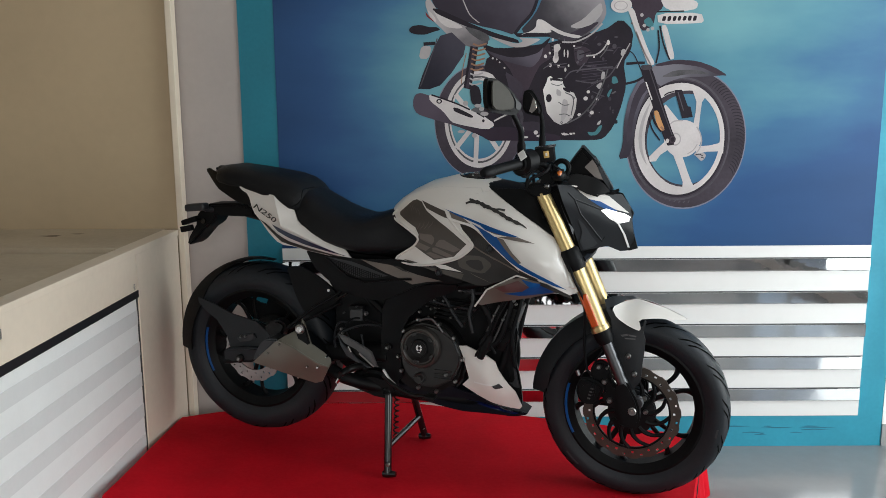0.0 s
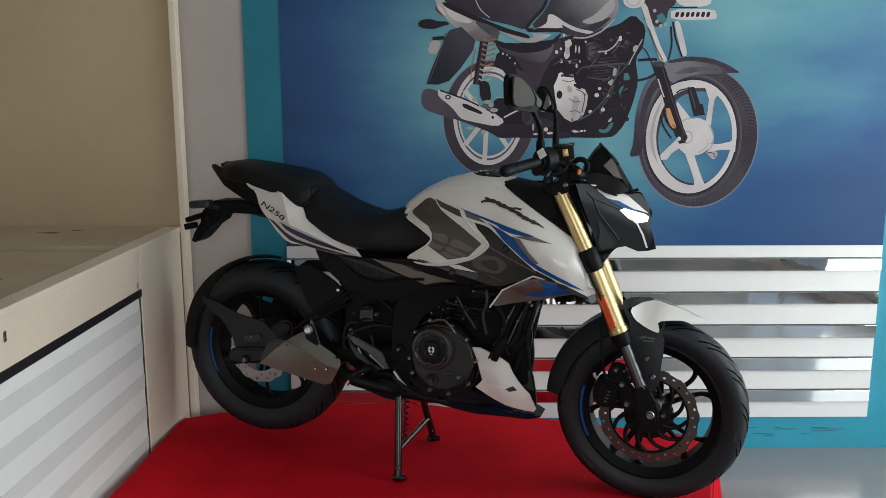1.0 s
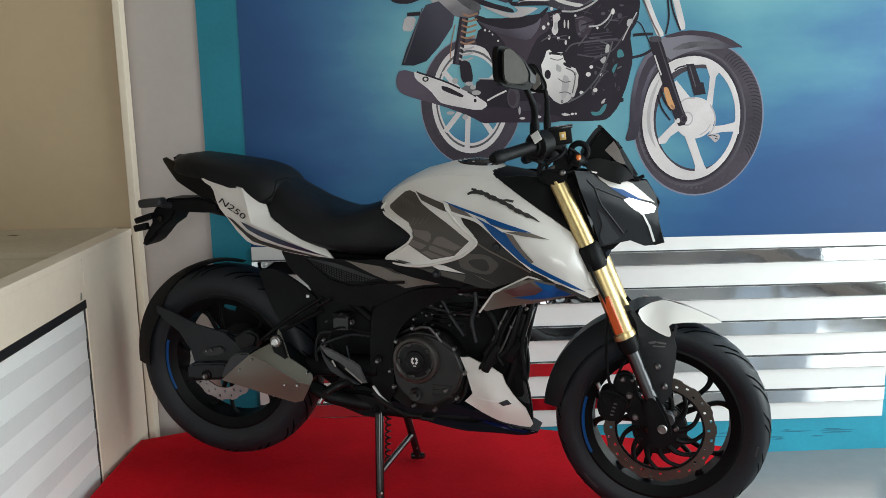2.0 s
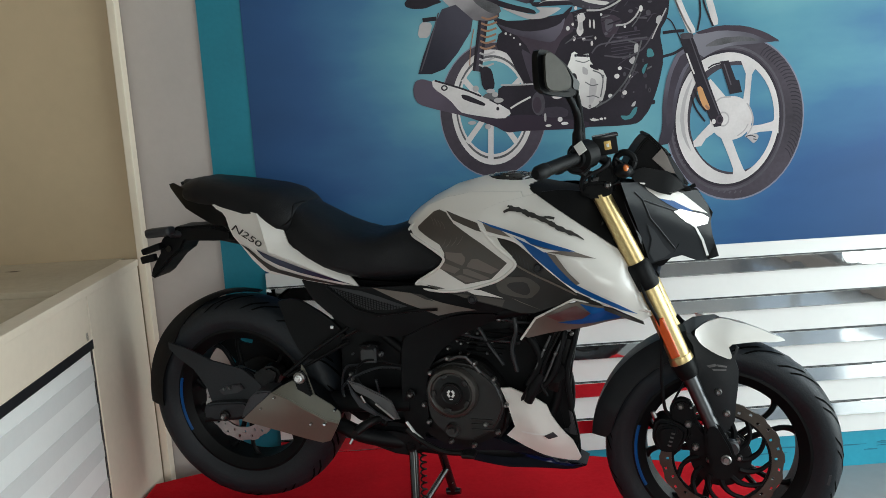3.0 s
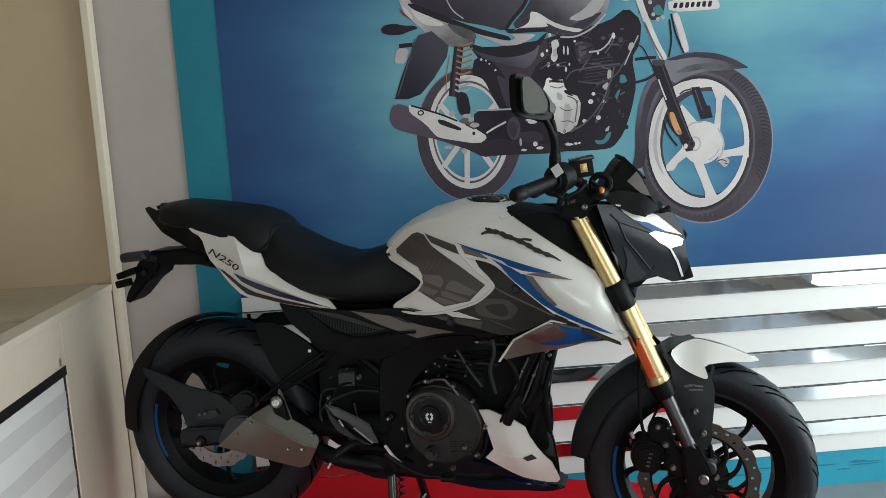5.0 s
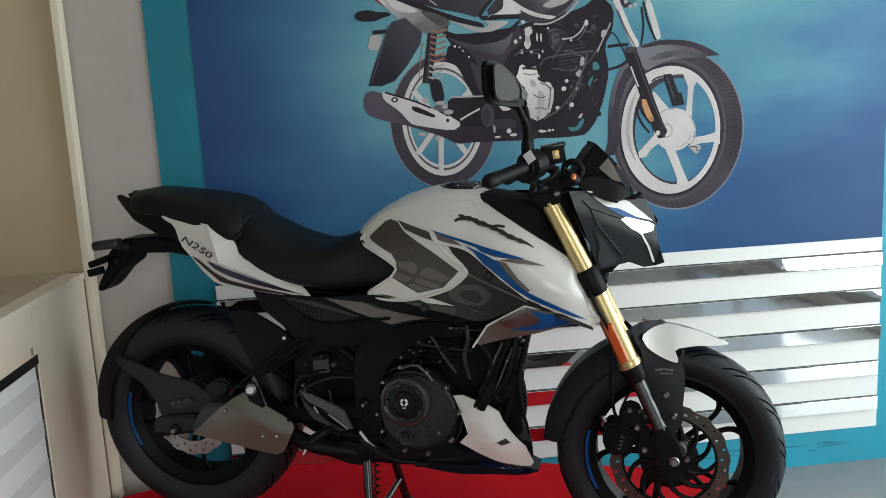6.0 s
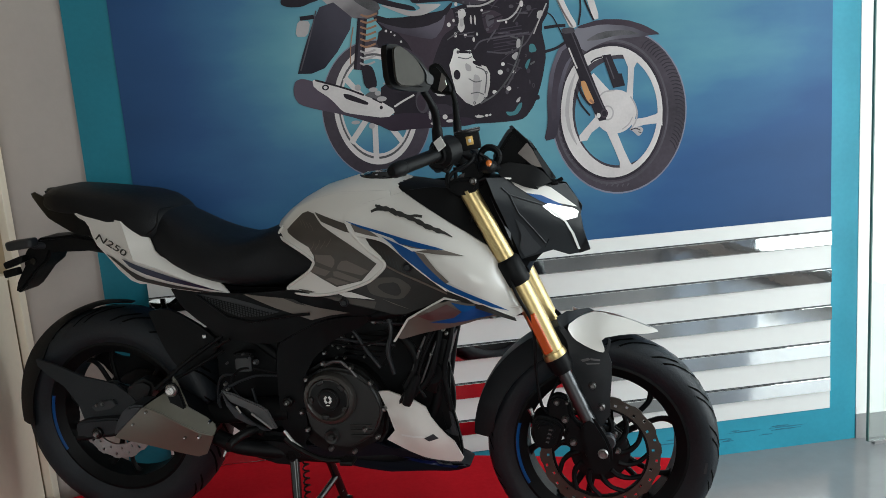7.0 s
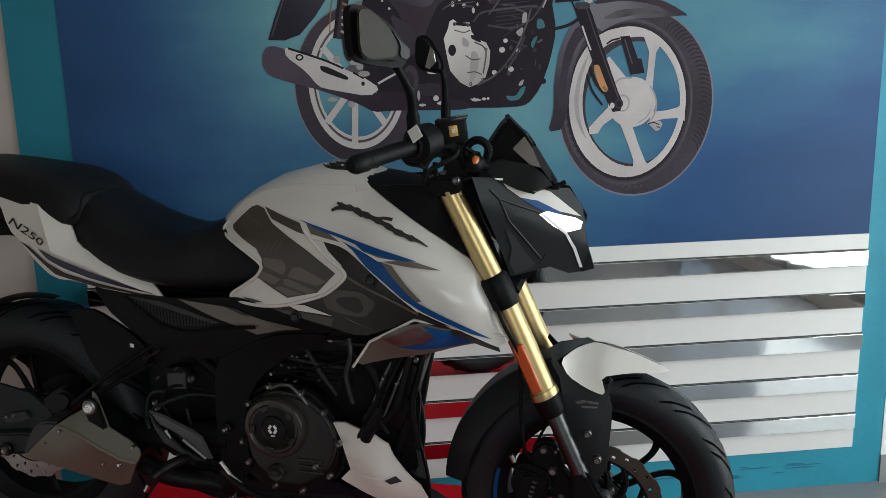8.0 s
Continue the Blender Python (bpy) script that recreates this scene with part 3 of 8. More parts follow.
def print_motorcycle():
    print_ring("ink_halo", 0, 0.851, 1.267, 0.2344, 0.2720, 0.95)
    print_ring("ink_tyre", 1, 0.851, 1.267, 0.2300, 0.2665, 0.66)
    print_ring("ink_sipe", 2, 0.8260, 1.2685, 0.1830, 0.2255, 0.92)
    print_ring("ink_mid", 1.6, 0.8270, 1.2680, 0.1950, 0.2390, 0.965)
    print_ring("ink_white", 3, 0.8260, 1.2685, 0.1750, 0.2165, 0.9)
    print_shape("ink_white", 3.1, [(0.653, 1.282), (0.660, 1.342), (0.674, 1.386), (0.700, 1.429), (0.730, 1.459), (0.773, 1.479), (0.827, 1.482), (0.877, 1.468), (0.904, 1.448), (0.865, 1.456), (0.826, 1.454), (0.778, 1.444), (0.741, 1.421), (0.713, 1.384), (0.697, 1.336), (0.690, 1.280), (0.695, 1.223), (0.715, 1.172), (0.748, 1.128), (0.787, 1.097), (0.834, 1.082), (0.891, 1.088), (0.921, 1.102), (0.901, 1.084), (0.845, 1.054), (0.792, 1.063), (0.743, 1.094), (0.701, 1.142), (0.671, 1.200), (0.656, 1.248)])
    print_shape("ink_pale", 3.4, [(0.665, 1.281), (0.674, 1.337), (0.690, 1.381), (0.710, 1.414), (0.701, 1.384), (0.687, 1.340), (0.678, 1.281), (0.685, 1.220), (0.705, 1.165), (0.686, 1.193), (0.671, 1.232)])
    print_shape("ink_white", 3.8, [(0.773, 1.264), (0.736, 1.228), (0.710, 1.201), (0.713, 1.182), (0.737, 1.184), (0.753, 1.208), (0.800, 1.239)], 0)
    print_shape("ink_white", 3.8, [(0.804, 1.209), (0.830, 1.146), (0.846, 1.102), (0.845, 1.075), (0.897, 1.076), (0.881, 1.100), (0.862, 1.144), (0.839, 1.206)], 0)
    print_shape("ink_white", 3.8, [(0.898, 1.241), (0.942, 1.244), (0.977, 1.252), (0.999, 1.269), (0.999, 1.212), (0.981, 1.221), (0.937, 1.220), (0.890, 1.211)], 0)
    print_shape("ink_white", 3.8, [(0.875, 1.307), (0.884, 1.370), (0.886, 1.413), (0.869, 1.457), (0.923, 1.436), (0.907, 1.410), (0.903, 1.366), (0.899, 1.309)], 0)
    print_shape("ink_white", 3.8, [(0.786, 1.316), (0.752, 1.389), (0.768, 1.403), (0.825, 1.336)], 0)
    print_ring("ink_white", 4, 0.8380, 1.2710, 0.0720, 0.0720, 0)
    print_line("ink_pale", 4.4, [(0.891, 1.317), (0.906, 1.290), (0.912, 1.259), (0.904, 1.229), (0.886, 1.207)], 0.005)
    print_line("ink_pale", 4.4, [(0.786, 1.327), (0.805, 1.339), (0.837, 1.341)], 0.005)
    print_line("ink_pale", 4.4, [(0.859, 1.211), (0.882, 1.227), (0.896, 1.249)], 0.004)
    print_ring("ink_pale", 4.6, 0.8105, 1.2690, 0.0215, 0.0250, 0.78)
    print_shape("ink_pale", 4.2, [(0.886, 1.209), (0.922, 1.217), (0.933, 1.206), (0.925, 1.190), (0.914, 1.183), (0.902, 1.195)])
    print_line("ink_black", 4.8, [(0.888, 1.207), (0.906, 1.210), (0.922, 1.203)], 0.003)
    print_line("ink_black", 4.8, [(0.914, 1.198), (0.925, 1.195)], 0.003)
    print_shape("fade_fender_back", 5, [(0.688, 1.519), (0.655, 1.492), (0.623, 1.424), (0.607, 1.337), (0.606, 1.250), (0.589, 1.193), (0.633, 1.199), (0.648, 1.270), (0.658, 1.358), (0.683, 1.434), (0.721, 1.476)])
    print_shape("ink_seat", 5.4, [(0.673, 1.492), (0.639, 1.428), (0.622, 1.336), (0.619, 1.254), (0.637, 1.271), (0.644, 1.354), (0.670, 1.432), (0.708, 1.478)])
    print_shape("fade_fender", 5, [(0.698, 1.539), (0.724, 1.553), (0.789, 1.571), (0.876, 1.565), (0.942, 1.542), (1.002, 1.513), (0.928, 1.508), (0.830, 1.506), (0.776, 1.489), (0.739, 1.469)])
    print_shape("ink_grey", 5.4, [(0.742, 1.507), (0.797, 1.533), (0.884, 1.534), (0.938, 1.516), (0.851, 1.518), (0.787, 1.507)])
    print_shape("ink_dark", 6, [(0.715, 1.554), (0.796, 1.573), (0.883, 1.567), (0.948, 1.544), (1.004, 1.510), (0.965, 1.513), (0.895, 1.545), (0.806, 1.557), (0.731, 1.547)])
    print_shape("ink_black", 7, [(0.668, 1.549), (0.704, 1.549), (0.719, 1.515), (0.745, 1.440), (0.771, 1.369), (0.797, 1.300), (0.810, 1.273), (0.804, 1.247), (0.781, 1.244), (0.766, 1.272), (0.747, 1.318), (0.721, 1.385), (0.695, 1.456), (0.670, 1.523)], 0)
    print_line("ink_mid", 7.5, [(0.700, 1.536), (0.733, 1.446), (0.767, 1.358), (0.797, 1.285)], 0.0035)
    print_line("ink_white", 7.2, [(0.688, 1.489), (0.703, 1.448), (0.714, 1.421)], 0.005)
    print_shape("ink_mid", 7.1, [(0.666, 1.553), (0.708, 1.554), (0.712, 1.536), (0.670, 1.534)])
    print_shape("ink_orange", 8, [(0.721, 1.378), (0.738, 1.381), (0.751, 1.346), (0.768, 1.307), (0.754, 1.301), (0.737, 1.324)])
    print_line("ink_copper", 8.2, [(0.751, 1.318), (0.764, 1.304)], 0.008)
    print_line("ink_black", 7.4, [(0.713, 1.373), (0.728, 1.334), (0.754, 1.299)], 0.009)
    print_line("ink_black", 6.4, [(0.703, 1.354), (0.719, 1.308), (0.750, 1.265)], 0.006)
    print_ring("ink_dark", 8.2, *[(0.799, 1.268)][0], 0.0125, 0.0150, 0.6)
    print_ring("ink_white", 8.4, *[(0.779, 1.263)][0], 0.0070, 0.0085, 0)
    print_shape("ink_black", 6, [(0.799, 1.457), (0.828, 1.459), (0.853, 1.395), (0.864, 1.394), (0.874, 1.354), (0.833, 1.349), (0.818, 1.397)], 0)
    print_line("ink_mid", 6.3, [(0.813, 1.449), (0.837, 1.379)], 0.004)
    print_line("ink_black", 6, [(0.760, 1.437), (0.776, 1.447), (0.799, 1.452)], 0.005)
    print_shape("ink_white", 7, [(0.607, 1.766), (0.625, 1.723), (0.639, 1.681), (0.671, 1.605), (0.698, 1.547), (0.722, 1.556), (0.694, 1.605), (0.654, 1.701), (0.633, 1.764)])
    print_line("ink_grey", 7.4, [(0.625, 1.712), (0.656, 1.701)], 0.012)
    print_line("ink_pale", 7.4, [(0.644, 1.676), (0.675, 1.605), (0.704, 1.554)], 0.004)
    print_shape("ink_white", 5, [(0.738, 1.699), (0.758, 1.703), (0.777, 1.646), (0.796, 1.577), (0.776, 1.571), (0.757, 1.635)])
    print_line("ink_black", 6, [(0.734, 1.699), (0.749, 1.635), (0.776, 1.571)], 0.006)
    print_line("ink_black", 6, [(0.728, 1.682), (0.734, 1.615), (0.724, 1.559)], 0.006)
    print_line("ink_black", 6, [(0.610, 1.558), (0.650, 1.561), (0.681, 1.561)], 0.01)
    print_line("ink_black", 6, [(0.607, 1.482), (0.651, 1.493), (0.698, 1.521)], 0.009)
    print_line("ink_black", 6, [(0.605, 1.613), (0.636, 1.595), (0.654, 1.563), (0.672, 1.526)], 0.004)
    print_shape("ink_dark", 6, [(0.581, 1.808), (0.747, 1.804), (0.742, 1.762), (0.716, 1.746), (0.710, 1.704), (0.674, 1.676), (0.648, 1.701), (0.633, 1.764), (0.596, 1.791)])
    print_shape("ink_teal", 7, [(0.669, 1.718), (0.694, 1.734), (0.714, 1.700), (0.687, 1.694)])
    print_ring("ink_pale", 7.5, 0.664, 1.739, 0.0065, 0.0066, 0)
    print_ring("ink_pale", 7.5, 0.689, 1.684, 0.0065, 0.0066, 0)
    print_ring("ink_pale", 7.5, 0.706, 1.689, 0.0065, 0.0066, 0)
    print_ring("ink_pale", 7.5, 0.674, 1.700, 0.0065, 0.0066, 0)
    print_shape("ink_white", 7, [(0.732, 1.796), (0.762, 1.803), (0.833, 1.802), (0.877, 1.784), (0.871, 1.760), (0.824, 1.752), (0.781, 1.751), (0.748, 1.766)])
    print_line("ink_black", 8, [(0.720, 1.750), (0.759, 1.751), (0.824, 1.752)], 0.005)
    print_shape("ink_white", 8, [(0.722, 1.745), (0.889, 1.746), (0.901, 1.716), (0.890, 1.707), (0.727, 1.704)])
    print_shape("ink_black", 9, [(0.744, 1.734), (0.757, 1.734), (0.753, 1.716), (0.740, 1.716)])
    print_shape("ink_black", 9, [(0.764, 1.734), (0.777, 1.734), (0.773, 1.716), (0.760, 1.716)])
    print_shape("ink_black", 9, [(0.784, 1.734), (0.797, 1.734), (0.793, 1.716), (0.780, 1.716)])
    print_shape("ink_black", 9, [(0.803, 1.734), (0.815, 1.734), (0.811, 1.717), (0.799, 1.717)])
    print_shape("ink_black", 9, [(0.822, 1.734), (0.835, 1.734), (0.831, 1.717), (0.818, 1.717)])
    print_shape("ink_black", 9, [(0.841, 1.735), (0.854, 1.735), (0.851, 1.716), (0.838, 1.717)])
    print_shape("ink_black", 9, [(0.861, 1.735), (0.874, 1.735), (0.870, 1.716), (0.857, 1.716)])
    print_ring("ink_white", 8, 0.585, 1.776, 0.0403, 0.0284, 0)
    print_ring("ink_pale", 8.5, 0.583, 1.774, 0.0262, 0.0175, 0.85)
    print_shape("ink_black", 3, [(0.051, 1.640), (0.117, 1.617), (0.303, 1.635), (0.391, 1.660), (0.522, 1.683), (0.586, 1.728), (0.635, 1.681), (0.627, 1.606), (0.599, 1.564), (0.614, 1.478), (0.595, 1.392), (0.566, 1.316), (0.530, 1.273), (0.492, 1.267), (0.192, 1.273), (0.147, 1.280), (0.103, 1.313), (0.126, 1.358), (0.181, 1.378), (0.171, 1.466), (0.105, 1.563)])
    print_shape("ink_black", 3.5, [(0.303, 1.628), (0.413, 1.643), (0.522, 1.661), (0.576, 1.682), (0.592, 1.575), (0.568, 1.468), (0.525, 1.349), (0.459, 1.351), (0.436, 1.449), (0.391, 1.515), (0.303, 1.538)])
    # seat, tail and tank
    print_shape("fade_seat", 4, [(-0.136, 1.844), (-0.131, 1.779), (-0.075, 1.745), (0.042, 1.704), (0.124, 1.687), (0.180, 1.668), (0.204, 1.705), (0.247, 1.754), (0.284, 1.825)])
    print_line("ink_pale", 5, [(-0.031, 1.839), (-0.014, 1.795), (0.011, 1.744), (0.046, 1.714)], 0.004)
    print_line("ink_black", 5.2, [(0.181, 1.672), (0.204, 1.703), (0.247, 1.751), (0.272, 1.817)], 0.012)
    print_shape("fade_cowl", 4.4, [(-0.161, 1.788), (-0.149, 1.812), (-0.134, 1.793), (-0.111, 1.757), (-0.049, 1.726), (0.023, 1.694), (0.080, 1.662), (0.079, 1.630), (0.037, 1.621), (-0.006, 1.629), (-0.067, 1.663), (-0.108, 1.704), (-0.143, 1.734)])
    print_shape("ink_white", 4.7, [(-0.132, 1.769), (-0.112, 1.757), (-0.070, 1.730), (-0.014, 1.699), (-0.032, 1.693), (-0.078, 1.699), (-0.107, 1.721)])
    print_shape("ink_white", 4.7, [(-0.152, 1.766), (-0.143, 1.741), (-0.126, 1.719), (-0.115, 1.722), (-0.131, 1.747)])
    print_shape("ink_red", 5, [(-0.160, 1.759), (-0.146, 1.741), (-0.119, 1.715), (-0.133, 1.723), (-0.154, 1.738)])
    print_shape("ink_black", 5, [(-0.135, 1.769), (-0.110, 1.768), (-0.048, 1.740), (0.042, 1.700), (0.123, 1.671), (0.191, 1.653), (0.201, 1.638), (0.168, 1.642), (0.095, 1.662), (0.014, 1.694), (-0.067, 1.727), (-0.117, 1.750)])
    print_shape("ink_black", 5, [(0.179, 1.675), (0.225, 1.675), (0.309, 1.673), (0.322, 1.661), (0.243, 1.661), (0.191, 1.660)])
    print_shape("ink_grey", 5.2, [(-0.013, 1.703), (0.041, 1.689), (0.081, 1.670), (0.087, 1.648), (0.054, 1.646), (0.013, 1.673)])
    print_shape("fade_white", 5.4, [(0.080, 1.666), (0.131, 1.640), (0.175, 1.622), (0.223, 1.623), (0.261, 1.639), (0.284, 1.654), (0.225, 1.657), (0.195, 1.660), (0.215, 1.645), (0.190, 1.635), (0.142, 1.649)])
    print_shape("ink_black", 5.1, [(0.071, 1.631), (0.115, 1.618), (0.166, 1.602), (0.222, 1.603), (0.264, 1.617), (0.318, 1.661), (0.314, 1.644), (0.275, 1.606), (0.225, 1.588), (0.166, 1.586), (0.107, 1.602)])
    print_shape("fade_side", 4.6, [(0.067, 1.616), (0.107, 1.600), (0.165, 1.584), (0.225, 1.587), (0.274, 1.602), (0.294, 1.627), (0.281, 1.580), (0.250, 1.545), (0.201, 1.555), (0.110, 1.582)])
    print_shape("ink_dark", 4.2, [(0.095, 1.586), (0.174, 1.564), (0.250, 1.545), (0.274, 1.588), (0.294, 1.619), (0.314, 1.644), (0.324, 1.582), (0.280, 1.557), (0.256, 1.512), (0.218, 1.423), (0.169, 1.414), (0.146, 1.491), (0.126, 1.537)])
    print_shape("ink_seat", 4.4, [(0.144, 1.533), (0.172, 1.517), (0.217, 1.481), (0.207, 1.423), (0.177, 1.419), (0.160, 1.472)])
    print_shape("fade_tank", 5, [(0.196, 1.678), (0.258, 1.743), (0.295, 1.825), (0.514, 1.815), (0.531, 1.755), (0.519, 1.716), (0.472, 1.675), (0.411, 1.646), (0.359, 1.645), (0.292, 1.666)])
    print_shape("ink_seat", 5.2, [(0.355, 1.649), (0.411, 1.650), (0.465, 1.679), (0.507, 1.717), (0.469, 1.708), (0.412, 1.682), (0.378, 1.669)])
    print_shape("ink_white", 6, [(0.265, 1.727), (0.289, 1.724), (0.334, 1.693), (0.382, 1.673), (0.442, 1.663), (0.419, 1.653), (0.359, 1.667), (0.315, 1.690), (0.324, 1.675), (0.222, 1.677), (0.203, 1.667), (0.244, 1.683), (0.262, 1.696)])
    print_shape("ink_pale", 5.6, [(0.387, 1.698), (0.440, 1.724), (0.482, 1.765), (0.509, 1.788), (0.516, 1.749), (0.481, 1.707), (0.424, 1.689)])
    print_line("ink_pale", 6.2, [(0.362, 1.641), (0.415, 1.642), (0.472, 1.668), (0.515, 1.709)], 0.006)
    for (x_, z_), r_ in zip([(0.098, 1.582), (0.113, 1.578), (0.124, 1.567), (0.143, 1.546)], (0.004, 0.003, 0.003, 0.0035)):
        print_ring("ink_white", 6, x_, z_, r_, r_)
    # mudflap, rear lamp and plate
    print_shape("ink_pale", 4, [(-0.175, 1.632), (-0.135, 1.628), (-0.149, 1.581), (-0.187, 1.583)])
    print_shape("fade_flap", 5, [(-0.124, 1.631), (-0.103, 1.668), (-0.059, 1.680), (-0.006, 1.631), (-0.014, 1.595), (-0.060, 1.529), (-0.105, 1.481), (-0.147, 1.467), (-0.191, 1.469), (-0.171, 1.526), (-0.143, 1.591)], 0)
    print_line("ink_mid", 5.3, [(-0.115, 1.658), (-0.133, 1.605), (-0.159, 1.534), (-0.181, 1.478)], 0.004)
    print_shape("ink_black", 6, [(-0.222, 1.693), (-0.210, 1.705), (-0.177, 1.709), (-0.145, 1.700), (-0.114, 1.700), (-0.102, 1.689), (-0.128, 1.683), (-0.158, 1.672), (-0.198, 1.673), (-0.219, 1.681)])
    print_line("ink_black", 6, [(-0.167, 1.637), (-0.123, 1.640)], 0.013)
    # shock absorber
    print_line("ink_black", 5, [(0.027, 1.626), (0.016, 1.561), (-0.000, 1.468)], 0.030)
    print_line("ink_seat", 5.2, [(0.027, 1.626), (0.016, 1.561), (-0.000, 1.468)], 0.012)
    for k in range(9):
        f = k / 8
        cx, cz, hw = 0.048 - 0.017 * f, 1.634 - 0.148 * f, 0.026 - 0.002 * f
        print_line("ink_copper" if k < 6 else "ink_pale", 6, [(cx - hw, cz + 0.003), (cx - 0.004, cz - 0.004), (cx + hw, cz + 0.004)], 0.0062)
    print_line("ink_copper", 5.8, [(-0.004, 1.602), (-0.017, 1.545), (-0.023, 1.487)], 0.003)
    print_shape("ink_black", 6.4, [(0.009, 1.475), (0.028, 1.484), (0.048, 1.472), (0.057, 1.417), (0.041, 1.401), (0.015, 1.412)])
    print_line("ink_mid", 6.6, [(0.033, 1.470), (0.042, 1.418)], 0.006)
    # swing arm, linkage and silencer
    print_shape("ink_black", 4.4, [(0.068, 1.420), (0.158, 1.419), (0.225, 1.411), (0.281, 1.386), (0.347, 1.323), (0.353, 1.274), (0.208, 1.275), (0.115, 1.306), (0.061, 1.358)])
    print_shape("ink_black", 4.2, [(0.077, 1.591), (0.128, 1.581), (0.172, 1.531), (0.207, 1.420), (0.158, 1.415), (0.133, 1.453), (0.103, 1.520), (0.063, 1.537)])
    print_line("ink_pale", 5, [(0.075, 1.420), (0.139, 1.418), (0.195, 1.418)], 0.005)
    print_line("ink_white", 6, [(0.104, 1.344), (0.136, 1.361), (0.171, 1.377)], 0.006)
    print_ring("ink_mid", 5.4, *[(0.196, 1.354)][0], 0.022, 0.038)
    print_ring("ink_dark", 5.6, *[(0.192, 1.350)][0], 0.014, 0.026)
    print_shape("ink_seat", 5.2, [(0.201, 1.339), (0.268, 1.342), (0.296, 1.326), (0.289, 1.304), (0.209, 1.308)])
    print_shape("fade_pipe", 6, [(-0.210, 1.425), (-0.201, 1.448), (-0.179, 1.454), (-0.145, 1.443), (-0.109, 1.415), (-0.032, 1.371), (0.059, 1.317), (0.153, 1.323), (0.266, 1.301), (0.361, 1.288), (0.364, 1.264), (0.208, 1.267), (0.132, 1.268), (0.090, 1.265), (0.048, 1.290), (-0.053, 1.329), (-0.144, 1.355), (-0.195, 1.373), (-0.210, 1.399)])
    print_shape("ink_white", 7, [(-0.148, 1.447), (-0.133, 1.446), (-0.048, 1.412), (0.061, 1.365), (0.110, 1.331), (0.079, 1.309), (-0.034, 1.332), (-0.062, 1.341), (-0.094, 1.383), (-0.146, 1.423)])
    print_shape("ink_pale", 7.3, [(-0.087, 1.381), (-0.052, 1.346), (0.022, 1.327), (0.081, 1.316), (0.089, 1.323), (0.022, 1.338), (-0.042, 1.360)])
    print_shape("ink_black", 8, [(-0.056, 1.398), (-0.032, 1.393), (0.024, 1.364), (0.018, 1.355), (-0.028, 1.372), (-0.052, 1.383)])
    print_line("ink_black", 8, [(-0.139, 1.446), (-0.048, 1.414), (0.010, 1.388)], 0.006)
    print_line("ink_black", 8, [(0.036, 1.376), (0.065, 1.359)], 0.005)
    print_ring("ink_black", 8, *[(-0.109, 1.421)][0], 0.011, 0.009, 0.55)
    print_ring("ink_black", 8, *[(0.062, 1.345)][0], 0.005, 0.006)
    for (x_, z_), a_, b_ in zip([(-0.007, 1.413), (0.041, 1.403), (0.055, 1.391), (0.066, 1.372), (0.027, 1.289), (-0.024, 1.304), (0.217, 1.308)], (0.010, 0.014, 0.010, 0.016, 0.010, 0.014, 0.004), (0.010, 0.007, 0.008, 0.008, 0.009, 0.006, 0.014)):
        print_ring("ink_pale", 8.2, x_, z_, a_, b_)
    for (x_, z_), a_, b_ in zip([(0.266, 1.299), (0.281, 1.285), (0.227, 1.281), (0.380, 1.291), (0.403, 1.293), (0.259, 1.372), (0.247, 1.380)], (0.008, 0.012, 0.010, 0.012, 0.006, 0.016, 0.010), (0.008, 0.005, 0.004, 0.004, 0.004, 0.006, 0.006)):
        print_ring("ink_white", 8.2, x_, z_, a_, b_)
    print_shape("fade_case", 5, [(0.292, 1.462), (0.305, 1.490)] + [(0.310, 1.509), (0.320, 1.514), (0.334, 1.503), (0.365, 1.505), (0.371, 1.480), (0.386, 1.459), (0.412, 1.449), (0.423, 1.426), (0.420, 1.389), (0.409, 1.354), (0.385, 1.335), (0.362, 1.327)] + [(0.337, 1.340), (0.308, 1.374), (0.299, 1.419)], 0)
    print_shape("ink_pale", 5.3, [(0.370, 1.429), (0.388, 1.421), (0.391, 1.391), (0.378, 1.347), (0.363, 1.340), (0.364, 1.389)])
    print_shape("ink_pale", 5.3, [(0.344, 1.467), (0.363, 1.455), (0.362, 1.437), (0.344, 1.441)])
    print_shape("ink_black", 5.6, [(0.318, 1.507), (0.372, 1.501), (0.374, 1.493), (0.321, 1.498)])
    print_shape("ink_black", 5.6, [(0.369, 1.471), (0.382, 1.469), (0.401, 1.449), (0.386, 1.452), (0.369, 1.462)])
    print_line("ink_grey", 5.6, [(0.378, 1.451), (0.404, 1.438), (0.411, 1.416), (0.402, 1.364)], 0.004)
    print_line("ink_grey", 5.6, [(0.352, 1.415), (0.373, 1.403), (0.395, 1.405)], 0.003)
    print_line("ink_grey", 5.6, [(0.356, 1.367), (0.379, 1.369), (0.398, 1.361)], 0.003)
    print_line("ink_grey", 5.6, [(0.322, 1.485), (0.349, 1.478), (0.368, 1.484)], 0.003)
    print_ring("ink_black", 6, 0.315, 1.430, 0.0109, 0.0153, 0)
    print_ring("ink_grey", 6.4, 0.313, 1.432, 0.0065, 0.0088, 0)
    for x_, z_ in [(0.411, 1.430), (0.401, 1.347), (0.366, 1.336), (0.323, 1.501), (0.361, 1.498)]:
        print_ring("ink_grey", 6, x_, z_, 0.0045, 0.0055, 0.4)
    # carburettor and bright fittings
    print_shape("ink_white", 5.5, [(0.330, 1.630), (0.351, 1.636), (0.359, 1.616), (0.346, 1.604), (0.352, 1.575), (0.338, 1.559), (0.326, 1.576), (0.334, 1.597)])
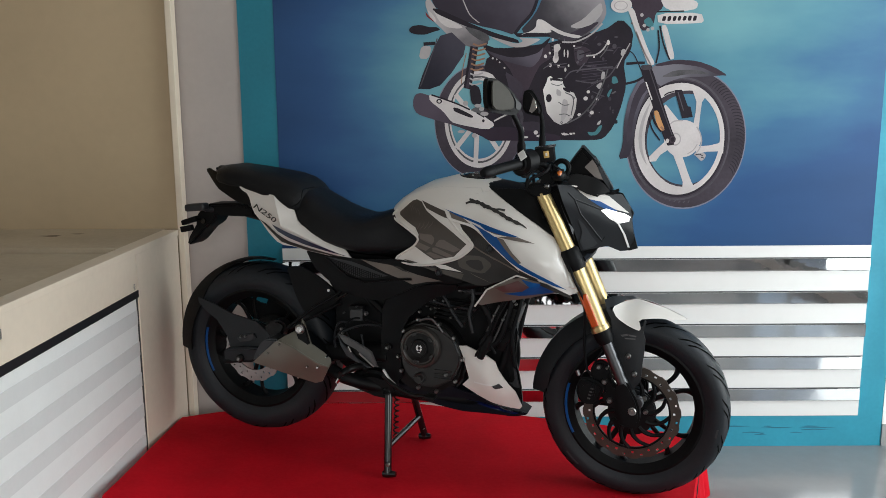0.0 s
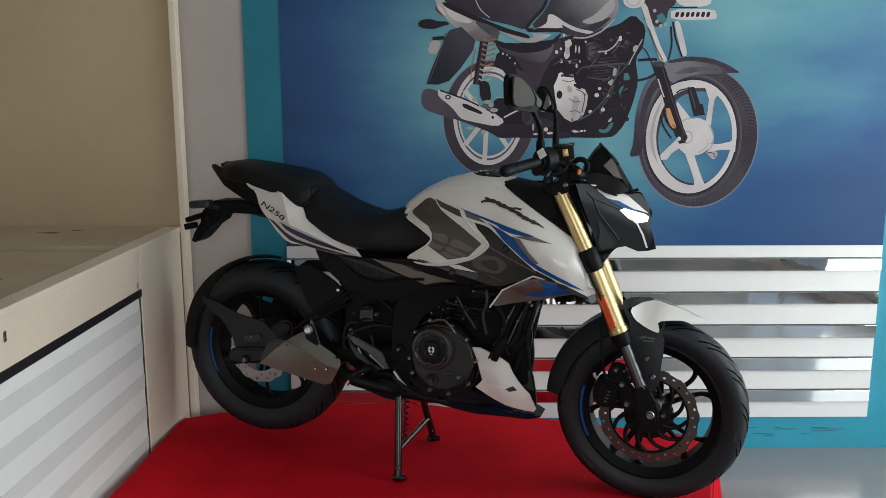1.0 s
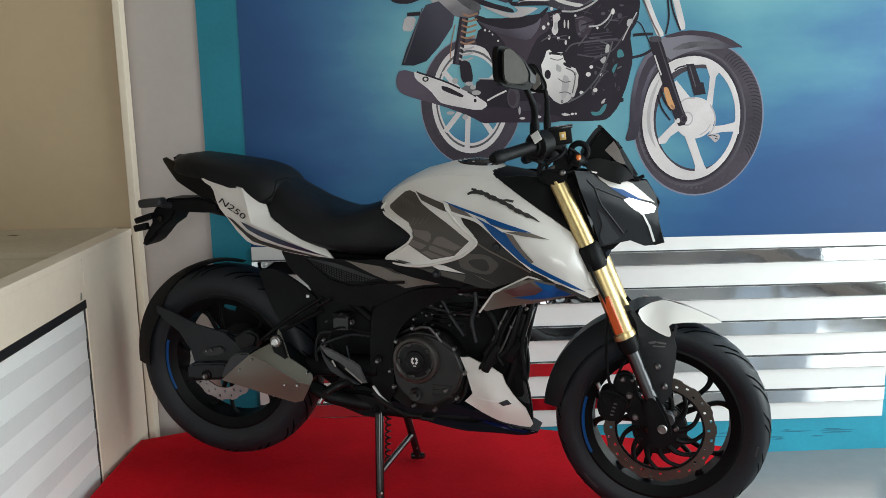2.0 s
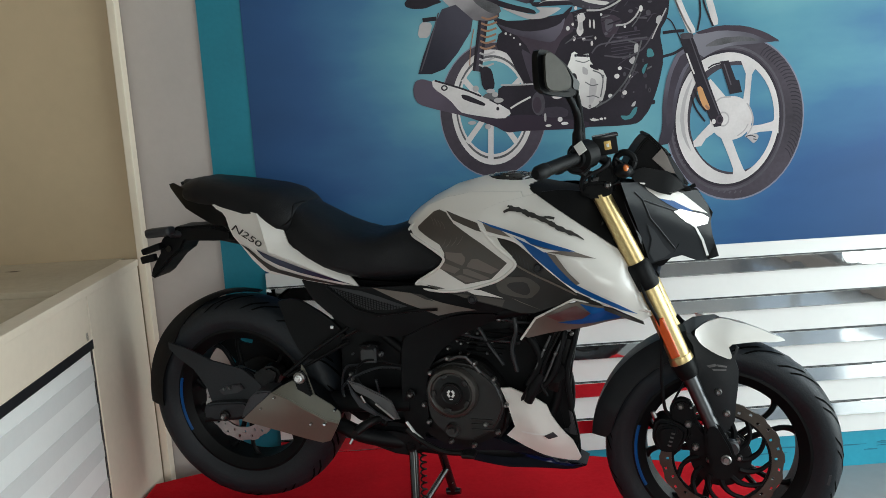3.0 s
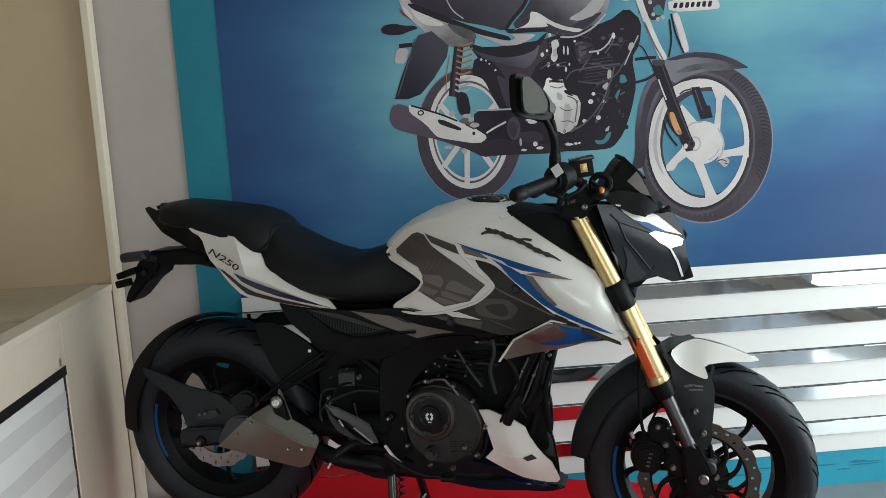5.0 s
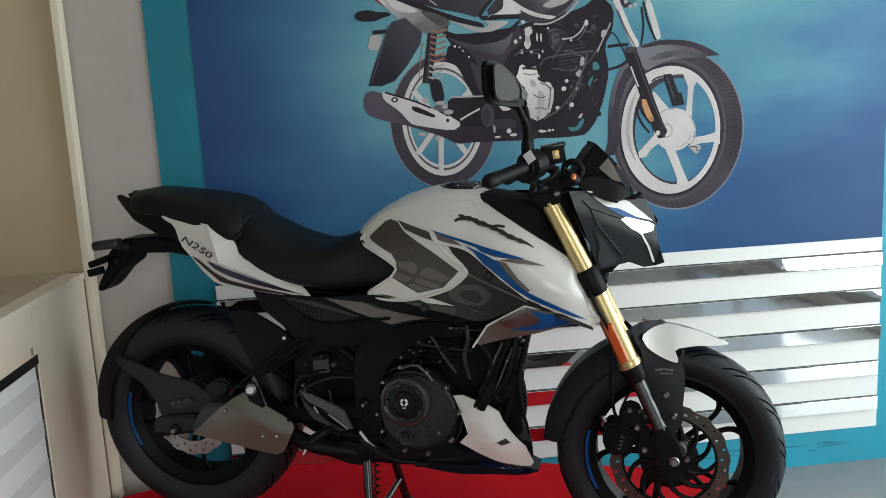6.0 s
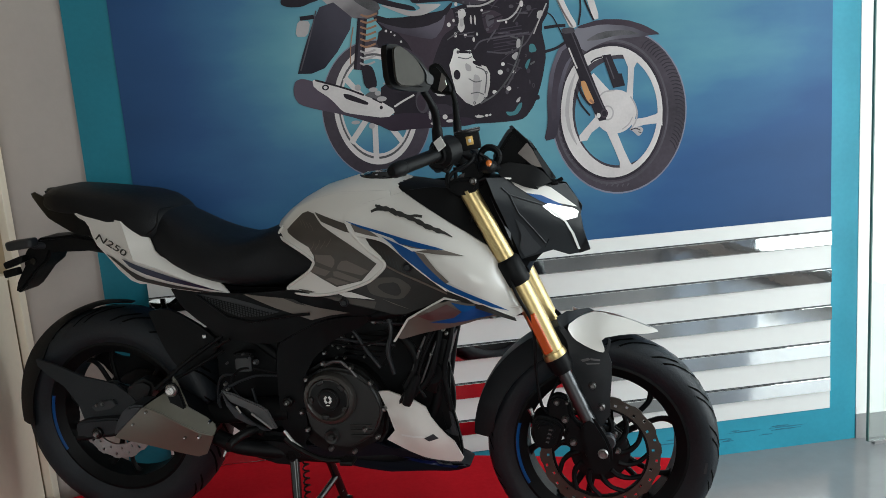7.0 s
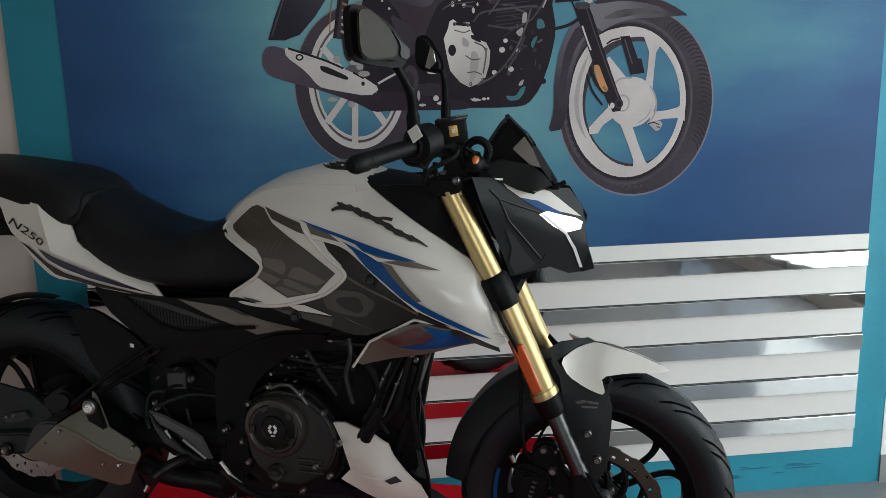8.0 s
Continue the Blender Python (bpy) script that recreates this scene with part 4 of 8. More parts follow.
    print_shape("ink_pale", 5.7, [(0.334, 1.603), (0.348, 1.606), (0.349, 1.584), (0.337, 1.577)])
    for (x_, z_), a_, b_ in zip([(0.372, 1.599), (0.385, 1.597), (0.327, 1.650), (0.300, 1.588), (0.351, 1.551), (0.319, 1.555), (0.409, 1.626), (0.316, 1.600), (0.377, 1.537), (0.389, 1.553), (0.486, 1.584), (0.539, 1.638), (0.563, 1.624)], (0.003, 0.003, 0.005, 0.006, 0.005, 0.005, 0.004, 0.004, 0.004, 0.003, 0.004, 0.006, 0.008), (0.014, 0.015, 0.006, 0.007, 0.006, 0.008, 0.004, 0.005, 0.008, 0.005, 0.004, 0.010, 0.009)):
        print_ring("ink_white" if b_ != 0.009 else "ink_mid", 5.8, x_, z_, a_, b_)
    for (x_, z_), a_ in zip([(0.467, 1.453), (0.457, 1.428), (0.503, 1.425), (0.482, 1.374), (0.434, 1.366), (0.376, 1.293), (0.415, 1.294)], (0.0065, 0.0085, 0.006, 0.008, 0.007, 0.005, 0.004)):
        print_ring("ink_white", 5.8, x_, z_, a_, a_ * 0.9)
    print_line("ink_pale", 5.8, [(0.365, 1.294), (0.380, 1.291), (0.395, 1.290)], 0.004)
    print_shape("ink_pale", 5.6, [(0.517, 1.528), (0.530, 1.529), (0.528, 1.501), (0.514, 1.498)])
    print_shape("ink_pale", 5.6, [(0.495, 1.476), (0.518, 1.491), (0.519, 1.472), (0.508, 1.462)])
    print_shape("ink_dark", 4.8, [(0.405, 1.625), (0.444, 1.626), (0.478, 1.606), (0.469, 1.585), (0.449, 1.550), (0.416, 1.555)])
    print_shape("ink_mid", 5.0, [(0.418, 1.613), (0.451, 1.608), (0.443, 1.572), (0.424, 1.569)])
    print_line("ink_pale", 6, [(0.456, 1.589), (0.492, 1.593), (0.519, 1.612), (0.535, 1.636)], 0.0055)
    print_line("ink_grey", 6, [(0.509, 1.583), (0.527, 1.604), (0.539, 1.625)], 0.004)
    print_line("ink_grey", 6.2, [(0.385, 1.332), (0.440, 1.362), (0.491, 1.419), (0.524, 1.487), (0.540, 1.538)], 0.0055)
    print_line("ink_mid", 6, [(0.417, 1.496), (0.478, 1.488), (0.535, 1.505), (0.571, 1.547), (0.622, 1.628)], 0.005)
    print_line("ink_mid", 6, [(0.376, 1.506), (0.400, 1.530), (0.457, 1.538), (0.559, 1.547)], 0.005)
    print_line("ink_mid", 6, [(0.475, 1.379), (0.503, 1.422), (0.523, 1.465)], 0.006)
    print_line("ink_pale", 6, [(0.574, 1.541), (0.594, 1.582), (0.622, 1.635)], 0.004)
    print_shape("ink_pale", 6, [(0.591, 1.612), (0.607, 1.614), (0.610, 1.600), (0.595, 1.586), (0.587, 1.592)])
    print_shape("ink_teal", 6, [(0.558, 1.511), (0.574, 1.510), (0.583, 1.486), (0.556, 1.482)])
    print_shape("ink_teal", 6, [(0.561, 1.465), (0.545, 1.427), (0.539, 1.442), (0.549, 1.460)])
    print_shape("ink_teal", 6, [(0.465, 1.301), (0.495, 1.297), (0.511, 1.322), (0.525, 1.327), (0.519, 1.305), (0.503, 1.287), (0.476, 1.285)])
    print_shape("ink_pale", 6.2, [(0.508, 1.339), (0.520, 1.346), (0.515, 1.328), (0.502, 1.327)])
    print_shape("ink_black", 5.2, [(0.566, 1.344), (0.583, 1.346), (0.583, 1.331), (0.567, 1.330)])
    print_line("ink_seat", 4.6, [(0.440, 1.561), (0.536, 1.570)], 0.003)
    print_line("ink_seat", 4.6, [(0.440, 1.551), (0.536, 1.559)], 0.003)
    print_line("ink_seat", 4.6, [(0.440, 1.540), (0.536, 1.548)], 0.003)
    print_line("ink_seat", 4.6, [(0.440, 1.529), (0.536, 1.537)], 0.003)
    print_line("ink_seat", 4.6, [(0.440, 1.518), (0.536, 1.527)], 0.003)
    print_line("ink_seat", 4.6, [(0.440, 1.507), (0.537, 1.516)], 0.003)
    print_line("ink_seat", 4.6, [(0.440, 1.496), (0.537, 1.505)], 0.003)
    print_line("ink_black", 5, [(0.197, 1.279), (0.359, 1.274), (0.492, 1.274), (0.539, 1.299), (0.580, 1.381)], 0.01)
    # rear wheel and tread blocks
    print_ring("ink_tyre", 1, 0.048, 1.340, 0.1734, 0.2155, 0.74, 0, 360)
    print_ring("ink_white", 2, 0.046, 1.349, 0.1350, 0.1860, 0.81, 0, 360)
    print_ring("ink_grey", 2.5, 0.046, 1.349, 0.1210, 0.1680, 0.955, 0, 360)
    print_ring("ink_grey", 3, 0.040, 1.346, 0.0416, 0.0522, 0.4, 0, 360)
    print_line("ink_white", 4, [(0.038, 1.310), (0.032, 1.179)], 0.018)
    print_line("ink_white", 4, [(0.016, 1.370), (-0.046, 1.447)], 0.018)
    print_line("ink_white", 4, [(0.068, 1.367), (0.139, 1.436)], 0.018)
    print_line("ink_white", 4, [(0.021, 1.322), (-0.044, 1.240)], 0.018)
    print_line("ink_white", 4, [(0.062, 1.319), (0.119, 1.234)], 0.018)
    tx, tz, trx, trz = FRONT_TYRE
    for k in range(30):
        a = radians(-32 + 3.2 * k)
        run = [(tx + trx * f_ * math.cos(a + d_), tz + trz * f_ * math.sin(a + d_)) for f_, d_ in ((0.985, 0.0), (0.92, 0.05), (0.85, 0.07))]
        print_line("ink_sipe", 2, run, 0.0036)
    for k in range(26):
        a = radians(150 + 5.0 * k)
        run = [(tx + trx * f_ * math.cos(a), tz + trz * f_ * math.sin(a)) for f_, a in ((0.93, a), (0.90, a + 0.03))]
        print_line("ink_mid", 2, run, 0.005)
    print_ring("ink_halo", 0, 0.048, 1.340, 0.1764, 0.2195, 0.96)
    # small parts of the pictured engine
    rnd = random.Random(7)
    for k in range(120):
        x, z = rnd.uniform(0.30, 0.57), rnd.uniform(1.34, 1.66)
        if x < 0.46 and z < 1.54:
            continue
        ink = rnd.choice(("ink_black", "ink_seat", "ink_black", "ink_mid", "ink_mid", "ink_seat", "ink_grey"))
        if rnd.random() < 0.4:
            print_ring(ink, 5 + 0.3 * (k % 4), x, z, rnd.uniform(0.002, 0.008), rnd.uniform(0.002, 0.008), rnd.choice((0.0, 0.6)))
        else:
            a, ln, w = rnd.uniform(-0.6, 0.9), rnd.uniform(0.006, 0.028), rnd.uniform(0.001, 0.003)
            c, d = math.cos(a), math.sin(a)
            print_shape(ink, 5 + 0.3 * (k % 4), [(x - c * ln - d * w, z - d * ln + c * w), (x + c * ln - d * w, z + d * ln + c * w), (x + c * ln + d * w, z + d * ln - c * w), (x - c * ln + d * w, z - d * ln - c * w)])


print_motorcycle()

# ---------------------------------------------------------------- counter with tan back panel
CX = -1.130
panel_back = link("tan_partition", box(X0, -1.131, 3.405, WALL - 0.001, 0, TOP), "tan", None, "", smooth=False)
tagged(panel_back, "tall tan painted partition behind the counter", "partition", kind="structure")
edge = link("trim_4", box(-1.131, -1.107, 3.372, 3.425, 0, TOP, 0.003), "cream", None, "", smooth=False)
tagged(edge, "cream edge strip on the end of the partition", "trim", kind="structure")

counter = new("counter")
counter.matrix_world = Matrix.Translation((CX, 3.35, 0)) @ pose(0, 0, 0, 0, 0, -2.25) @ Matrix.Translation((0, -3.35, 0))
tagged(counter, "cream laminate reception counter with frosted striped front", "counter")
part("pilaster", box(-0.075, 0, 2.955, 3.362, 0, 0.915, 0.003), "cream", counter, smooth=False)
part("upper_rail", box(-0.03, 0, 0.2, 2.952, 0.790, 0.915, 0.002), "cream", counter, smooth=False)
part("top_edge", box(-0.055, 0.004, 0.2, 3.362, 0.915, 0.937, 0.002), "cream", counter, smooth=False)
part("slot", box(-0.03, 0.001, 0.2, 2.955, 0.764, 0.790), "slot", counter, "black shadow slot", smooth=False)
part("side_gap", box(-0.03, -0.004, 2.946, 2.9555, 0.0, 0.775), "slot", counter, "", smooth=False)
part("ledge", box(-1.9, -0.056, 2.95, 3.404, 0.905, 0.935, 0.002), "desk", counter, "raised back ledge of the counter", smooth=False)
part("desk_top", box(-1.9, -0.056, 0.2, 2.948, 0.89, 0.918, 0.002), "desk", counter, "dull tan desk surface behind the front edge", smooth=False)
part("kick", box(-0.08, -0.03, 0.2, 2.945, 0, 0.775), "cream", counter, "", smooth=False)
part("frosted_front", box(-0.028, -0.006, 0.2, 2.945, 0.01, 0.763), "frost_a", counter, "pale frosted front panel", smooth=False)
for k in range(7):
    z = 0.697 - 0.112 * k
    part("frosted_band", box(-0.006, -0.0045, 0.2, 2.945, z - 0.024, z + 0.024), "frost_b", counter, "greyer frosted band", smooth=False)
part("lock", turned(prism([(-0.008, -0.012), (0.008, -0.012), (0.008, 0.012), (-0.008, 0.012)], 0, 0.004, 0.001), pose(0.0, 2.925, 0.806, 0, 0, 90)), "dull", counter, "small steel lock")
part("lock", turned(prism([(-0.008, -0.014), (0.008, -0.014), (0.008, 0.014), (-0.008, 0.014)], 0, 0.004, 0.001), pose(0.0, 2.116, 0.868, 0, 0, 90)), "dull", counter, "small steel lock")

for cx_, cy_, rx_, ry_ in ((-1.555, 3.215, 0.045, 0.016), (-1.478, 3.265, 0.026, 0.010), (-1.84, 3.21, 0.02, 0.01)):
    cb = bmesh.new()
    cb.faces.new([cb.verts.new((cx_ - CX + rx_ * math.cos(a) * (0.8 + 0.35 * math.sin(3 * a + cx_ * 9)), cy_ + ry_ * math.sin(a), 0.9356)) for a in (2 * math.pi * q / 20 for q in range(20))])
    part("chip", cb, "chip", counter, "chipped dark spot", smooth=False)
for cx_, cy_, l_ in ((-1.39, 2.48, 0.10), (-1.23, 2.15, 0.09)):
    part("scrap", turned(box(-l_ / 2, l_ / 2, -0.02, 0.02, 0.9185, 0.9192), Matrix.Translation((cx_ - CX, cy_, 0)) @ pose(0, 0, 0, 0, 0, 60)), "chip", counter, "grey smudge on the desk", smooth=False)
helmet = new("helmet")
helmet.matrix_world = pose(-1.252, 1.866, 0.938, 0, 0, 31)
tagged(helmet, "glossy dark motorcycle helmet on the desk", "helmet")
hb = bmesh.new()
bmesh.ops.create_uvsphere(hb, u_segments=40, v_segments=28, radius=1)
for v in hb.verts:
    v.co = (0.172 * v.co.x, 0.132 * v.co.y, max(0.0, 0.175 * v.co.z + 0.168))
    if v.co.z < 0.11:  # the jaw draws in towards the rim
        v.co.x *= 1 - 0.32 * (0.11 - v.co.z) / 0.11
        v.co.y *= 1 - 0.15 * (0.11 - v.co.z) / 0.11
part("shell", hb, "helmet", helmet)
jaw = [(0.172 * math.cos(radians(a)) * 0.925, 0.132 * math.sin(radians(a)) * 0.955, 0.098 + 0.004 * math.cos(radians(a))) for a in range(-100, 101, 10)]
part("chin_trim", tube(jaw, 0.006, 10), "plastic", helmet, "black rubber edge")
part("visor_hinge", turned(revolve([(0.001, -0.008), (0.016, -0.008), (0.020, -0.004), (0.020, 0.006)], (0, 0, 0), 24), pose(0.166, -0.045, 0.150, 0, 0, 72)), "plastic", helmet, "black visor hinge")

# ---------------------------------------------------------------- platform with red cloth
DECK = 0.203
platform = new("display_platform")
platform.location = (-0.12, 2.7, 0)
tagged(platform, "low display platform draped in red cloth", "platform")


def cloth_sheet():
    corners = [Vector(c) for c in ((-1.122, 2.49), (0.457, 1.922), (0.848, 3.066), (-0.24, 3.432), (-0.80, 3.432), (-1.122, 3.26))]
    bm = bmesh.new()
    n, r = 60, 14
    cen = sum(corners, Vector((0, 0))) / 6
    rim = []
    for a, b in zip(corners, corners[1:] + corners[:1]):
        for k in range(n):
            rim.append(a.lerp(b, k / n))
    m = len(rim)
    rings = []
    for j in range(r + 1):
        f = 1 - (1 - j / r) ** 1.6
        row = []
        for p in rim:
            q = cen.lerp(p, f)
            d = abs(q.x + 1.122)
            up = 0.06 * max(0, 1 - d / 0.16) * max(0.15, min(1, (3.4 - q.y) / 0.9))
            wav = 0.004 * noise.noise(Vector((q.x * 3, q.y * 3, 0))) + 0.0015 * noise.noise(Vector((q.x * 14, q.y * 14, 3)))
            row.append(bm.verts.new((q.x + 0.12, q.y - 2.7, DECK + up + min(0.0, wav - 0.001))))
        rings.append(row)
    # skirt
    prev_row = rings[-1]
    for lv, (zz, out) in enumerate(((DECK - 0.008, 0.006), (DECK - 0.03, 0.010), (0.09, 0.014), (0.004, 0.02))):
        row = []
        for i, p in enumerate(rim):
            d = (p - cen).normalized()
            fold = (0.012 * math.sin(i * 0.55) + 0.008 * math.sin(i * 1.3 + 1)) * lv / 3
            o = out + fold + 0.008 * lv / 3
            q = p + d * o
            base = prev_row[i].co.z if lv == 0 else None
            z_ = zz if base is None else base - 0.008
            row.append(bm.verts.new((max(q.x, -1.124) + 0.12, min(q.y, 3.436) - 2.7, z_)))
        rings.append(row)
        prev_row = row
    for a, b in zip(rings, rings[1:]):
        for k in range(m):
            bm.faces.new((a[k], a[(k + 1) % m], b[(k + 1) % m], b[k]))
    bmesh.ops.remove_doubles(bm, verts=rings[0], dist=0.002)
    return bm


part("cloth", cloth_sheet(), "cloth", platform, "plain red cloth with soft folds")
core = turned(prism([(-0.85, -0.66), (0.86, -0.66), (0.86, 0.49), (-0.1, 0.49)], 0.01, DECK - 0.012, 0.0), Matrix(((0.9463, 0, 0.3234, -0.0044), (-0.3234, 0, 0.9463, 0.1513), (0, 1, 0, 0), (0, 0, 0, 1))))
part("deck", core, "plastic", platform, "", smooth=False)

# ---------------------------------------------------------------- motorcycle
# built in the machine's own axes: x ahead, y to its left, z height over the floor
bike = new("motorcycle")
bike.matrix_world = pose(-0.1267, 2.8521, DECK, 0, 0.48, -18.87) @ Matrix.Diagonal((0.968, 1.0, 0.9737, 1.0))
tagged(bike, "white naked sport motorcycle with gold forks on its centre stand", "motorcycle")
FX, FZ, FR = 0.682, 0.4805, 0.2960
RX, RZ, RR = -0.6755, 0.5455, 0.3135
FORK_Y = 0.120
BASE = 0.183


def bp(name, bm, material, parent=None, label="", smooth=True):
    bm.transform(Matrix.Translation((0, 0, -BASE)))
    return part(name, bm, material, parent or bike, label, smooth)


def bolt(x, y, z, r=0.008, material="chrome", parent=None, name="bolt"):
    return bp(name, revolve([(0.0005, -0.006), (r * 0.5, -0.006), (r * 0.55, -0.003), (r * 0.8, -0.005), (r, -0.002), (r, 0.006)], (x, y, z), 12), material, parent)


def rod(a, b, r, segs=14):
    return tube([a, b], r, segs)


# wheels -------------------------------------------------------------------
def tyre_profile(R, w, rim):
    h = R - rim
    return [(rim, -w * 0.72), (rim + h * 0.25, -w * 0.95), (rim + h * 0.52, -w), (rim + h * 0.72, -w * 0.93), (rim + h * 0.88, -w * 0.72), (rim + h * 0.97, -w * 0.4), (R, 0),
            (rim + h * 0.97, w * 0.4), (rim + h * 0.88, w * 0.72), (rim + h * 0.72, w * 0.93), (rim + h * 0.52, w), (rim + h * 0.25, w * 0.95), (rim, w * 0.72)]


SHOULDER = ((0, 1.0), (0.4, 0.97), (0.72, 0.88), (0.93, 0.72), (1.0, 0.52))


def grooves(c, R, w, rim, count, lean):
    """Slanting tread grooves on both shoulders, long and short by turns."""
    h = R - rim
    out = []
    for side in (-1, 1):
        for k in range(count):
            a0 = 2 * math.pi * (k + (0.5 if side > 0 else 0)) / count
            bm = bmesh.new()
            rows = []
            for j in range(12):
                u = j / 11
                y = side * w * ((0.08 if k % 2 else 0.36) + (0.86 if k % 2 else 0.56) * u)
                v = abs(y / w)
                f = next(f0 + (f1 - f0) * (v - v0) / (v1 - v0) for (v0, f0), (v1, f1) in zip(SHOULDER, SHOULDER[1:]) if v <= v1)
                r = rim + h * f + 0.0009
                a = a0 + lean * (u ** 1.2) * (1.0 if k % 2 else 0.7)
                wd = 0.0072 * (1 - 0.75 * abs(u - 0.35)) / R
                rows.append([bm.verts.new((c[0] + r * math.cos(a + s * wd), c[1] + y, c[2] + r * math.sin(a + s * wd))) for s in (-1, 1)])
            for p_, q_ in zip(rows, rows[1:]):
                bm.faces.new((p_[0], p_[1], q_[1], q_[0]))
            out.append(bm)
    return join(*out)


def petal_disc(c, y, r0, r1, petals, teeth=0.0022, thick=0.005):
    bm = bmesh.new()
    n, m = 320, 14
    grid = []
    for i in range(n):
        a = 2 * math.pi * i / n
        edge = r1 + teeth * (1 if math.sin(a * petals) > 0 else -0.6) * min(1, abs(math.sin(a * petals)) * 2.2)
        grid.append([bm.verts.new((c[0] + (r0 + (edge - r0) * j / m) * math.cos(a), y, c[2] + (r0 + (edge - r0) * j / m) * math.sin(a))) for j in range(m + 1)])
    for i in range(n):
        for j in range(m):
            if (j in (3, 4, 5) and i % 20 in (2, 3, 4)) or (j in (8, 9, 10) and i % 20 in (12, 13, 14)):
                continue
            bm.faces.new((grid[i][j], grid[(i + 1) % n][j], grid[(i + 1) % n][j + 1], grid[i][j + 1]))
    thicken(bm, thick)
    return bm


def wheel(name, c, R, w, rim, disc_r, turn, label):
    prof = [(rim + 0.008, -w * 0.74), (rim - 0.004, -w * 0.78), (rim - 0.013, -w * 0.66), (rim - 0.030, -w * 0.50), (rim - 0.032, w * 0.50), (rim - 0.013, w * 0.66), (rim - 0.004, w * 0.78), (rim + 0.008, w * 0.74)]
    ring = revolve(prof, c, 96, closed=True)
    wh = bp(name, ring, "plastic", None, label)
    for k in range(5):
        for s in (-1, 1):
            base = radians(turn + 72 * k)
            pts = [(0.046, s * 9.0), (rim * 0.45, s * 7.5), (rim * 0.70, s * 8.5), (rim - 0.040, s * 11.5), (rim - 0.024, s * 15.5)]
            run = [(c[0] + r_ * math.cos(base + radians(d_)), c[1] - 0.012 + 0.012 * r_ / rim, c[2] + r_ * math.sin(base + radians(d_))) for r_, d_ in pts]
            bp("spoke", tube(spline(run, 4), [0.0092 - 0.0026 * math.sin(math.pi * q / 16) for q in range(17)], 10, squash=1.5), "plastic", wh)
    bp("tyre", revolve(tyre_profile(R, w, rim), c, 112, closed=True), "rubber", wh, "black treaded road tyre")
    g = bp("tread", grooves(c, R, w, rim, 30, 0.34), "groove", wh, "slanting tread grooves", smooth=False)
    bp("hub", join(revolve([(0.004, -0.055), (0.034, -0.055), (0.04, -0.03), (0.055, -0.02), (0.055, 0.02), (0.04, 0.03), (0.034, 0.055), (0.004, 0.055)], c, 32)), "plastic", wh)
    # blue tape on the rim edge
    tape = bmesh.new()
    n = 40
    rows = []
    for k in range(n + 1):
        a = radians(163 + 46 * k / n)
        rows.append([tape.verts.new((c[0] + r * math.cos(a), c[1] + y, c[2] + r * math.sin(a))) for r, y in ((rim - 0.002, -w * 0.80), (rim - 0.006, -w * 0.81), (rim - 0.010, -w * 0.755))])
    for a, b in zip(rows, rows[1:]):
        for i in range(2):
            tape.faces.new((a[i], a[i + 1], b[i + 1], b[i]))
    bp("rim_tape", tape, "blue", wh, "blue rim tape")
    return wh


fw = wheel("front_wheel", (FX, 0, FZ), FR, 0.056, 0.219, 0.15, 32, "gloss black five-spoke alloy wheel")
bp("brake_disc", petal_disc((FX, 0, FZ), -0.072, 0.121, 0.150, 16), "disc", fw, "drilled petal brake disc")
bp("disc_carrier", revolve([(0.02, -0.074), (0.060, -0.076), (0.074, -0.073), (0.074, -0.066), (0.02, -0.062)], (FX, 0, FZ), 32, closed=True), "plastic", fw, "black disc carrier")
for k in range(12):
    a = 2 * math.pi * k / 12
    arm = [(FX + r_ * math.cos(a + t_), -0.071, FZ + r_ * math.sin(a + t_)) for r_, t_ in ((0.052, 0.0), (0.075, 0.10), (0.098, 0.28), (0.119, 0.50))]
    bp("carrier_arm", tube(spline(arm, 3), [0.0095, 0.009, 0.0085, 0.008, 0.0072, 0.0066, 0.006, 0.006, 0.006, 0.0065], 8), "plastic", fw)
bp("carrier_rim", revolve([(0.115, -0.074), (0.1235, -0.074), (0.1235, -0.068), (0.115, -0.068)], (FX, 0, FZ), 48, closed=True), "plastic", fw)
bp("speed_ring", revolve([(0.064, -0.058), (0.076, -0.058), (0.076, -0.056), (0.064, -0.056)], (FX, 0, FZ), 40, closed=True), "iron", fw, "thin speed sensor ring")
for x_, z_ in [(0.720, 0.530), (0.726, 0.488), (0.692, 0.462), (0.654, 0.477), (0.670, 0.526)]:
    bolt(x_, -0.078, z_, 0.0085, "dull", fw)
# maker's marks on the tyre wall, as plain bars
for a_deg, rr in ((222, 0.262), (228, 0.262), (-10, 0.262)):
    bar = box(-0.014, 0.014, -0.0005, 0.0005, -0.003, 0.003)
    bar.transform(Matrix.Translation((FX + rr * math.cos(radians(a_deg)), -0.0555, FZ + rr * math.sin(radians(a_deg)))) @ pose(0, 0, 0, 0, -(a_deg + 90), 0))
    bp("tyre_mark", bar, "cheek", fw, "", smooth=False)

rw = wheel("rear_wheel", (RX, 0, RZ), RR, 0.072, 0.219, 0.115, 40, "gloss black five-spoke alloy wheel")
bp("brake_disc", petal_disc((RX, 0, RZ), -0.070, 0.075, 0.115, 14), "dull", rw, "drilled petal brake disc")
bp("sprocket", revolve([(0.05, 0.07), (0.095, 0.07), (0.098, 0.076), (0.05, 0.076)], (RX, 0, RZ), 48, closed=True), "iron", rw)

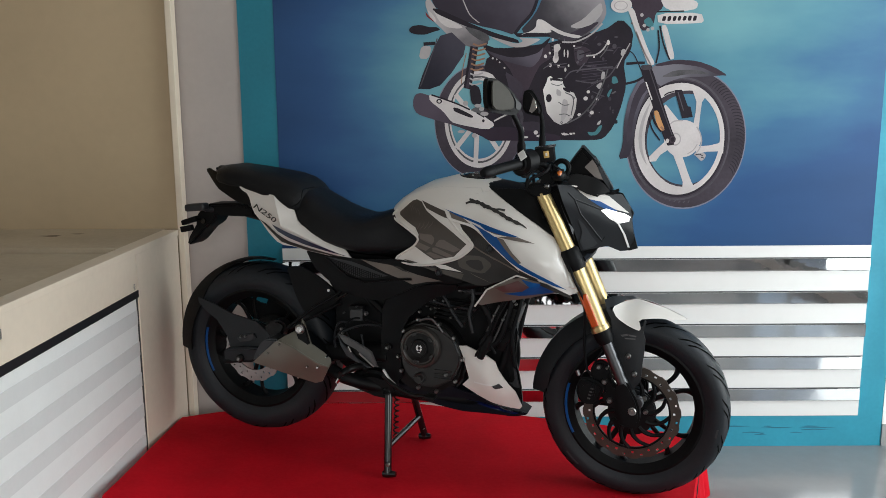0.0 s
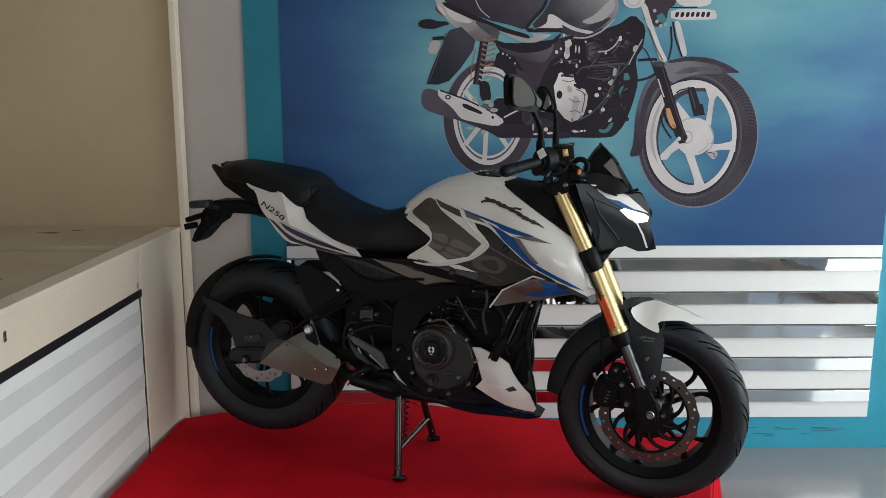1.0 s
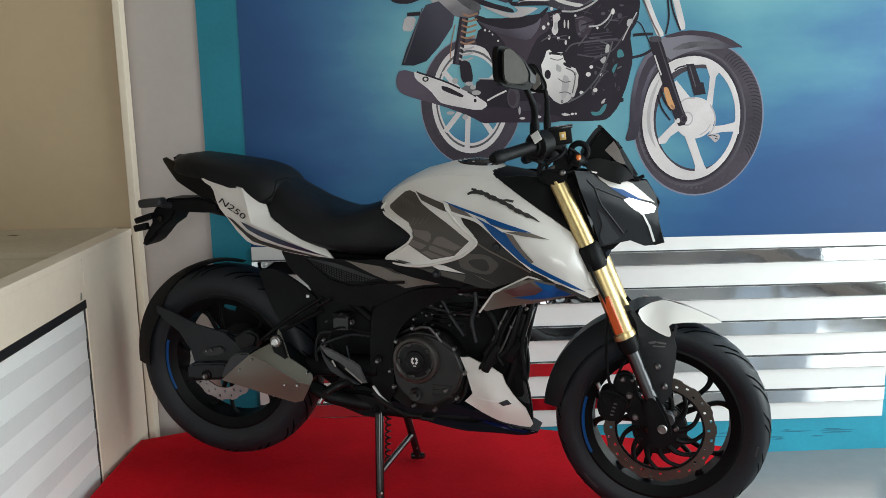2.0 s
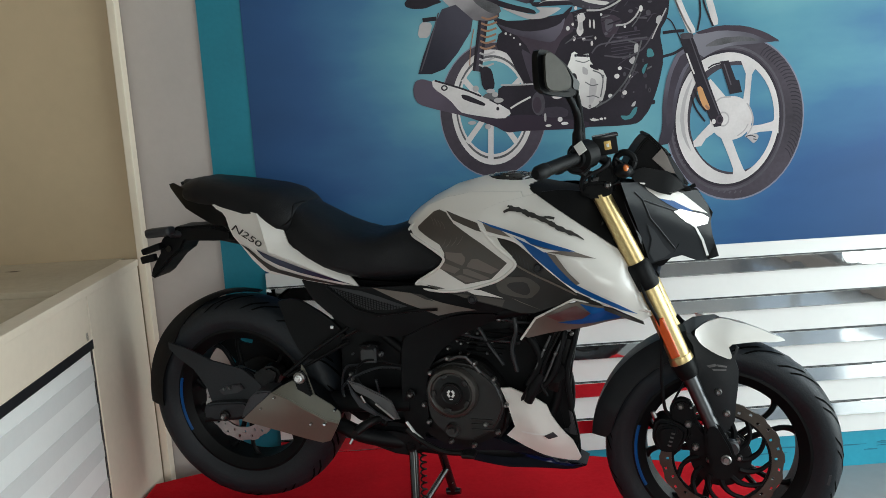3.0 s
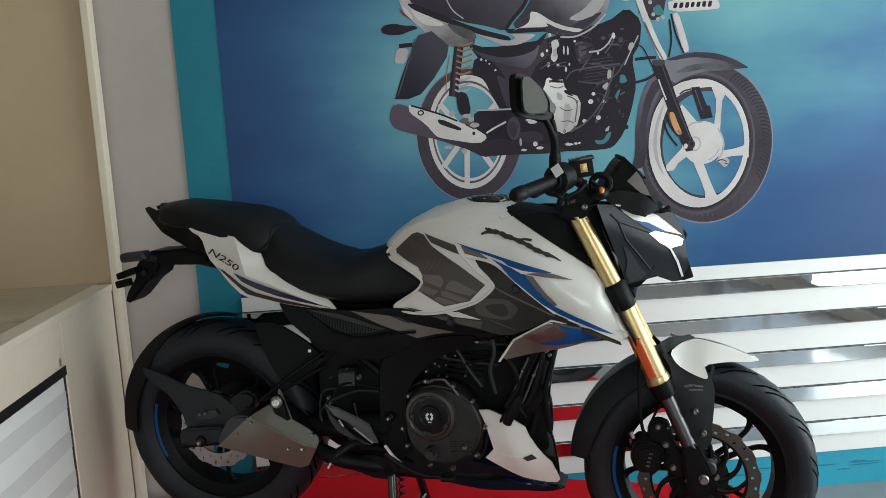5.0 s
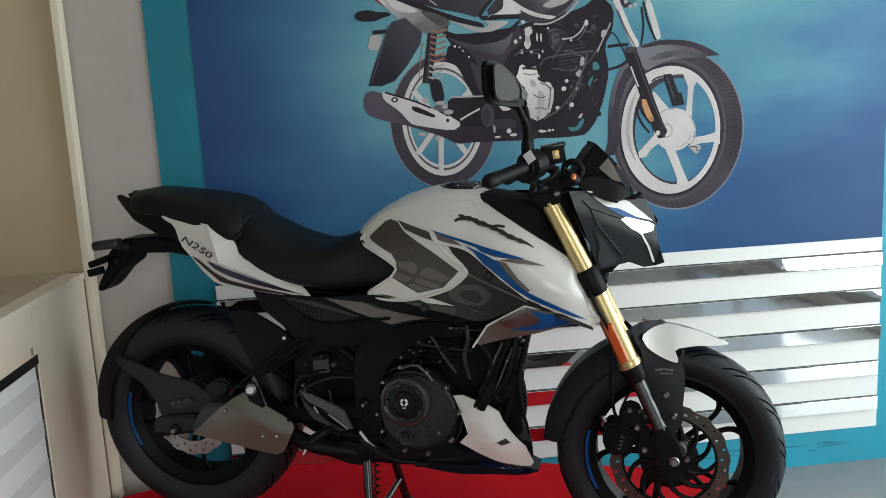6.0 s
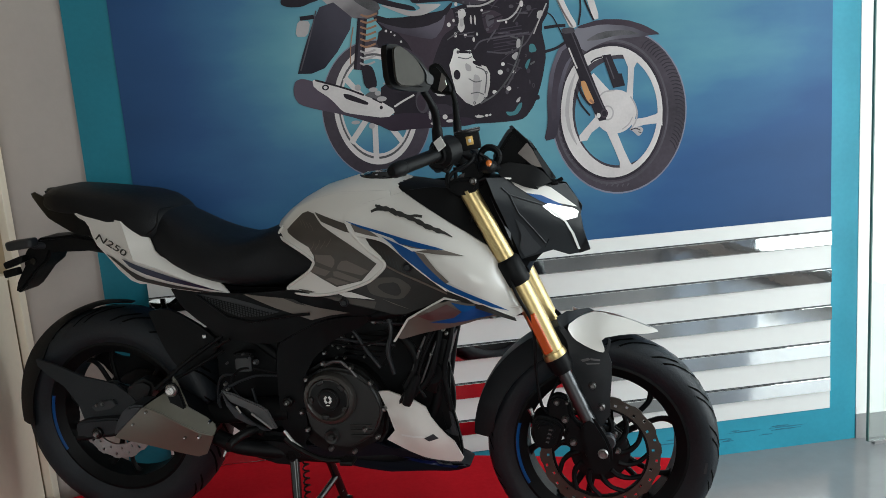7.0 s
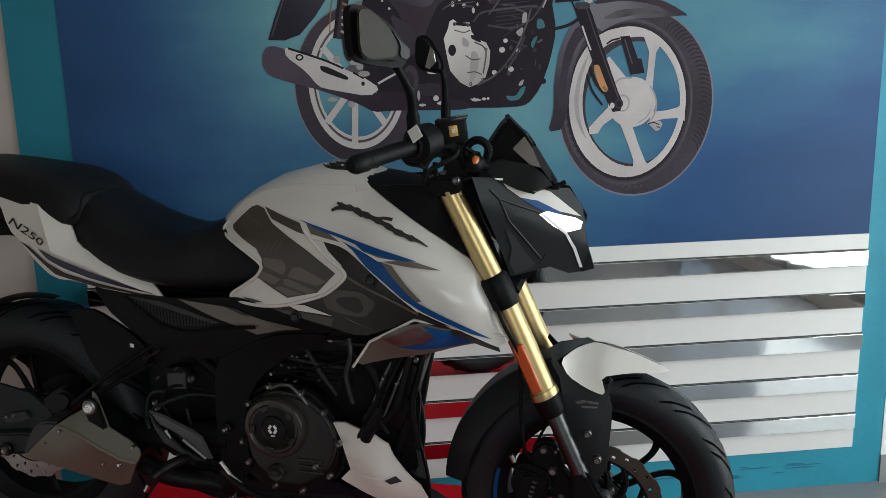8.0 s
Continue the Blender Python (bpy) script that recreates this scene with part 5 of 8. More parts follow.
# front fork ---------------------------------------------------------------
TOPF, CLAMP, LOWF, AX = Vector((0.389, 0, 1.172)), Vector((0.490, 0, 0.968)), Vector((0.585, 0, 0.752)), Vector((0.690, 0, 0.515))


def at_y(v, y):
    return (v.x - (0.024 if y > 0 else 0.0), y, v.z)  # bars turned a touch to the left


for sy in (-1, 1):
    y = sy * FORK_Y
    up = (CLAMP - TOPF).normalized()
    ft = bp("fork_tube", join(rod(at_y(TOPF, y), at_y(CLAMP, y), 0.0225, 28), rod(at_y(CLAMP, y), at_y(LOWF, y), 0.0262, 28)), "gold", None, "gold anodised upside-down fork tube")
    bp("collar", tube([at_y(LOWF - up * 0.012, y), at_y(LOWF, y), at_y(LOWF + up * 0.003, y), at_y(LOWF + up * 0.003, y)], [0.029, 0.0305, 0.030, 0.026], 28), "gold", ft)
    bp("lower_clamp", tube([at_y(CLAMP - up * 0.030, y), at_y(CLAMP - up * 0.022, y), at_y(CLAMP + up * 0.034, y), at_y(CLAMP + up * 0.040, y)], [0.026, 0.0305, 0.0305, 0.026], 24), "plastic", ft, "black lower clamp")
    bp("dust_seal", tube([at_y(LOWF + up * 0.002, y), at_y(LOWF + up * 0.03, y), at_y(LOWF + up * 0.045, y)], [0.030, 0.029, 0.024], 24), "plastic", ft)
    bp("slider", rod(at_y(LOWF + up * 0.03, y), at_y(AX, y), 0.0185, 24), "slider", ft, "polished dark steel slider")
    bp("axle_lug", join(prism([(0.638, 0.590), (0.670, 0.604)] + [(0.712, 0.530), (0.716, 0.475), (0.696, 0.450), (0.664, 0.455), (0.645, 0.52)], y - 0.021, y + 0.021, 0.007, 1)), "plastic", ft, "black axle lug")
bolt(0.692, -FORK_Y - 0.022, 0.509, 0.013, "dull", None, "axle_nut")
bp("axle", rod((FX, -FORK_Y - 0.02, FZ), (FX, FORK_Y + 0.02, FZ), 0.010, 16), "dull")
bx_, bz_ = [(0.704, 0.533)][0]
bp("axle_boss", revolve([(0.001, -0.132), (0.016, -0.132), (0.0195, -0.128), (0.0195, -0.112)], (bx_, 0, bz_), 28), "cheek", None, "slate grey axle boss")
refl = turned(box(-0.0115, 0.0115, -0.005, 0.005, -0.052, 0.052, 0.0045, 3), pose(0.552, -FORK_Y - 0.0275, 0.814, 0, -23, 0))
bp("reflector", refl, "orange", None, "orange side reflector")
# triple clamps and stem
bp("upper_clamp", prism([(0.344, 1.166), (0.358, 1.192), (0.392, 1.197), (0.424, 1.188), (0.424, 1.164), (0.382, 1.152)], -0.150, 0.135, 0.008, 1), "plastic", None, "black upper fork clamp")
bp("steering_stem", join(rod((0.395, 0, 1.17), (0.475, 0, 0.955), 0.028, 18), prism([(0.462, 0.965), (0.49, 0.985), (0.535, 0.968), (0.52, 0.935), (0.48, 0.938)], -0.12, 0.12, 0.006, 1)), "plastic")
for sy in (-1, 1):
    bolt(0.414, sy * FORK_Y - 0.036, 1.188, 0.0085, "dull")
# front fender


def arc_guard(c, R, a0, a1, w, drop, n=26):
    """A curved guard over a wheel, from angle a0 to a1, w half-wide with turned-down lips."""
    bm = bmesh.new()
    rows = []
    for k in range(n + 1):
        a = radians(a0 + (a1 - a0) * k / n)
        t = k / n
        taper = min(1.0, 0.55 + 2.2 * min(t, 1 - t))
        row = []
        for u in (-1.0, -0.96, -0.8, -0.5, 0, 0.5, 0.8, 0.96, 1.0):
            r = R - drop * max(0, abs(u) - 0.45) ** 1.4 / 0.55 ** 1.4
            row.append(bm.verts.new((c[0] + r * math.cos(a), c[1] + u * w * taper, c[2] + r * math.sin(a))))
        rows.append(row)
    for a, b in zip(rows, rows[1:]):
        for i in range(len(a) - 1):
            bm.faces.new((a[i], a[i + 1], b[i + 1], b[i]))
    bmesh.ops.recalc_face_normals(bm, faces=bm.faces[:])
    thicken(bm, 0.004)
    return bm


fend = bp("front_fender", arc_guard((FX - 0.002, 0, FZ + 0.004), 0.330, 88, 177, 0.074, 0.055), "guard", None, "black front mudguard with a white tip")
for sy in (-1, 1):
    brace = panel3([(0.598, 0.822, -0.096), (0.612, 0.806, -0.096), (0.638, 0.784, -0.098), (0.698, 0.758, -0.106), (0.709, 0.766, -0.104), (0.713, 0.786, -0.098), (0.719, 0.780, -0.099), (0.711, 0.752, -0.108), (0.719, 0.728, -0.111), (0.718, 0.690, -0.115), (0.713, 0.640, -0.119), (0.712, 0.603, -0.121), (0.693, 0.572, -0.122), (0.684, 0.569, -0.122), (0.655, 0.628, -0.120), (0.631, 0.688, -0.116), (0.617, 0.727, -0.113), (0.618, 0.753, -0.110), (0.612, 0.783, -0.104), (0.594, 0.812, -0.098)], [(0.672, 0.70, -0.124), (0.68, 0.64, -0.126)], 0.006, 0.025, 0)
    brace_copy = brace.copy()
    if sy > 0:
        brace = turned(flipped(brace), Matrix.Translation((-0.026, 0, -0.012)))
    g_ = bp("fork_guard", brace, "guard", fend, "black fork guard with two bolts")
    if sy < 0:
        for x_, z_ in ((0.672, 0.677), (0.692, 0.623)):
            bolt(x_, -0.128, z_, 0.0085, "dull", fend)
        guard_skin = skin_of(brace_copy)
        for pts in ([(0.644, 0.738), (0.664, 0.743), (0.669, 0.738), (0.650, 0.733)], [(0.668, 0.742), (0.692, 0.739), (0.691, 0.735), (0.670, 0.737)], [(0.656, 0.731), (0.690, 0.731), (0.690, 0.728), (0.660, 0.727)]):
            bp("maker_mark", on_skin(pts, guard_skin, 0.0015, 0.02, 0), "dull_grey", fend, "", smooth=False)
# white tip of the fender: two moulded halves that meet on the crown
tip_r = panel3([(0.612, 0.816, -0.098), (0.642, 0.824, -0.030), (0.684, 0.829, 0.0), (0.756, 0.810, 0.0), (0.840, 0.774, 0.0), (0.806, 0.776, -0.030), (0.748, 0.785, -0.060), (0.694, 0.785, -0.094), (0.704, 0.760, -0.110), (0.698, 0.755, -0.110), (0.664, 0.768, -0.110), (0.630, 0.788, -0.106)], [(0.70, 0.811, -0.045), (0.75, 0.798, -0.040), (0.66, 0.806, -0.068)], 0.004, 0.014, 1)
tip_l = flipped(tip_r)
bp("fender_tip", tip_r, "pearl", fend, "pearl white fender tip")
bp("fender_tip", tip_l, "pearl", fend, "pearl white fender tip")
ridge = panel3([(0.588, 0.836, -0.086), (0.611, 0.842, -0.050), (0.664, 0.836, -0.004), (0.676, 0.829, -0.002), (0.645, 0.829, -0.030), (0.617, 0.823, -0.096), (0.600, 0.812, -0.100)], (), 0.005, 0.02, 0)
bp("fender_ridge", ridge, "guard", fend, "black ridge behind the white tip")

# caliper and hose
cal = bp("brake_caliper", join(prism([(0.521, 0.584), (0.535, 0.595), (0.555, 0.594), (0.585, 0.584), (0.601, 0.566), (0.594, 0.540), (0.579, 0.509), (0.542, 0.506), (0.523, 0.519), (0.513, 0.548)], -0.125, -0.052, 0.009, 1, 3),
                               prism([(0.532, 0.577), (0.563, 0.584), (0.579, 0.569), (0.572, 0.530), (0.552, 0.521), (0.530, 0.533)], -0.133, -0.118, 0.005, 1)), "plastic", None, "black radial brake caliper")
bp("caliper_bridge", prism([(0.555, 0.614), (0.565, 0.641), (0.587, 0.650), (0.612, 0.639), (0.618, 0.596), (0.645, 0.563), (0.671, 0.531), (0.656, 0.498), (0.617, 0.503), (0.601, 0.517), (0.595, 0.541), (0.605, 0.565), (0.587, 0.585), (0.565, 0.591)], -0.118, -0.088, 0.006, 1), "plastic", cal, "black caliper mount")
for q in range(4):  # maker's mark on the caliper, as plain bars
    mx_, mz_ = [a_ + (b_ - a_) * q / 3 for a_, b_ in zip(*[(0.566, 0.564), (0.557, 0.532)])]
    bp("maker_mark", turned(box(-0.0045, 0.0045, -0.0008, 0.0008, -0.0022, 0.0022, 0.0004, 1), pose(mx_, -0.1335, mz_, 0, 12, 0)), "dull_grey", cal, "", smooth=False)
for (x_, z_), r_ in zip([(0.583, 0.632), (0.602, 0.587), (0.620, 0.528), (0.608, 0.631)], (0.0085, 0.0095, 0.0095, 0.005)):
    bolt(x_, -0.121, z_, r_, "dull", cal)
bp("hose_end", rod((0.515, -0.118, 0.613), (0.522, -0.118, 0.598), 0.006, 10), "dull", cal)
bp("brake_hose", tube(spline([(0.430, -0.09, 1.10), (0.495, -0.150, 0.93), (0.535, -0.148, 0.84), (0.538, -0.135, 0.72), (0.545, -0.125, 0.63), (0.560, -0.11, 0.60)], 8), 0.0042, 8), "plastic", None, "black brake hose")
bp("sensor_cable", tube(spline([(0.60, -0.09, 0.70), (0.575, -0.10, 0.655), (0.56, -0.10, 0.62)], 6), 0.003, 8), "plastic")

# tank -----------------------------------------------------------------------
tank_sections = [(-0.138, 1.060, 1.078, 0.040, 1.070), (-0.125, 1.040, 1.100, 0.066, 1.07), (-0.100, 1.010, 1.122, 0.092, 1.06), (-0.055, 0.985, 1.152, 0.115, 1.060), (0.005, 0.960, 1.181, 0.136, 1.050),
                 (0.085, 0.890, 1.201, 0.154, 1.02), (0.150, 0.885, 1.203, 0.156, 1.02), (0.205, 0.885, 1.194, 0.150, 1.02), (0.260, 0.89, 1.176, 0.138, 1.02), (0.315, 0.90, 1.150, 0.120, 1.01), (0.365, 0.93, 1.11, 0.09, 1.0)]
tank_bm = loft([(x_, a_, b_, w_ - 0.006, c_) for x_, a_, b_, w_, c_ in tank_sections], 40, 2.5)
tank_skin = skin_of(tank_bm)
tank = bp("fuel_tank", tank_bm, "pearl", None, "pearl white fuel tank with grey graphics")
cap_bm = join(revolve([(0.0005, -0.010), (0.030, -0.010), (0.032, -0.007), (0.044, -0.008), (0.048, -0.004), (0.058, -0.005), (0.062, 0.002), (0.062, 0.012)], (0, 0, 0), 40), box(-0.010, 0.010, -0.011, -0.008, -0.006, 0.030, 0.001))
cap_bm.transform(Matrix.Translation((0.149, 0, 1.197)) @ pose(0, 0, 0, -90, 0, 0))
bp("fuel_cap", cap_bm, "gloss", tank, "black fuel filler cap")
for k in range(6):
    a = radians(30 + 60 * k)
    cap_bolt = rod((0.149 + 0.053 * math.cos(a), 0.053 * math.sin(a), 1.198), (0.149 + 0.053 * math.cos(a), 0.053 * math.sin(a), 1.2045), 0.0035, 8)
    bp("bolt", cap_bolt, "dull", tank)

# one smooth flank surface carries the knee panel, the dark flank, the shroud and their graphics
flank = field([(-0.112, 1.09, -0.074), (-0.10, 1.10, -0.078), (-0.055, 1.135, -0.079), (0.0, 1.155, -0.091), (0.07, 1.172, -0.096), (0.15, 1.172, -0.105), (0.22, 1.165, -0.101),
               (-0.06, 1.10, -0.110), (-0.03, 1.115, -0.115), (-0.09, 1.08, -0.097), (0.302, 1.118, -0.132), (0.384, 1.064, -0.132), (0.434, 1.028, -0.124), (0.02, 1.10, -0.140), (0.10, 1.12, -0.144), (0.18, 1.13, -0.140),
               (-0.06, 1.05, -0.126), (-0.03, 1.0, -0.133), (-0.07, 0.935, -0.124), (0.03, 1.05, -0.151), (0.10, 1.03, -0.160), (0.17, 0.99, -0.165), (0.03, 0.95, -0.150), (0.17, 1.07, -0.158),
               (0.25, 1.09, -0.160), (0.33, 1.02, -0.176), (0.40, 0.98, -0.174), (0.44, 0.96, -0.168), (0.283, 0.98, -0.175), (0.33, 0.937, -0.176), (0.41, 0.905, -0.172), (0.495, 0.868, -0.150),
               (0.09, 0.89, -0.150), (0.20, 0.905, -0.162), (0.30, 0.895, -0.165), (0.52, 0.88, -0.132), (0.459, 0.994, -0.130)])
nose = plane((0.420, 1.010, -0.172), (0.488, 0.882, -0.168), (0.462, 0.992, -0.118))


def flank_at(dy):
    return lambda x, z: (max(flank(x, z), nose(x, z)) if x > 0.40 else flank(x, z)) + dy


def flank_art(name, outline, dy, material, parent, label="", rounds=0, cell=0.012):
    bm = cut_sheet(soft(outline, rounds) if rounds else outline, cell)
    side = flank_at(dy)
    for v in bm.verts:
        v.co.y = side(v.co.x, v.co.z)
    return bp(name, bm, material, parent, label)


def ribbon(pts, w0, w1, wob=0.0):
    """Outline of a brush stroke along pts in side view, its width running from w0 to w1."""
    up, lo = [], []
    path = [Vector((p.x, p.z)) for p in spline([(a, 0, b) for a, b in pts], 5)]
    for k, p in enumerate(path):
        d = (path[min(k + 1, len(path) - 1)] - path[max(k - 1, 0)]).normalized()
        w = (w0 + (w1 - w0) * k / (len(path) - 1)) * (1 + wob * math.sin(k * 1.9)) * 0.5
        n_ = Vector((-d.y, d.x)) * w
        up.append(tuple(p + n_))
        lo.append(tuple(p - n_))
    return up + lo[::-1]


KNEE = [(0.179, 1.016), (0.185, 0.999), (0.180, 0.986), (0.153, 0.964), (0.122, 0.948), (0.053, 0.927), (-0.006, 0.919), (-0.060, 0.921), (-0.087, 0.929), (-0.081, 0.937), (-0.057, 0.954), (-0.022, 0.977), (-0.007, 0.993), (-0.006, 1.005), (-0.025, 1.020), (-0.061, 1.040), (-0.104, 1.057), (-0.113, 1.070), (-0.100, 1.092), (-0.063, 1.132), (-0.004, 1.155), (0.070, 1.170), (0.194, 1.169), (0.202, 1.151), (0.165, 1.118), (0.131, 1.078), (0.151, 1.043)]
DARK = [(0.111, 1.072), (0.178, 1.062), (0.220, 1.042), (0.282, 0.988), (0.350, 0.935), (0.350, 0.915), (0.313, 0.902), (0.227, 0.870), (0.198, 0.869), (0.147, 0.881), (0.043, 0.902), (-0.003, 0.915), (0.053, 0.932), (0.12, 0.955), (0.150, 0.97), (0.176, 0.99), (0.165, 1.013), (0.135, 1.037)]
SHROUD = [(0.202, 1.157), (0.143, 1.145), (0.105, 1.130), (0.087, 1.106), (0.098, 1.083), (0.115, 1.070), (0.178, 1.056), (0.214, 1.035), (0.276, 0.981), (0.340, 0.931), (0.410, 0.901), (0.493, 0.859), (0.516, 0.868), (0.459, 0.990), (0.434, 1.028), (0.384, 1.064), (0.302, 1.118), (0.229, 1.163)]
knee_panel = shell(KNEE, flank_at(-0.0015), 0.006, 0.014, 0)
flank_panel = shell(DARK, flank_at(0.001), 0.006, 0.014, 0)
for sheet, ink, nm in ((flank_panel, "graphite", "tank_flank"), (knee_panel, "pearl", "knee_panel")):
    bp(nm, flipped(sheet), ink, tank, "")
    bp(nm, sheet, ink, tank, "")
skin = tank_skin


def graphic(name, outline, material, parent, skins=None, lift=0.0015, rounds=1, cell=0.02, label=""):
    return bp(name, on_skin(outline, skins or skin, lift, cell, rounds), material, parent, label)


flank_art("knee_graphic", [(-0.083, 1.081), (-0.036, 1.121), (-0.020, 1.126), (0.0, 1.121), (0.026, 1.095), (0.099, 1.048), (0.166, 0.999), (0.123, 0.956), (0.054, 0.940), (-0.015, 0.976), (-0.004, 0.996), (-0.002, 1.018), (-0.014, 1.040), (-0.044, 1.055), (-0.080, 1.073)], -0.0029, "knee_grey", tank, "dark taupe knee graphic")
for pts in ([(0.001, 1.022), (0.047, 1.021), (0.056, 1.011), (0.055, 0.999), (0.047, 0.989), (0.003, 1.004)], [(-0.007, 0.994), (0.042, 0.980), (0.025, 0.967), (-0.023, 0.978)], [(0.063, 0.995), (0.074, 1.007), (0.089, 1.008), (0.145, 0.981), (0.124, 0.970), (0.059, 0.986)], [(0.049, 0.980), (0.062, 0.981), (0.120, 0.959), (0.102, 0.952), (0.049, 0.968)], [(0.026, 0.960), (0.042, 0.965), (0.093, 0.950), (0.055, 0.945)]):
    flank_art("graphic_bar", pts, -0.0036, "taupe", tank)
for k in range(4):
    x_, z_ = -0.043 + 0.011 * k, 1.108 - 0.003 * k
    flank_art("pin_line", ribbon([(x_, z_), (x_ + 0.009, z_ - 0.010), (x_ + 0.012, z_ - 0.018)], 0.0012, 0.0008), -0.0036, "taupe", tank)
    flank_art("pin_line", ribbon([(-0.012 + 0.016 * k, 1.030 + 0.004 * k), (0.000 + 0.016 * k, 1.044 + 0.004 * k), (0.004 + 0.016 * k, 1.056 + 0.003 * k)], 0.0014, 0.0008), -0.0036, "taupe", tank)
flank_art("dark_stripe", [(0.001, 1.125), (0.087, 1.099), (0.122, 1.080), (0.110, 1.074), (0.088, 1.079), (0.024, 1.103)], -0.0036, "knee_grey", tank)
flank_art("dark_stripe", [(-0.060, 0.931), (-0.031, 0.929), (-0.005, 0.925), (-0.035, 0.921)], -0.0029, "knee_grey", tank)
rim_run = [(-0.099, 1.086), (-0.113, 1.070), (-0.104, 1.057), (-0.061, 1.040), (-0.025, 1.020), (-0.006, 1.005), (-0.009, 0.993), (-0.023, 0.977), (-0.058, 0.954), (-0.085, 0.937), (-0.089, 0.927), (-0.060, 0.919), (-0.006, 0.917), (0.053, 0.925), (0.125, 0.947), (0.156, 0.964), (0.184, 0.989), (0.185, 1.002), (0.172, 1.014), (0.145, 1.034), (0.120, 1.060), (0.100, 1.084)]
bp("knee_rim", tube([(p.x, flank(p.x, p.z) - 0.0022, p.z) for p in spline([(a_, 0, b_) for a_, b_ in rim_run], 4)], 0.0040, 10), "pearl", tank, "raised white rim of the knee panel")
# dark lower flank
flank_art("mesh_panel", [(0.128, 1.061), (0.174, 1.052), (0.208, 1.035), (0.266, 0.985), (0.222, 0.983), (0.188, 1.002), (0.159, 1.030)], -0.0002, "graphite", tank)
for k in range(2, 11):
    x_ = 0.150 + 0.0095 * k
    z_ = 1.055 - 0.0068 * k - 0.00008 * k * k
    flank_art("mesh_rib", ribbon([(x_, z_), (x_ + 0.004, z_ - 0.014), (x_ + 0.004, z_ - 0.022)], 0.0018, 0.0014), -0.0012, "slot", tank)
bp("flank_ridge", tube([(p.x, flank(p.x, p.z) - 0.0005, p.z) for p in spline([(a_, 0, b_) for a_, b_ in ((0.184, 0.997), (0.223, 0.976), (0.281, 0.950), (0.338, 0.924))], 5)], 0.0026, 8), "taupe", tank)
flank_art("flank_patch", [(0.133, 0.940), (0.140, 0.955), (0.164, 0.964), (0.218, 0.965), (0.249, 0.942), (0.244, 0.929), (0.222, 0.908), (0.179, 0.912), (0.142, 0.921)], -0.0004, "knee_grey", tank, "", 1)
flank_art("flank_patch", [(0.160, 0.941), (0.172, 0.949), (0.213, 0.953), (0.224, 0.928), (0.211, 0.916), (0.179, 0.925)], -0.0012, "graphite", tank, "", 1)
flank_art("flank_line", [(0.045, 0.926), (0.091, 0.926), (0.152, 0.907), (0.075, 0.913)], -0.0012, "pearl", tank)
flank_art("flank_line", [(0.171, 0.910), (0.248, 0.880), (0.199, 0.897)], -0.0012, "taupe", tank)
flank_art("flank_patch", [(0.0, 0.914), (0.075, 0.911), (0.155, 0.902), (0.147, 0.884), (0.043, 0.904)], -0.0004, "knee_grey", tank)
bolt(0.069, flank(0.069, 0.900) - 0.002, 0.900, 0.012, "slot", tank)
bolt(0.245, flank(0.245, 0.991) - 0.001, 0.991, 0.013, "slot", tank)

# white shroud
shroud_bm = shell(SHROUD, flank_at(-0.0045), 0.007, 0.014, 0)
shroud_l = flipped(shroud_bm)
shroud = bp("tank_shroud", shroud_bm, "pearl", None, "pearl white tank shroud with blue flashes")
bp("tank_shroud", shroud_l, "pearl", None, "pearl white tank shroud with blue flashes")
flank_art("blue_flash", [(0.089, 1.106), (0.157, 1.085), (0.229, 1.064), (0.318, 1.038), (0.338, 1.031), (0.298, 1.032), (0.236, 1.043), (0.212, 1.061), (0.171, 1.074), (0.129, 1.088)], -0.0065, "blue", shroud, "blue flash")
flank_art("blue_flash", [(0.183, 1.066), (0.226, 1.048), (0.271, 1.028), (0.294, 0.995), (0.324, 0.964), (0.342, 0.950), (0.442, 0.900), (0.484, 0.876), (0.444, 0.889), (0.349, 0.932), (0.309, 0.956), (0.269, 0.990), (0.235, 1.018), (0.207, 1.049)], -0.0072, "blue", shroud, "blue flash")
flank_art("grey_flash", [(0.232, 1.049), (0.284, 1.036), (0.338, 1.030), (0.386, 1.013), (0.318, 1.022), (0.271, 1.030)], -0.0079, "taupe", shroud)
flank_art("white_slash", [(0.226, 1.050), (0.262, 1.038), (0.300, 1.033), (0.262, 1.030)], -0.0086, "pearl", shroud)
flank_art("grey_flash", [(0.268, 1.029), (0.290, 1.023), (0.318, 0.985), (0.348, 0.955), (0.339, 0.951), (0.317, 0.971), (0.294, 0.995)], -0.0079, "taupe", shroud)
flank_art("dark_stripe", [(0.105, 1.098), (0.150, 1.082), (0.178, 1.063), (0.145, 1.070), (0.116, 1.078)], -0.0058, "taupe", shroud)
lower_lip = shell([(0.338, 0.927), (0.410, 0.896), (0.495, 0.855), (0.498, 0.847), (0.410, 0.884), (0.338, 0.914)], flank_at(-0.001), 0.006, 0.02, 0)
bp("shroud_lip", flipped(lower_lip), "graphite", shroud)
bp("shroud_lip", lower_lip, "graphite", shroud, "dark lower lip of the shroud")
bp("shroud_edge", tube([(p.x, flank(p.x, p.z) - 0.0045, p.z) for p in spline([(a_, 0, b_) for a_, b_ in SHROUD[5:10]], 5)], 0.0022, 8), "pearl", shroud)
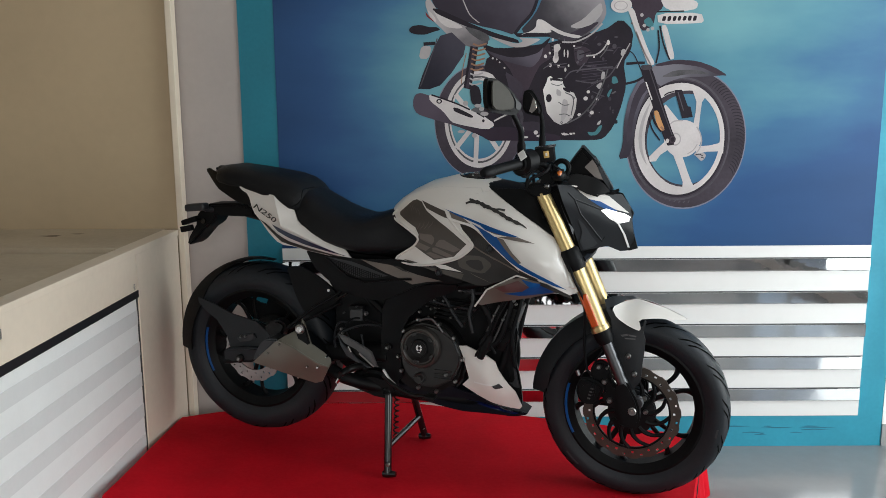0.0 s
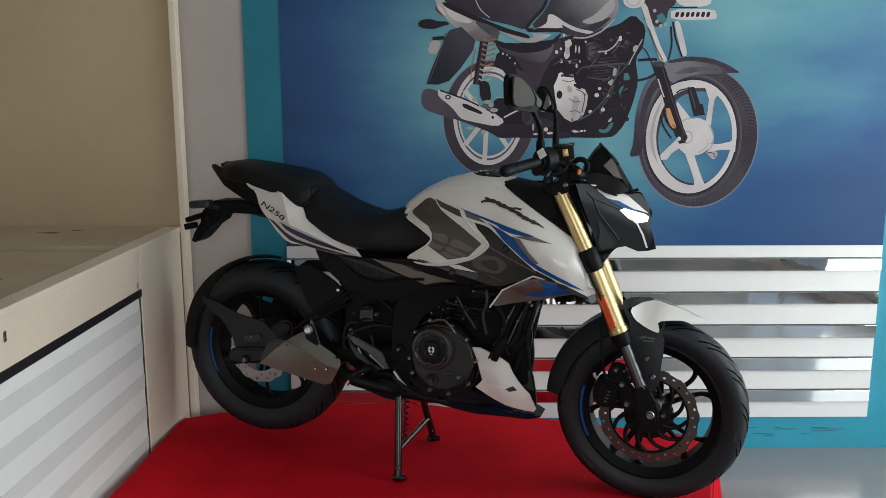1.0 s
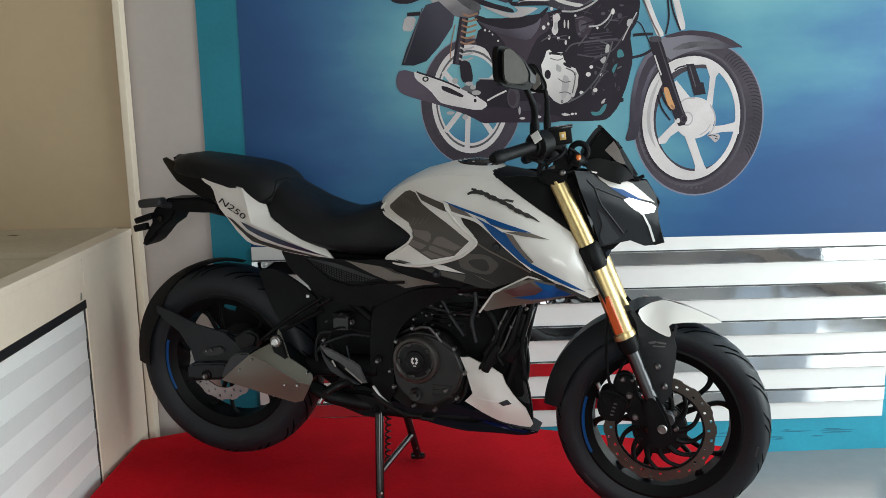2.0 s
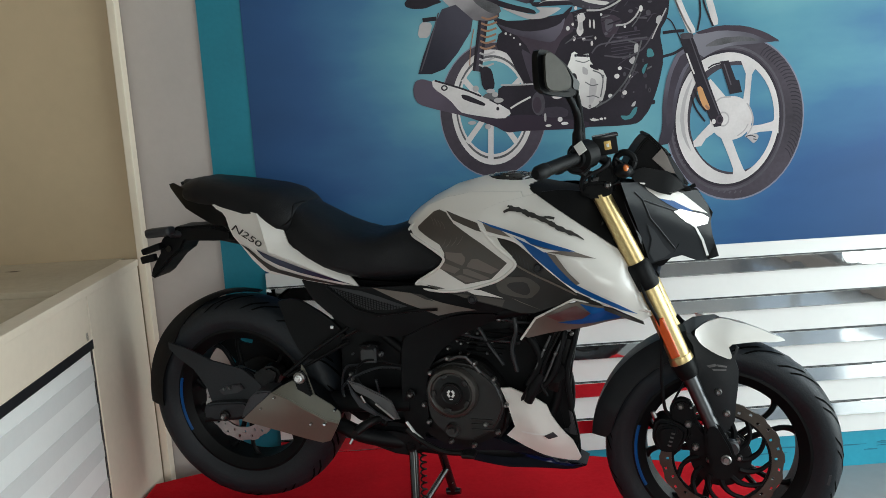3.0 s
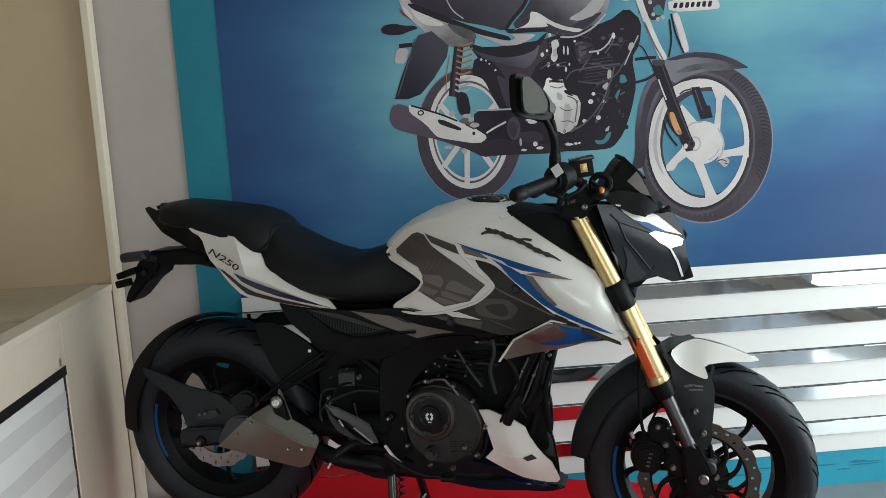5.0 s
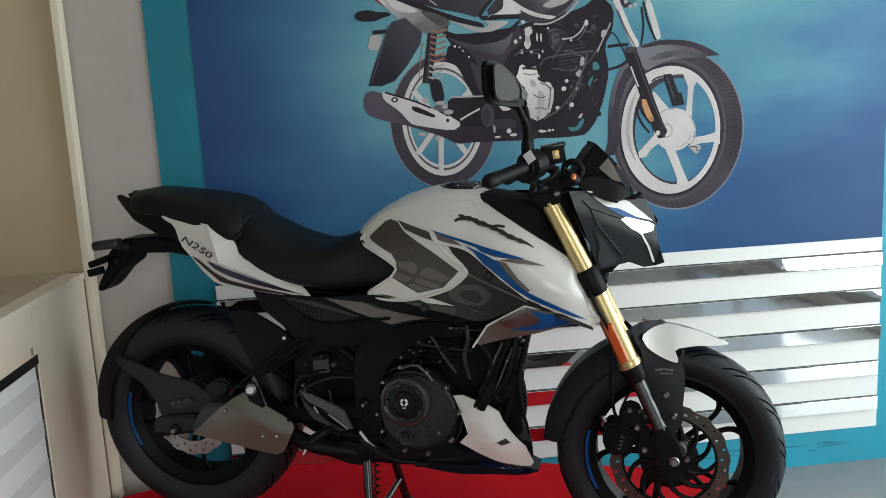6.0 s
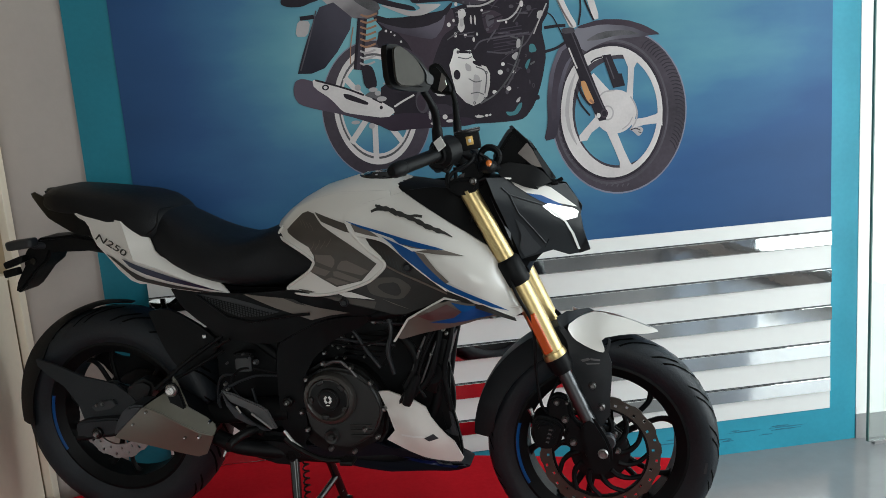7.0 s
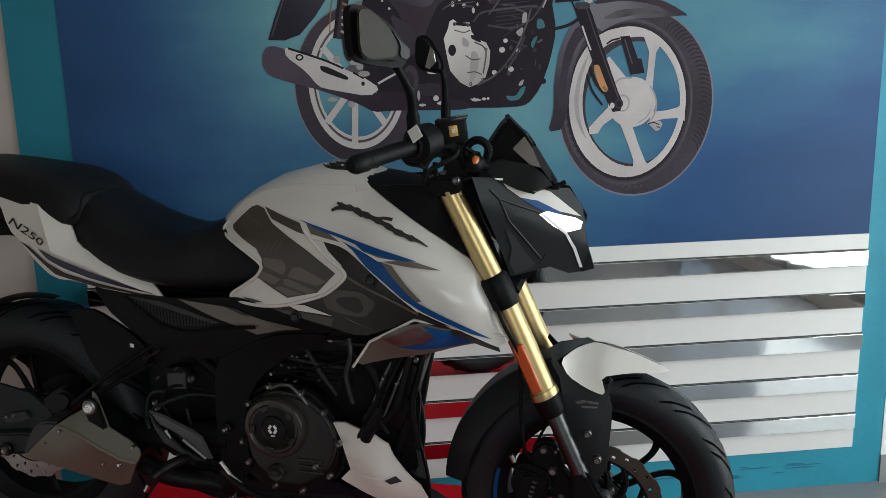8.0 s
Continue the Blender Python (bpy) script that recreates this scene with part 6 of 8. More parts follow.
# brushed script on the shroud, as a run of plain strokes
for pts, w0, w1, wob in (([(0.170, 1.134), (0.198, 1.128), (0.225, 1.118), (0.262, 1.104), (0.297, 1.086), (0.330, 1.071)], 0.010, 0.009, 0.28), ([(0.157, 1.124), (0.170, 1.129), (0.190, 1.129)], 0.006, 0.008, 0.0),
                         ([(0.166, 1.138), (0.180, 1.134), (0.197, 1.131)], 0.005, 0.004, 0.0), ([(0.245, 1.108), (0.265, 1.111), (0.284, 1.108)], 0.005, 0.006, 0.0), ([(0.326, 1.073), (0.340, 1.067), (0.356, 1.057)], 0.008, 0.002, 0.0),
                         ([(0.205, 1.128), (0.214, 1.118), (0.222, 1.113)], 0.006, 0.004, 0.0), ([(0.282, 1.098), (0.289, 1.087), (0.296, 1.080)], 0.006, 0.003, 0.0)):
    flank_art("script_stroke", ribbon(pts, w0, w1, wob), -0.0060 - 0.0002 * len(pts), "letter", shroud)

# wing panel below
wing_bm = panel3([(0.192, 0.800, -0.160), (0.232, 0.858, -0.164), (0.330, 0.910, -0.170), (0.420, 0.893, -0.166), (0.515, 0.878, -0.142), (0.500, 0.866, -0.130), (0.400, 0.848, -0.140), (0.290, 0.824, -0.150)], [(0.30, 0.87, -0.182), (0.38, 0.87, -0.178)], 0.006, 0.02, 1)
wing_skin = skin_of(wing_bm)
wing_l = flipped(wing_bm)
wing = bp("wing_panel", wing_bm, "taupe", None, "taupe lower wing panel with a blue flash")
bp("wing_panel", wing_l, "taupe", None, "taupe lower wing panel with a blue flash")
graphic("blue_flash", [(0.345, 0.903), (0.416, 0.889), (0.495, 0.874), (0.430, 0.858), (0.340, 0.848), (0.290, 0.852), (0.350, 0.864), (0.372, 0.880)], "blue", wing, wing_skin, 0.002, 0, 0.01)
graphic("red_tint", [(0.262, 0.868), (0.336, 0.898), (0.372, 0.880), (0.350, 0.864), (0.290, 0.858)], "maroon", wing, wing_skin, 0.0036, 0, 0.01)
bp("wing_edge", tube([(x_, y_ - 0.004, z_) for x_, z_, y_ in ((0.194, 0.802, -0.160), (0.234, 0.860, -0.164), (0.330, 0.912, -0.170), (0.420, 0.896, -0.166), (0.512, 0.880, -0.143))], 0.003, 8), "pearl", wing, "thin white edge")

# black cover between tank and fork
bp("tank_front_cover", loft([(0.205, 1.12, 1.190, 0.085, 1.16), (0.25, 1.02, 1.183, 0.112, 1.12), (0.31, 0.97, 1.172, 0.112, 1.08), (0.37, 0.94, 1.165, 0.104, 1.05), (0.415, 0.93, 1.10, 0.092, 1.0), (0.455, 0.93, 1.01, 0.078, 0.97)], 28, 2.6), "plastic", None, "matte black ignition cover ahead of the tank")
for sy in (-1, 1):
    inner = panel3([(0.232, 1.166, -0.110), (0.295, 1.172, -0.098), (0.36, 1.166, -0.095), (0.40, 1.10, -0.092), (0.445, 1.00, -0.098), (0.44, 1.02, -0.115), (0.38, 1.062, -0.126), (0.30, 1.115, -0.124)], (), 0.004, 0.03)
    bp("cover_cheek", inner if sy < 0 else flipped(inner), "plastic", None, "matte black cheek of the ignition cover")

# seats -------------------------------------------------------------------------
seat_s = [(-0.470, 1.00, 1.125, 0.108, 1.05), (-0.440, 0.98, 1.137, 0.120, 1.04), (-0.400, 0.965, 1.115, 0.130, 1.02), (-0.350, 0.95, 1.088, 0.138, 1.0), (-0.300, 0.94, 1.068, 0.143, 0.99), (-0.250, 0.93, 1.055, 0.145, 0.985),
          (-0.210, 0.925, 1.058, 0.142, 0.985), (-0.170, 0.925, 1.070, 0.135, 0.985), (-0.130, 0.925, 1.085, 0.124, 0.985), (-0.090, 0.93, 1.088, 0.117, 0.985), (-0.040, 0.94, 1.05, 0.118, 0.985), (-0.010, 0.96, 1.02, 0.118, 0.985)]
seat = bp("seat", loft(seat_s, 48, 2.9), "vinyl", None, "black textured vinyl rider seat")
pil_s = [(-0.834, 1.160, 1.176, 0.030, 1.168), (-0.820, 1.150, 1.194, 0.055, 1.172), (-0.790, 1.140, 1.209, 0.082, 1.170), (-0.745, 1.130, 1.2145, 0.100, 1.166), (-0.670, 1.115, 1.207, 0.114, 1.152), (-0.590, 1.09, 1.197, 0.123, 1.13), (-0.525, 1.07, 1.188, 0.128, 1.11),
         (-0.485, 1.055, 1.176, 0.128, 1.095), (-0.460, 1.055, 1.160, 0.122, 1.09), (-0.446, 1.06, 1.146, 0.112, 1.09), (-0.436, 1.075, 1.130, 0.085, 1.10)]
pil = bp("pillion_seat", loft(pil_s, 48, 2.7), "vinyl", None, "black textured vinyl pillion seat")
bp("seat_piping", tube(spline([(-0.469, -0.127, 1.082), (-0.445, -0.129, 1.096), (-0.433, -0.127, 1.111), (-0.432, -0.120, 1.130), (-0.433, -0.108, 1.142), (-0.429, -0.085, 1.145), (-0.421, -0.055, 1.145)], 5), 0.0022, 6), "plastic", pil, "seam between the seats")

# tail ---------------------------------------------------------------------------
tail_bm = panel3([(-0.683, 1.143, -0.112), (-0.663, 1.147, -0.113), (-0.586, 1.131, -0.122), (-0.538, 1.120, -0.128), (-0.519, 1.071, -0.140), (-0.503, 1.021, -0.147), (-0.465, 1.006, -0.148), (-0.386, 0.974, -0.145), (-0.311, 0.943, -0.136), (-0.253, 0.919, -0.122), (-0.270, 0.917, -0.121), (-0.334, 0.925, -0.124), (-0.399, 0.934, -0.124), (-0.476, 0.948, -0.120), (-0.511, 0.949, -0.118), (-0.537, 0.959, -0.116), (-0.569, 0.989, -0.116), (-0.598, 1.028, -0.118), (-0.622, 1.055, -0.118), (-0.633, 1.080, -0.118), (-0.641, 1.107, -0.116), (-0.652, 1.122, -0.114), (-0.672, 1.132, -0.112)],
                 [(-0.573, 1.061, -0.127), (-0.541, 1.014, -0.130), (-0.475, 0.976, -0.133), (-0.378, 0.948, -0.132)], 0.005, 0.016, 0)
tail_skin = skin_of(tail_bm)
tail_l = flipped(tail_bm)
tail = bp("tail_panel", tail_bm, "pearl", None, "pearl white tail panel with dark model lettering")
bp("tail_panel", tail_l, "pearl", None, "pearl white tail panel with dark model lettering")
blade = panel3([(-0.538, 1.121, -0.127), (-0.504, 1.102, -0.122), (-0.484, 1.087, -0.119), (-0.472, 1.080, -0.115), (-0.463, 1.060, -0.119), (-0.454, 1.037, -0.121), (-0.440, 1.024, -0.122), (-0.378, 0.996, -0.124), (-0.315, 0.968, -0.121), (-0.290, 0.957, -0.116), (-0.269, 0.936, -0.117), (-0.252, 0.917, -0.122), (-0.310, 0.942, -0.137), (-0.386, 0.973, -0.146), (-0.465, 1.004, -0.149), (-0.502, 1.019, -0.148), (-0.518, 1.069, -0.141)], (), 0.005, 0.016, 0)
bp("tail_blade", flipped(blade), "pearl", tail)
bp("tail_blade", blade, "pearl", tail, "lighter bevelled upper edge of the tail panel")
graphic("tail_stripe", [(-0.599, 1.034), (-0.574, 1.023), (-0.529, 0.990), (-0.484, 0.966), (-0.398, 0.946), (-0.308, 0.928), (-0.262, 0.920), (-0.333, 0.927), (-0.415, 0.938), (-0.481, 0.952), (-0.515, 0.961), (-0.554, 0.994)], "letter", tail, tail_skin, 0.002, 0, 0.012, "dark pinstripe")
graphic("tail_stripe", [(-0.546, 1.022), (-0.510, 1.011), (-0.472, 0.997), (-0.391, 0.969), (-0.311, 0.942), (-0.264, 0.927), (-0.352, 0.944), (-0.425, 0.961), (-0.477, 0.978), (-0.523, 1.000)], "navy", tail, tail_skin, 0.003, 0, 0.012, "dark blue pinstripe")


def lettering(text, size, m, material, parent, skins, label=""):
    cu = bpy.data.curves.new("lettering", "FONT")
    cu.body, cu.size, cu.shear, cu.offset = text, size, 0.3, 0.0003
    tmp = bpy.data.objects.new("lettering", cu)
    scene.collection.objects.link(tmp)
    me = tmp.to_mesh()
    bm = bmesh.new()
    bm.from_mesh(me)
    tmp.to_mesh_clear()
    bpy.data.objects.remove(tmp)
    bm.transform(m)
    for v in bm.verts:
        hits = [h[0].y for h in (t_.ray_cast(Vector((v.co.x, -1, v.co.z)), Vector((0, 1, 0))) for t_ in skins) if h[0] is not None]
        v.co.y = (min(hits) if hits else -0.14) - 0.0022
    return bp("lettering", bm, material, parent, label, smooth=False)


lettering("N250", 0.029, Matrix.Translation((-0.627, 0, 1.076)) @ pose(0, 0, 0, 90, 0, 0) @ pose(0, 0, 0, 0, 0, -27) @ Matrix(((1.62, -0.1, 0, 0), (0, 0.95, 0, 0), (0, 0, 1, 0), (0, 0, 0, 1))), "letter", tail, tail_skin, "dark model lettering")
bp("tail_cover", loft([(-0.828, 1.190, 1.205, 0.02, 1.198), (-0.80, 1.160, 1.200, 0.055, 1.185), (-0.74, 1.11, 1.180, 0.085, 1.15), (-0.68, 1.075, 1.155, 0.100, 1.11), (-0.60, 1.0, 1.14, 0.098, 1.07), (-0.48, 0.96, 1.09, 0.10, 1.02), (-0.36, 0.94, 1.04, 0.105, 0.99)], 24, 2.6), "plastic", None, "black tail cover")
for sy in (-1, 1):
    lip = panel3([(-0.871, 1.193, -0.030), (-0.844, 1.199, -0.050), (-0.800, 1.189, -0.075), (-0.739, 1.168, -0.095), (-0.687, 1.146, -0.108), (-0.676, 1.132, -0.111), (-0.652, 1.119, -0.112), (-0.640, 1.097, -0.112), (-0.650, 1.081, -0.105), (-0.691, 1.084, -0.100), (-0.723, 1.095, -0.090), (-0.803, 1.126, -0.060), (-0.868, 1.183, -0.030)], (), 0.004, 0.03, 0)
    bp("tail_cheek", lip if sy < 0 else flipped(lip), "plastic", None, "black cheek of the tail")
bp("tail_lamp", box(-0.830, -0.806, -0.035, 0.035, 1.176, 1.190, 0.004), "redsw", None, "dark red tail lamp")
# plate holder
holder = bp("plate_holder", join(tube([(-0.62, 0, 1.035), (-0.74, 0, 1.048), (-0.86, 0, 1.046)], [0.030, 0.022, 0.017], 12, squash=1.6),
                                 prism([(-0.892, 1.047), (-0.856, 1.069), (-0.824, 1.070), (-0.744, 1.076), (-0.673, 1.060), (-0.672, 1.030), (-0.731, 1.027), (-0.827, 1.027), (-0.845, 0.997), (-0.880, 0.975), (-0.903, 0.951), (-0.929, 0.925), (-0.950, 0.912), (-0.961, 0.918), (-0.952, 0.942), (-0.936, 0.966), (-0.920, 0.988), (-0.919, 1.014), (-0.908, 1.031)], -0.045, 0.045, 0.007, 0)), "plastic", None, "black number plate holder with indicators")
for sy in (-1, 1):
    dz = 0.0 if sy < 0 else -0.028
    ix, iz = [(-0.884, 1.059)][0]
    ind = turned(box(-0.042, 0.042, -0.020, 0.020, -0.013, 0.014, 0.011, 3), pose(ix, sy * 0.08, iz + dz, 0, -6, 0))
    bp("indicator", join(ind, tube([(-0.84, sy * 0.03, 1.046), (-0.86, sy * 0.06, 1.050 + dz), (ix + 0.02, sy * 0.075, iz + dz)], [0.012, 0.010, 0.009], 10)), "cheek", holder, "dark indicator lamp on a short stalk")
    ix, iz = [(-0.930, 1.006)][0]
    bp("reflector_pod", turned(box(-0.034, 0.034, -0.014, 0.014, -0.010, 0.010, 0.006, 2), pose(ix, sy * 0.058, iz + dz, 0, -18, 0)), "plastic", holder)
    ix, iz = [(-0.949, 0.975)][0]
    bp("reflector_pod", turned(box(-0.024, 0.024, -0.010, 0.010, -0.011, 0.011, 0.004, 2), pose(ix, sy * 0.055, iz + dz * 0.5, 0, -12, 0)), "plastic", holder)
hx, hz = [(-0.882, 1.005)][0]
bp("holder_bolt", rod((hx, -0.052, hz), (hx, 0.052, hz), 0.010, 12), "gloss", holder)
# rear hugger
def tapering_guard(c, R, a0, a1, w, drop, n=34):
    """A tyre hugger that is wide behind the wheel and narrows to a tongue over its crown."""
    bm = bmesh.new()
    rows = []
    for k in range(n + 1):
        t = k / n
        a = radians(a0 + (a1 - a0) * t)
        wide = 0.12 + 0.88 * min(1, t / 0.62) ** 1.2
        row = []
        for u in (-1.0, -0.95, -0.8, -0.5, 0, 0.5, 0.8, 0.95, 1.0):
            r = R - drop * wide ** 2 * max(0, abs(u) - 0.45) ** 1.4 / 0.55 ** 1.4
            row.append(bm.verts.new((c[0] + r * math.cos(a), c[1] + u * w * wide, c[2] + r * math.sin(a))))
        rows.append(row)
    for a, b in zip(rows, rows[1:]):
        for i in range(len(a) - 1):
            bm.faces.new((a[i], a[i + 1], b[i + 1], b[i]))
    bmesh.ops.recalc_face_normals(bm, faces=bm.faces[:])
    thicken(bm, 0.004)
    return bm


bp("rear_hugger", tapering_guard((RX, 0, RZ), RR + 0.018, 80, 184, 0.088, 0.075), "plastic", None, "matte black rear tyre hugger")
hug_arm = panel3([(-0.891, 0.730, -0.090), (-0.827, 0.712, -0.092), (-0.745, 0.679, -0.095), (-0.644, 0.661, -0.100), (-0.594, 0.628, -0.106), (-0.571, 0.602, -0.109), (-0.593, 0.570, -0.110), (-0.750, 0.558, -0.108), (-0.767, 0.597, -0.100), (-0.809, 0.652, -0.096), (-0.858, 0.683, -0.093), (-0.889, 0.709, -0.090)], (), 0.008, 0.03, 0)
bp("hugger_bracket", flipped(hug_arm), "plastic")
hug = bp("hugger_bracket", hug_arm, "guard", None, "black hugger bracket")
bp("bracket_recess", prism([(-0.720, 0.597), (-0.696, 0.611), (-0.650, 0.620), (-0.639, 0.605), (-0.662, 0.592), (-0.708, 0.584)], -0.1125, -0.100, 0.002), "slot", hug)
for x_, z_ in [(-0.701, 0.604), (-0.682, 0.607)]:
    bolt(x_, -0.112, z_, 0.005, "dull", hug)
bp("inner_fender", panel3([(-0.525, 0.862, -0.082), (-0.493, 0.869, -0.082), (-0.455, 0.869, -0.083), (-0.379, 0.827, -0.085), (-0.340, 0.797, -0.086), (-0.315, 0.765, -0.088), (-0.391, 0.702, -0.090), (-0.438, 0.697, -0.090), (-0.462, 0.722, -0.089), (-0.486, 0.763, -0.087), (-0.501, 0.800, -0.085), (-0.513, 0.838, -0.083)], (), 0.01, 0.03), "plastic", None, "matte black inner fender")

# frame and side covers -------------------------------------------------------------
cov = panel3([(-0.430, 0.945, -0.116), (-0.32, 0.928, -0.126), (-0.237, 0.920, -0.130), (-0.07, 0.930, -0.130), (0.00, 0.915, -0.146), (0.105, 0.890, -0.150), (0.18, 0.895, -0.150), (0.13, 0.862, -0.142), (0.054, 0.862, -0.138), (-0.007, 0.848, -0.134), (-0.075, 0.815, -0.130), (-0.136, 0.785, -0.126), (-0.215, 0.785, -0.120), (-0.28, 0.795, -0.116), (-0.346, 0.836, -0.114), (-0.402, 0.884, -0.114)], [(-0.15, 0.86, -0.138)], 0.006, 0.025)
cov_skin = skin_of(cov)
cov_l = flipped(cov)
sc = bp("side_cover", cov, "plastic", None, "matte black side cover with grey flash")
bp("side_cover", cov_l, "plastic", None, "matte black side cover with grey flash")
graphic("grey_flash", [(-0.212, 0.921), (-0.106, 0.909), (-0.015, 0.886), (0.078, 0.870), (0.024, 0.863), (-0.029, 0.850), (-0.123, 0.883)], "taupe", sc, cov_skin, 0.002, 0)
graphic("grey_flash", [(-0.103, 0.909), (-0.072, 0.905), (-0.037, 0.889), (-0.063, 0.893)], "graphite", sc, cov_skin, 0.0032, 0)
graphic("grille_recess", [(-0.350, 0.922), (-0.247, 0.911), (-0.187, 0.896), (-0.113, 0.873), (-0.157, 0.863), (-0.228, 0.859), (-0.269, 0.873), (-0.316, 0.901)], "slot", sc, cov_skin, 0.0018, 0, 0.02)
TOP_L, TOP_R, LOW_L, LOW_R = [(-0.337, 0.919), (-0.125, 0.873), (-0.292, 0.885), (-0.205, 0.860)]
for k in range(26):
    u = (k + 0.5) / 26
    x_ = TOP_L[0] + (TOP_R[0] - TOP_L[0]) * u
    zt = TOP_L[1] + (TOP_R[1] - TOP_L[1]) * u - 0.002
    zb = max(LOW_R[1], zt - 0.006 - 0.030 * min(1, u / 0.35) * min(1, (1 - u) / 0.45)) if u > 0.4 else zt - 0.006 - 0.030 * min(1, u / 0.35)
    graphic("grille_rib", [(x_, zt), (x_ + 0.0028, zt), (x_ + 0.0028, zb), (x_, zb)], "plastic", sc, cov_skin, 0.0028, 0, 0.03)
for k in range(5):
    v = (k + 0.5) / 5
    a_ = (TOP_L[0] + (LOW_L[0] - TOP_L[0]) * v + 0.006, TOP_L[1] + (LOW_L[1] - TOP_L[1]) * v)
    b_ = (TOP_R[0] + (LOW_R[0] - TOP_R[0]) * v - 0.006, TOP_R[1] + (LOW_R[1] - TOP_R[1]) * v)
    graphic("grille_bar", [a_, b_, (b_[0], b_[1] - 0.0018), (a_[0], a_[1] - 0.0018)], "plastic", sc, cov_skin, 0.0030, 0, 0.03)
bp("cover_lip", tube([(-0.345, -0.128, 0.918), (-0.265, -0.126, 0.858), (-0.20, -0.132, 0.846), (-0.10, -0.140, 0.862), (-0.03, -0.142, 0.868)], 0.004, 8), "plastic", sc)
fr = panel3([(-0.140, 0.778, -0.125), (-0.075, 0.815, -0.130), (-0.008, 0.846, -0.134), (0.060, 0.858, -0.138), (0.131, 0.860, -0.138), (0.115, 0.836, -0.130), (0.03, 0.80, -0.122), (-0.040, 0.745, -0.120), (-0.072, 0.690, -0.120), (-0.078, 0.60, -0.120), (-0.072, 0.512, -0.120), (-0.142, 0.512, -0.122), (-0.148, 0.64, -0.125)], (), 0.010, 0.03)
frl = flipped(fr)
fp = bp("frame_plate", fr, "plastic", None, "satin black frame plate")
bp("frame_plate", frl, "plastic", None, "satin black frame plate")
bolt(-0.118, -0.136, 0.629, 0.013, "iron", fp)
bolt(-0.118, -0.141, 0.629, 0.007, "dull", fp)
bp("frame", join(*[tube(spline([(0.43, s * 0.03, 1.02), (0.33, s * 0.10, 0.92), (0.16, s * 0.105, 0.86), (-0.05, s * 0.10, 0.84), (-0.13, s * 0.10, 0.76), (-0.13, s * 0.10, 0.52)], 6), 0.019, 12) for s in (-1, 1)],
                 *[tube([(-0.09, s * 0.09, 0.85), (-0.35, s * 0.085, 0.93), (-0.64, s * 0.07, 1.06)], 0.014, 10) for s in (-1, 1)],
                 *[tube([(-0.13, s * 0.09, 0.72), (-0.40, s * 0.08, 0.93)], 0.012, 10) for s in (-1, 1)],
                 *[tube(spline([(0.375, s * 0.04, 0.98), (0.302, s * 0.055, 0.78), (0.262, s * 0.055, 0.60), (0.20, s * 0.07, 0.48)], 6), 0.016, 12) for s in (-1, 1)]), "plastic", None, "black steel tube frame")
core_ = prism([(-0.34, 0.93), (-0.10, 0.92), (0.12, 0.90), (0.22, 0.90), (0.16, 0.80), (-0.02, 0.78), (-0.16, 0.70), (-0.30, 0.74), (-0.36, 0.82)], -0.085, 0.085, 0.01)
bp("airbox", core_, "plastic", None, "black airbox")
bp("battery_box", prism([(-0.350, 0.815), (-0.30, 0.86), (-0.10, 0.84), (-0.08, 0.50), (-0.20, 0.495), (-0.33, 0.515), (-0.352, 0.60), (-0.345, 0.74)], -0.07, 0.075, 0.012, 1), "plastic", None, "matte black inner fender and battery box")
bp("chain_case", prism([(-0.80, 0.60), (-0.735, 0.640), (-0.70, 0.72), (-0.55, 0.765), (-0.40, 0.76), (-0.30, 0.70), (-0.30, 0.53), (-0.45, 0.515), (-0.70, 0.505), (-0.78, 0.54)], 0.085, 0.11, 0.008, 1), "plastic", None, "matte black chain case")
# swingarm, shock, chain
for s in (-1, 1):
    bp("swingarm", tube(spline([(-0.13, s * 0.10, 0.60), (-0.35, s * 0.108, 0.585), (-0.56, s * 0.112, 0.553), (-0.74, s * 0.112, 0.530), (-0.768, s * 0.112, 0.526)], 5), [0.034] * 5 + [0.03] * 5 + [0.028] * 5 + [0.03] * 5 + [0.022], 14, squash=0.62), "plastic", None, "black swingarm")
bp("axle_block", prism([(-0.760, 0.558), (-0.723, 0.567), (-0.635, 0.576), (-0.618, 0.570), (-0.622, 0.528), (-0.762, 0.509)], -0.136, -0.104, 0.005, 1), "guard", None, "cast axle block")
bolt(-0.690, -0.142, 0.533, 0.016, "iron", None, "axle_nut")
bolt(-0.690, -0.147, 0.533, 0.009, "dull", None, "axle_nut")
bolt(-0.765, -0.12, 0.520, 0.006, "chrome", None, "adjuster")
p0_, p1_ = Vector((-0.325, 0.0, 0.60)), Vector((-0.28, 0.0, 0.84))
coil = [p0_.lerp(p1_, k / 120) + Vector((0.036 * math.cos(k * 0.42), 0.036 * math.sin(k * 0.42), 0)) for k in range(121)]
sh = bp("rear_shock", rod(p0_, p1_, 0.020, 14), "plastic", None, "black single rear shock")
bp("spring", tube(coil, 0.006, 8), "gloss", sh)
bp("chain_guard", prism([(-0.48, 0.665), (-0.34, 0.80), (-0.30, 0.80), (-0.30, 0.78), (-0.455, 0.655)], 0.07, 0.10, 0.004), "plastic")
strut = bp("exhaust_hanger", join(tube([(-0.300, -0.105, 0.800), (-0.400, -0.14, 0.735), (-0.478, -0.165, 0.672)], 0.0055, 10), tube([(-0.30, -0.105, 0.76), (-0.47, -0.16, 0.67)], 0.005, 8)), "plastic", None, "black pillion peg hanger")
bp("hanger_clip", box(-0.346, -0.335, -0.124, -0.116, 0.799, 0.809, 0.002), "chrome", strut, "bright steel clip")
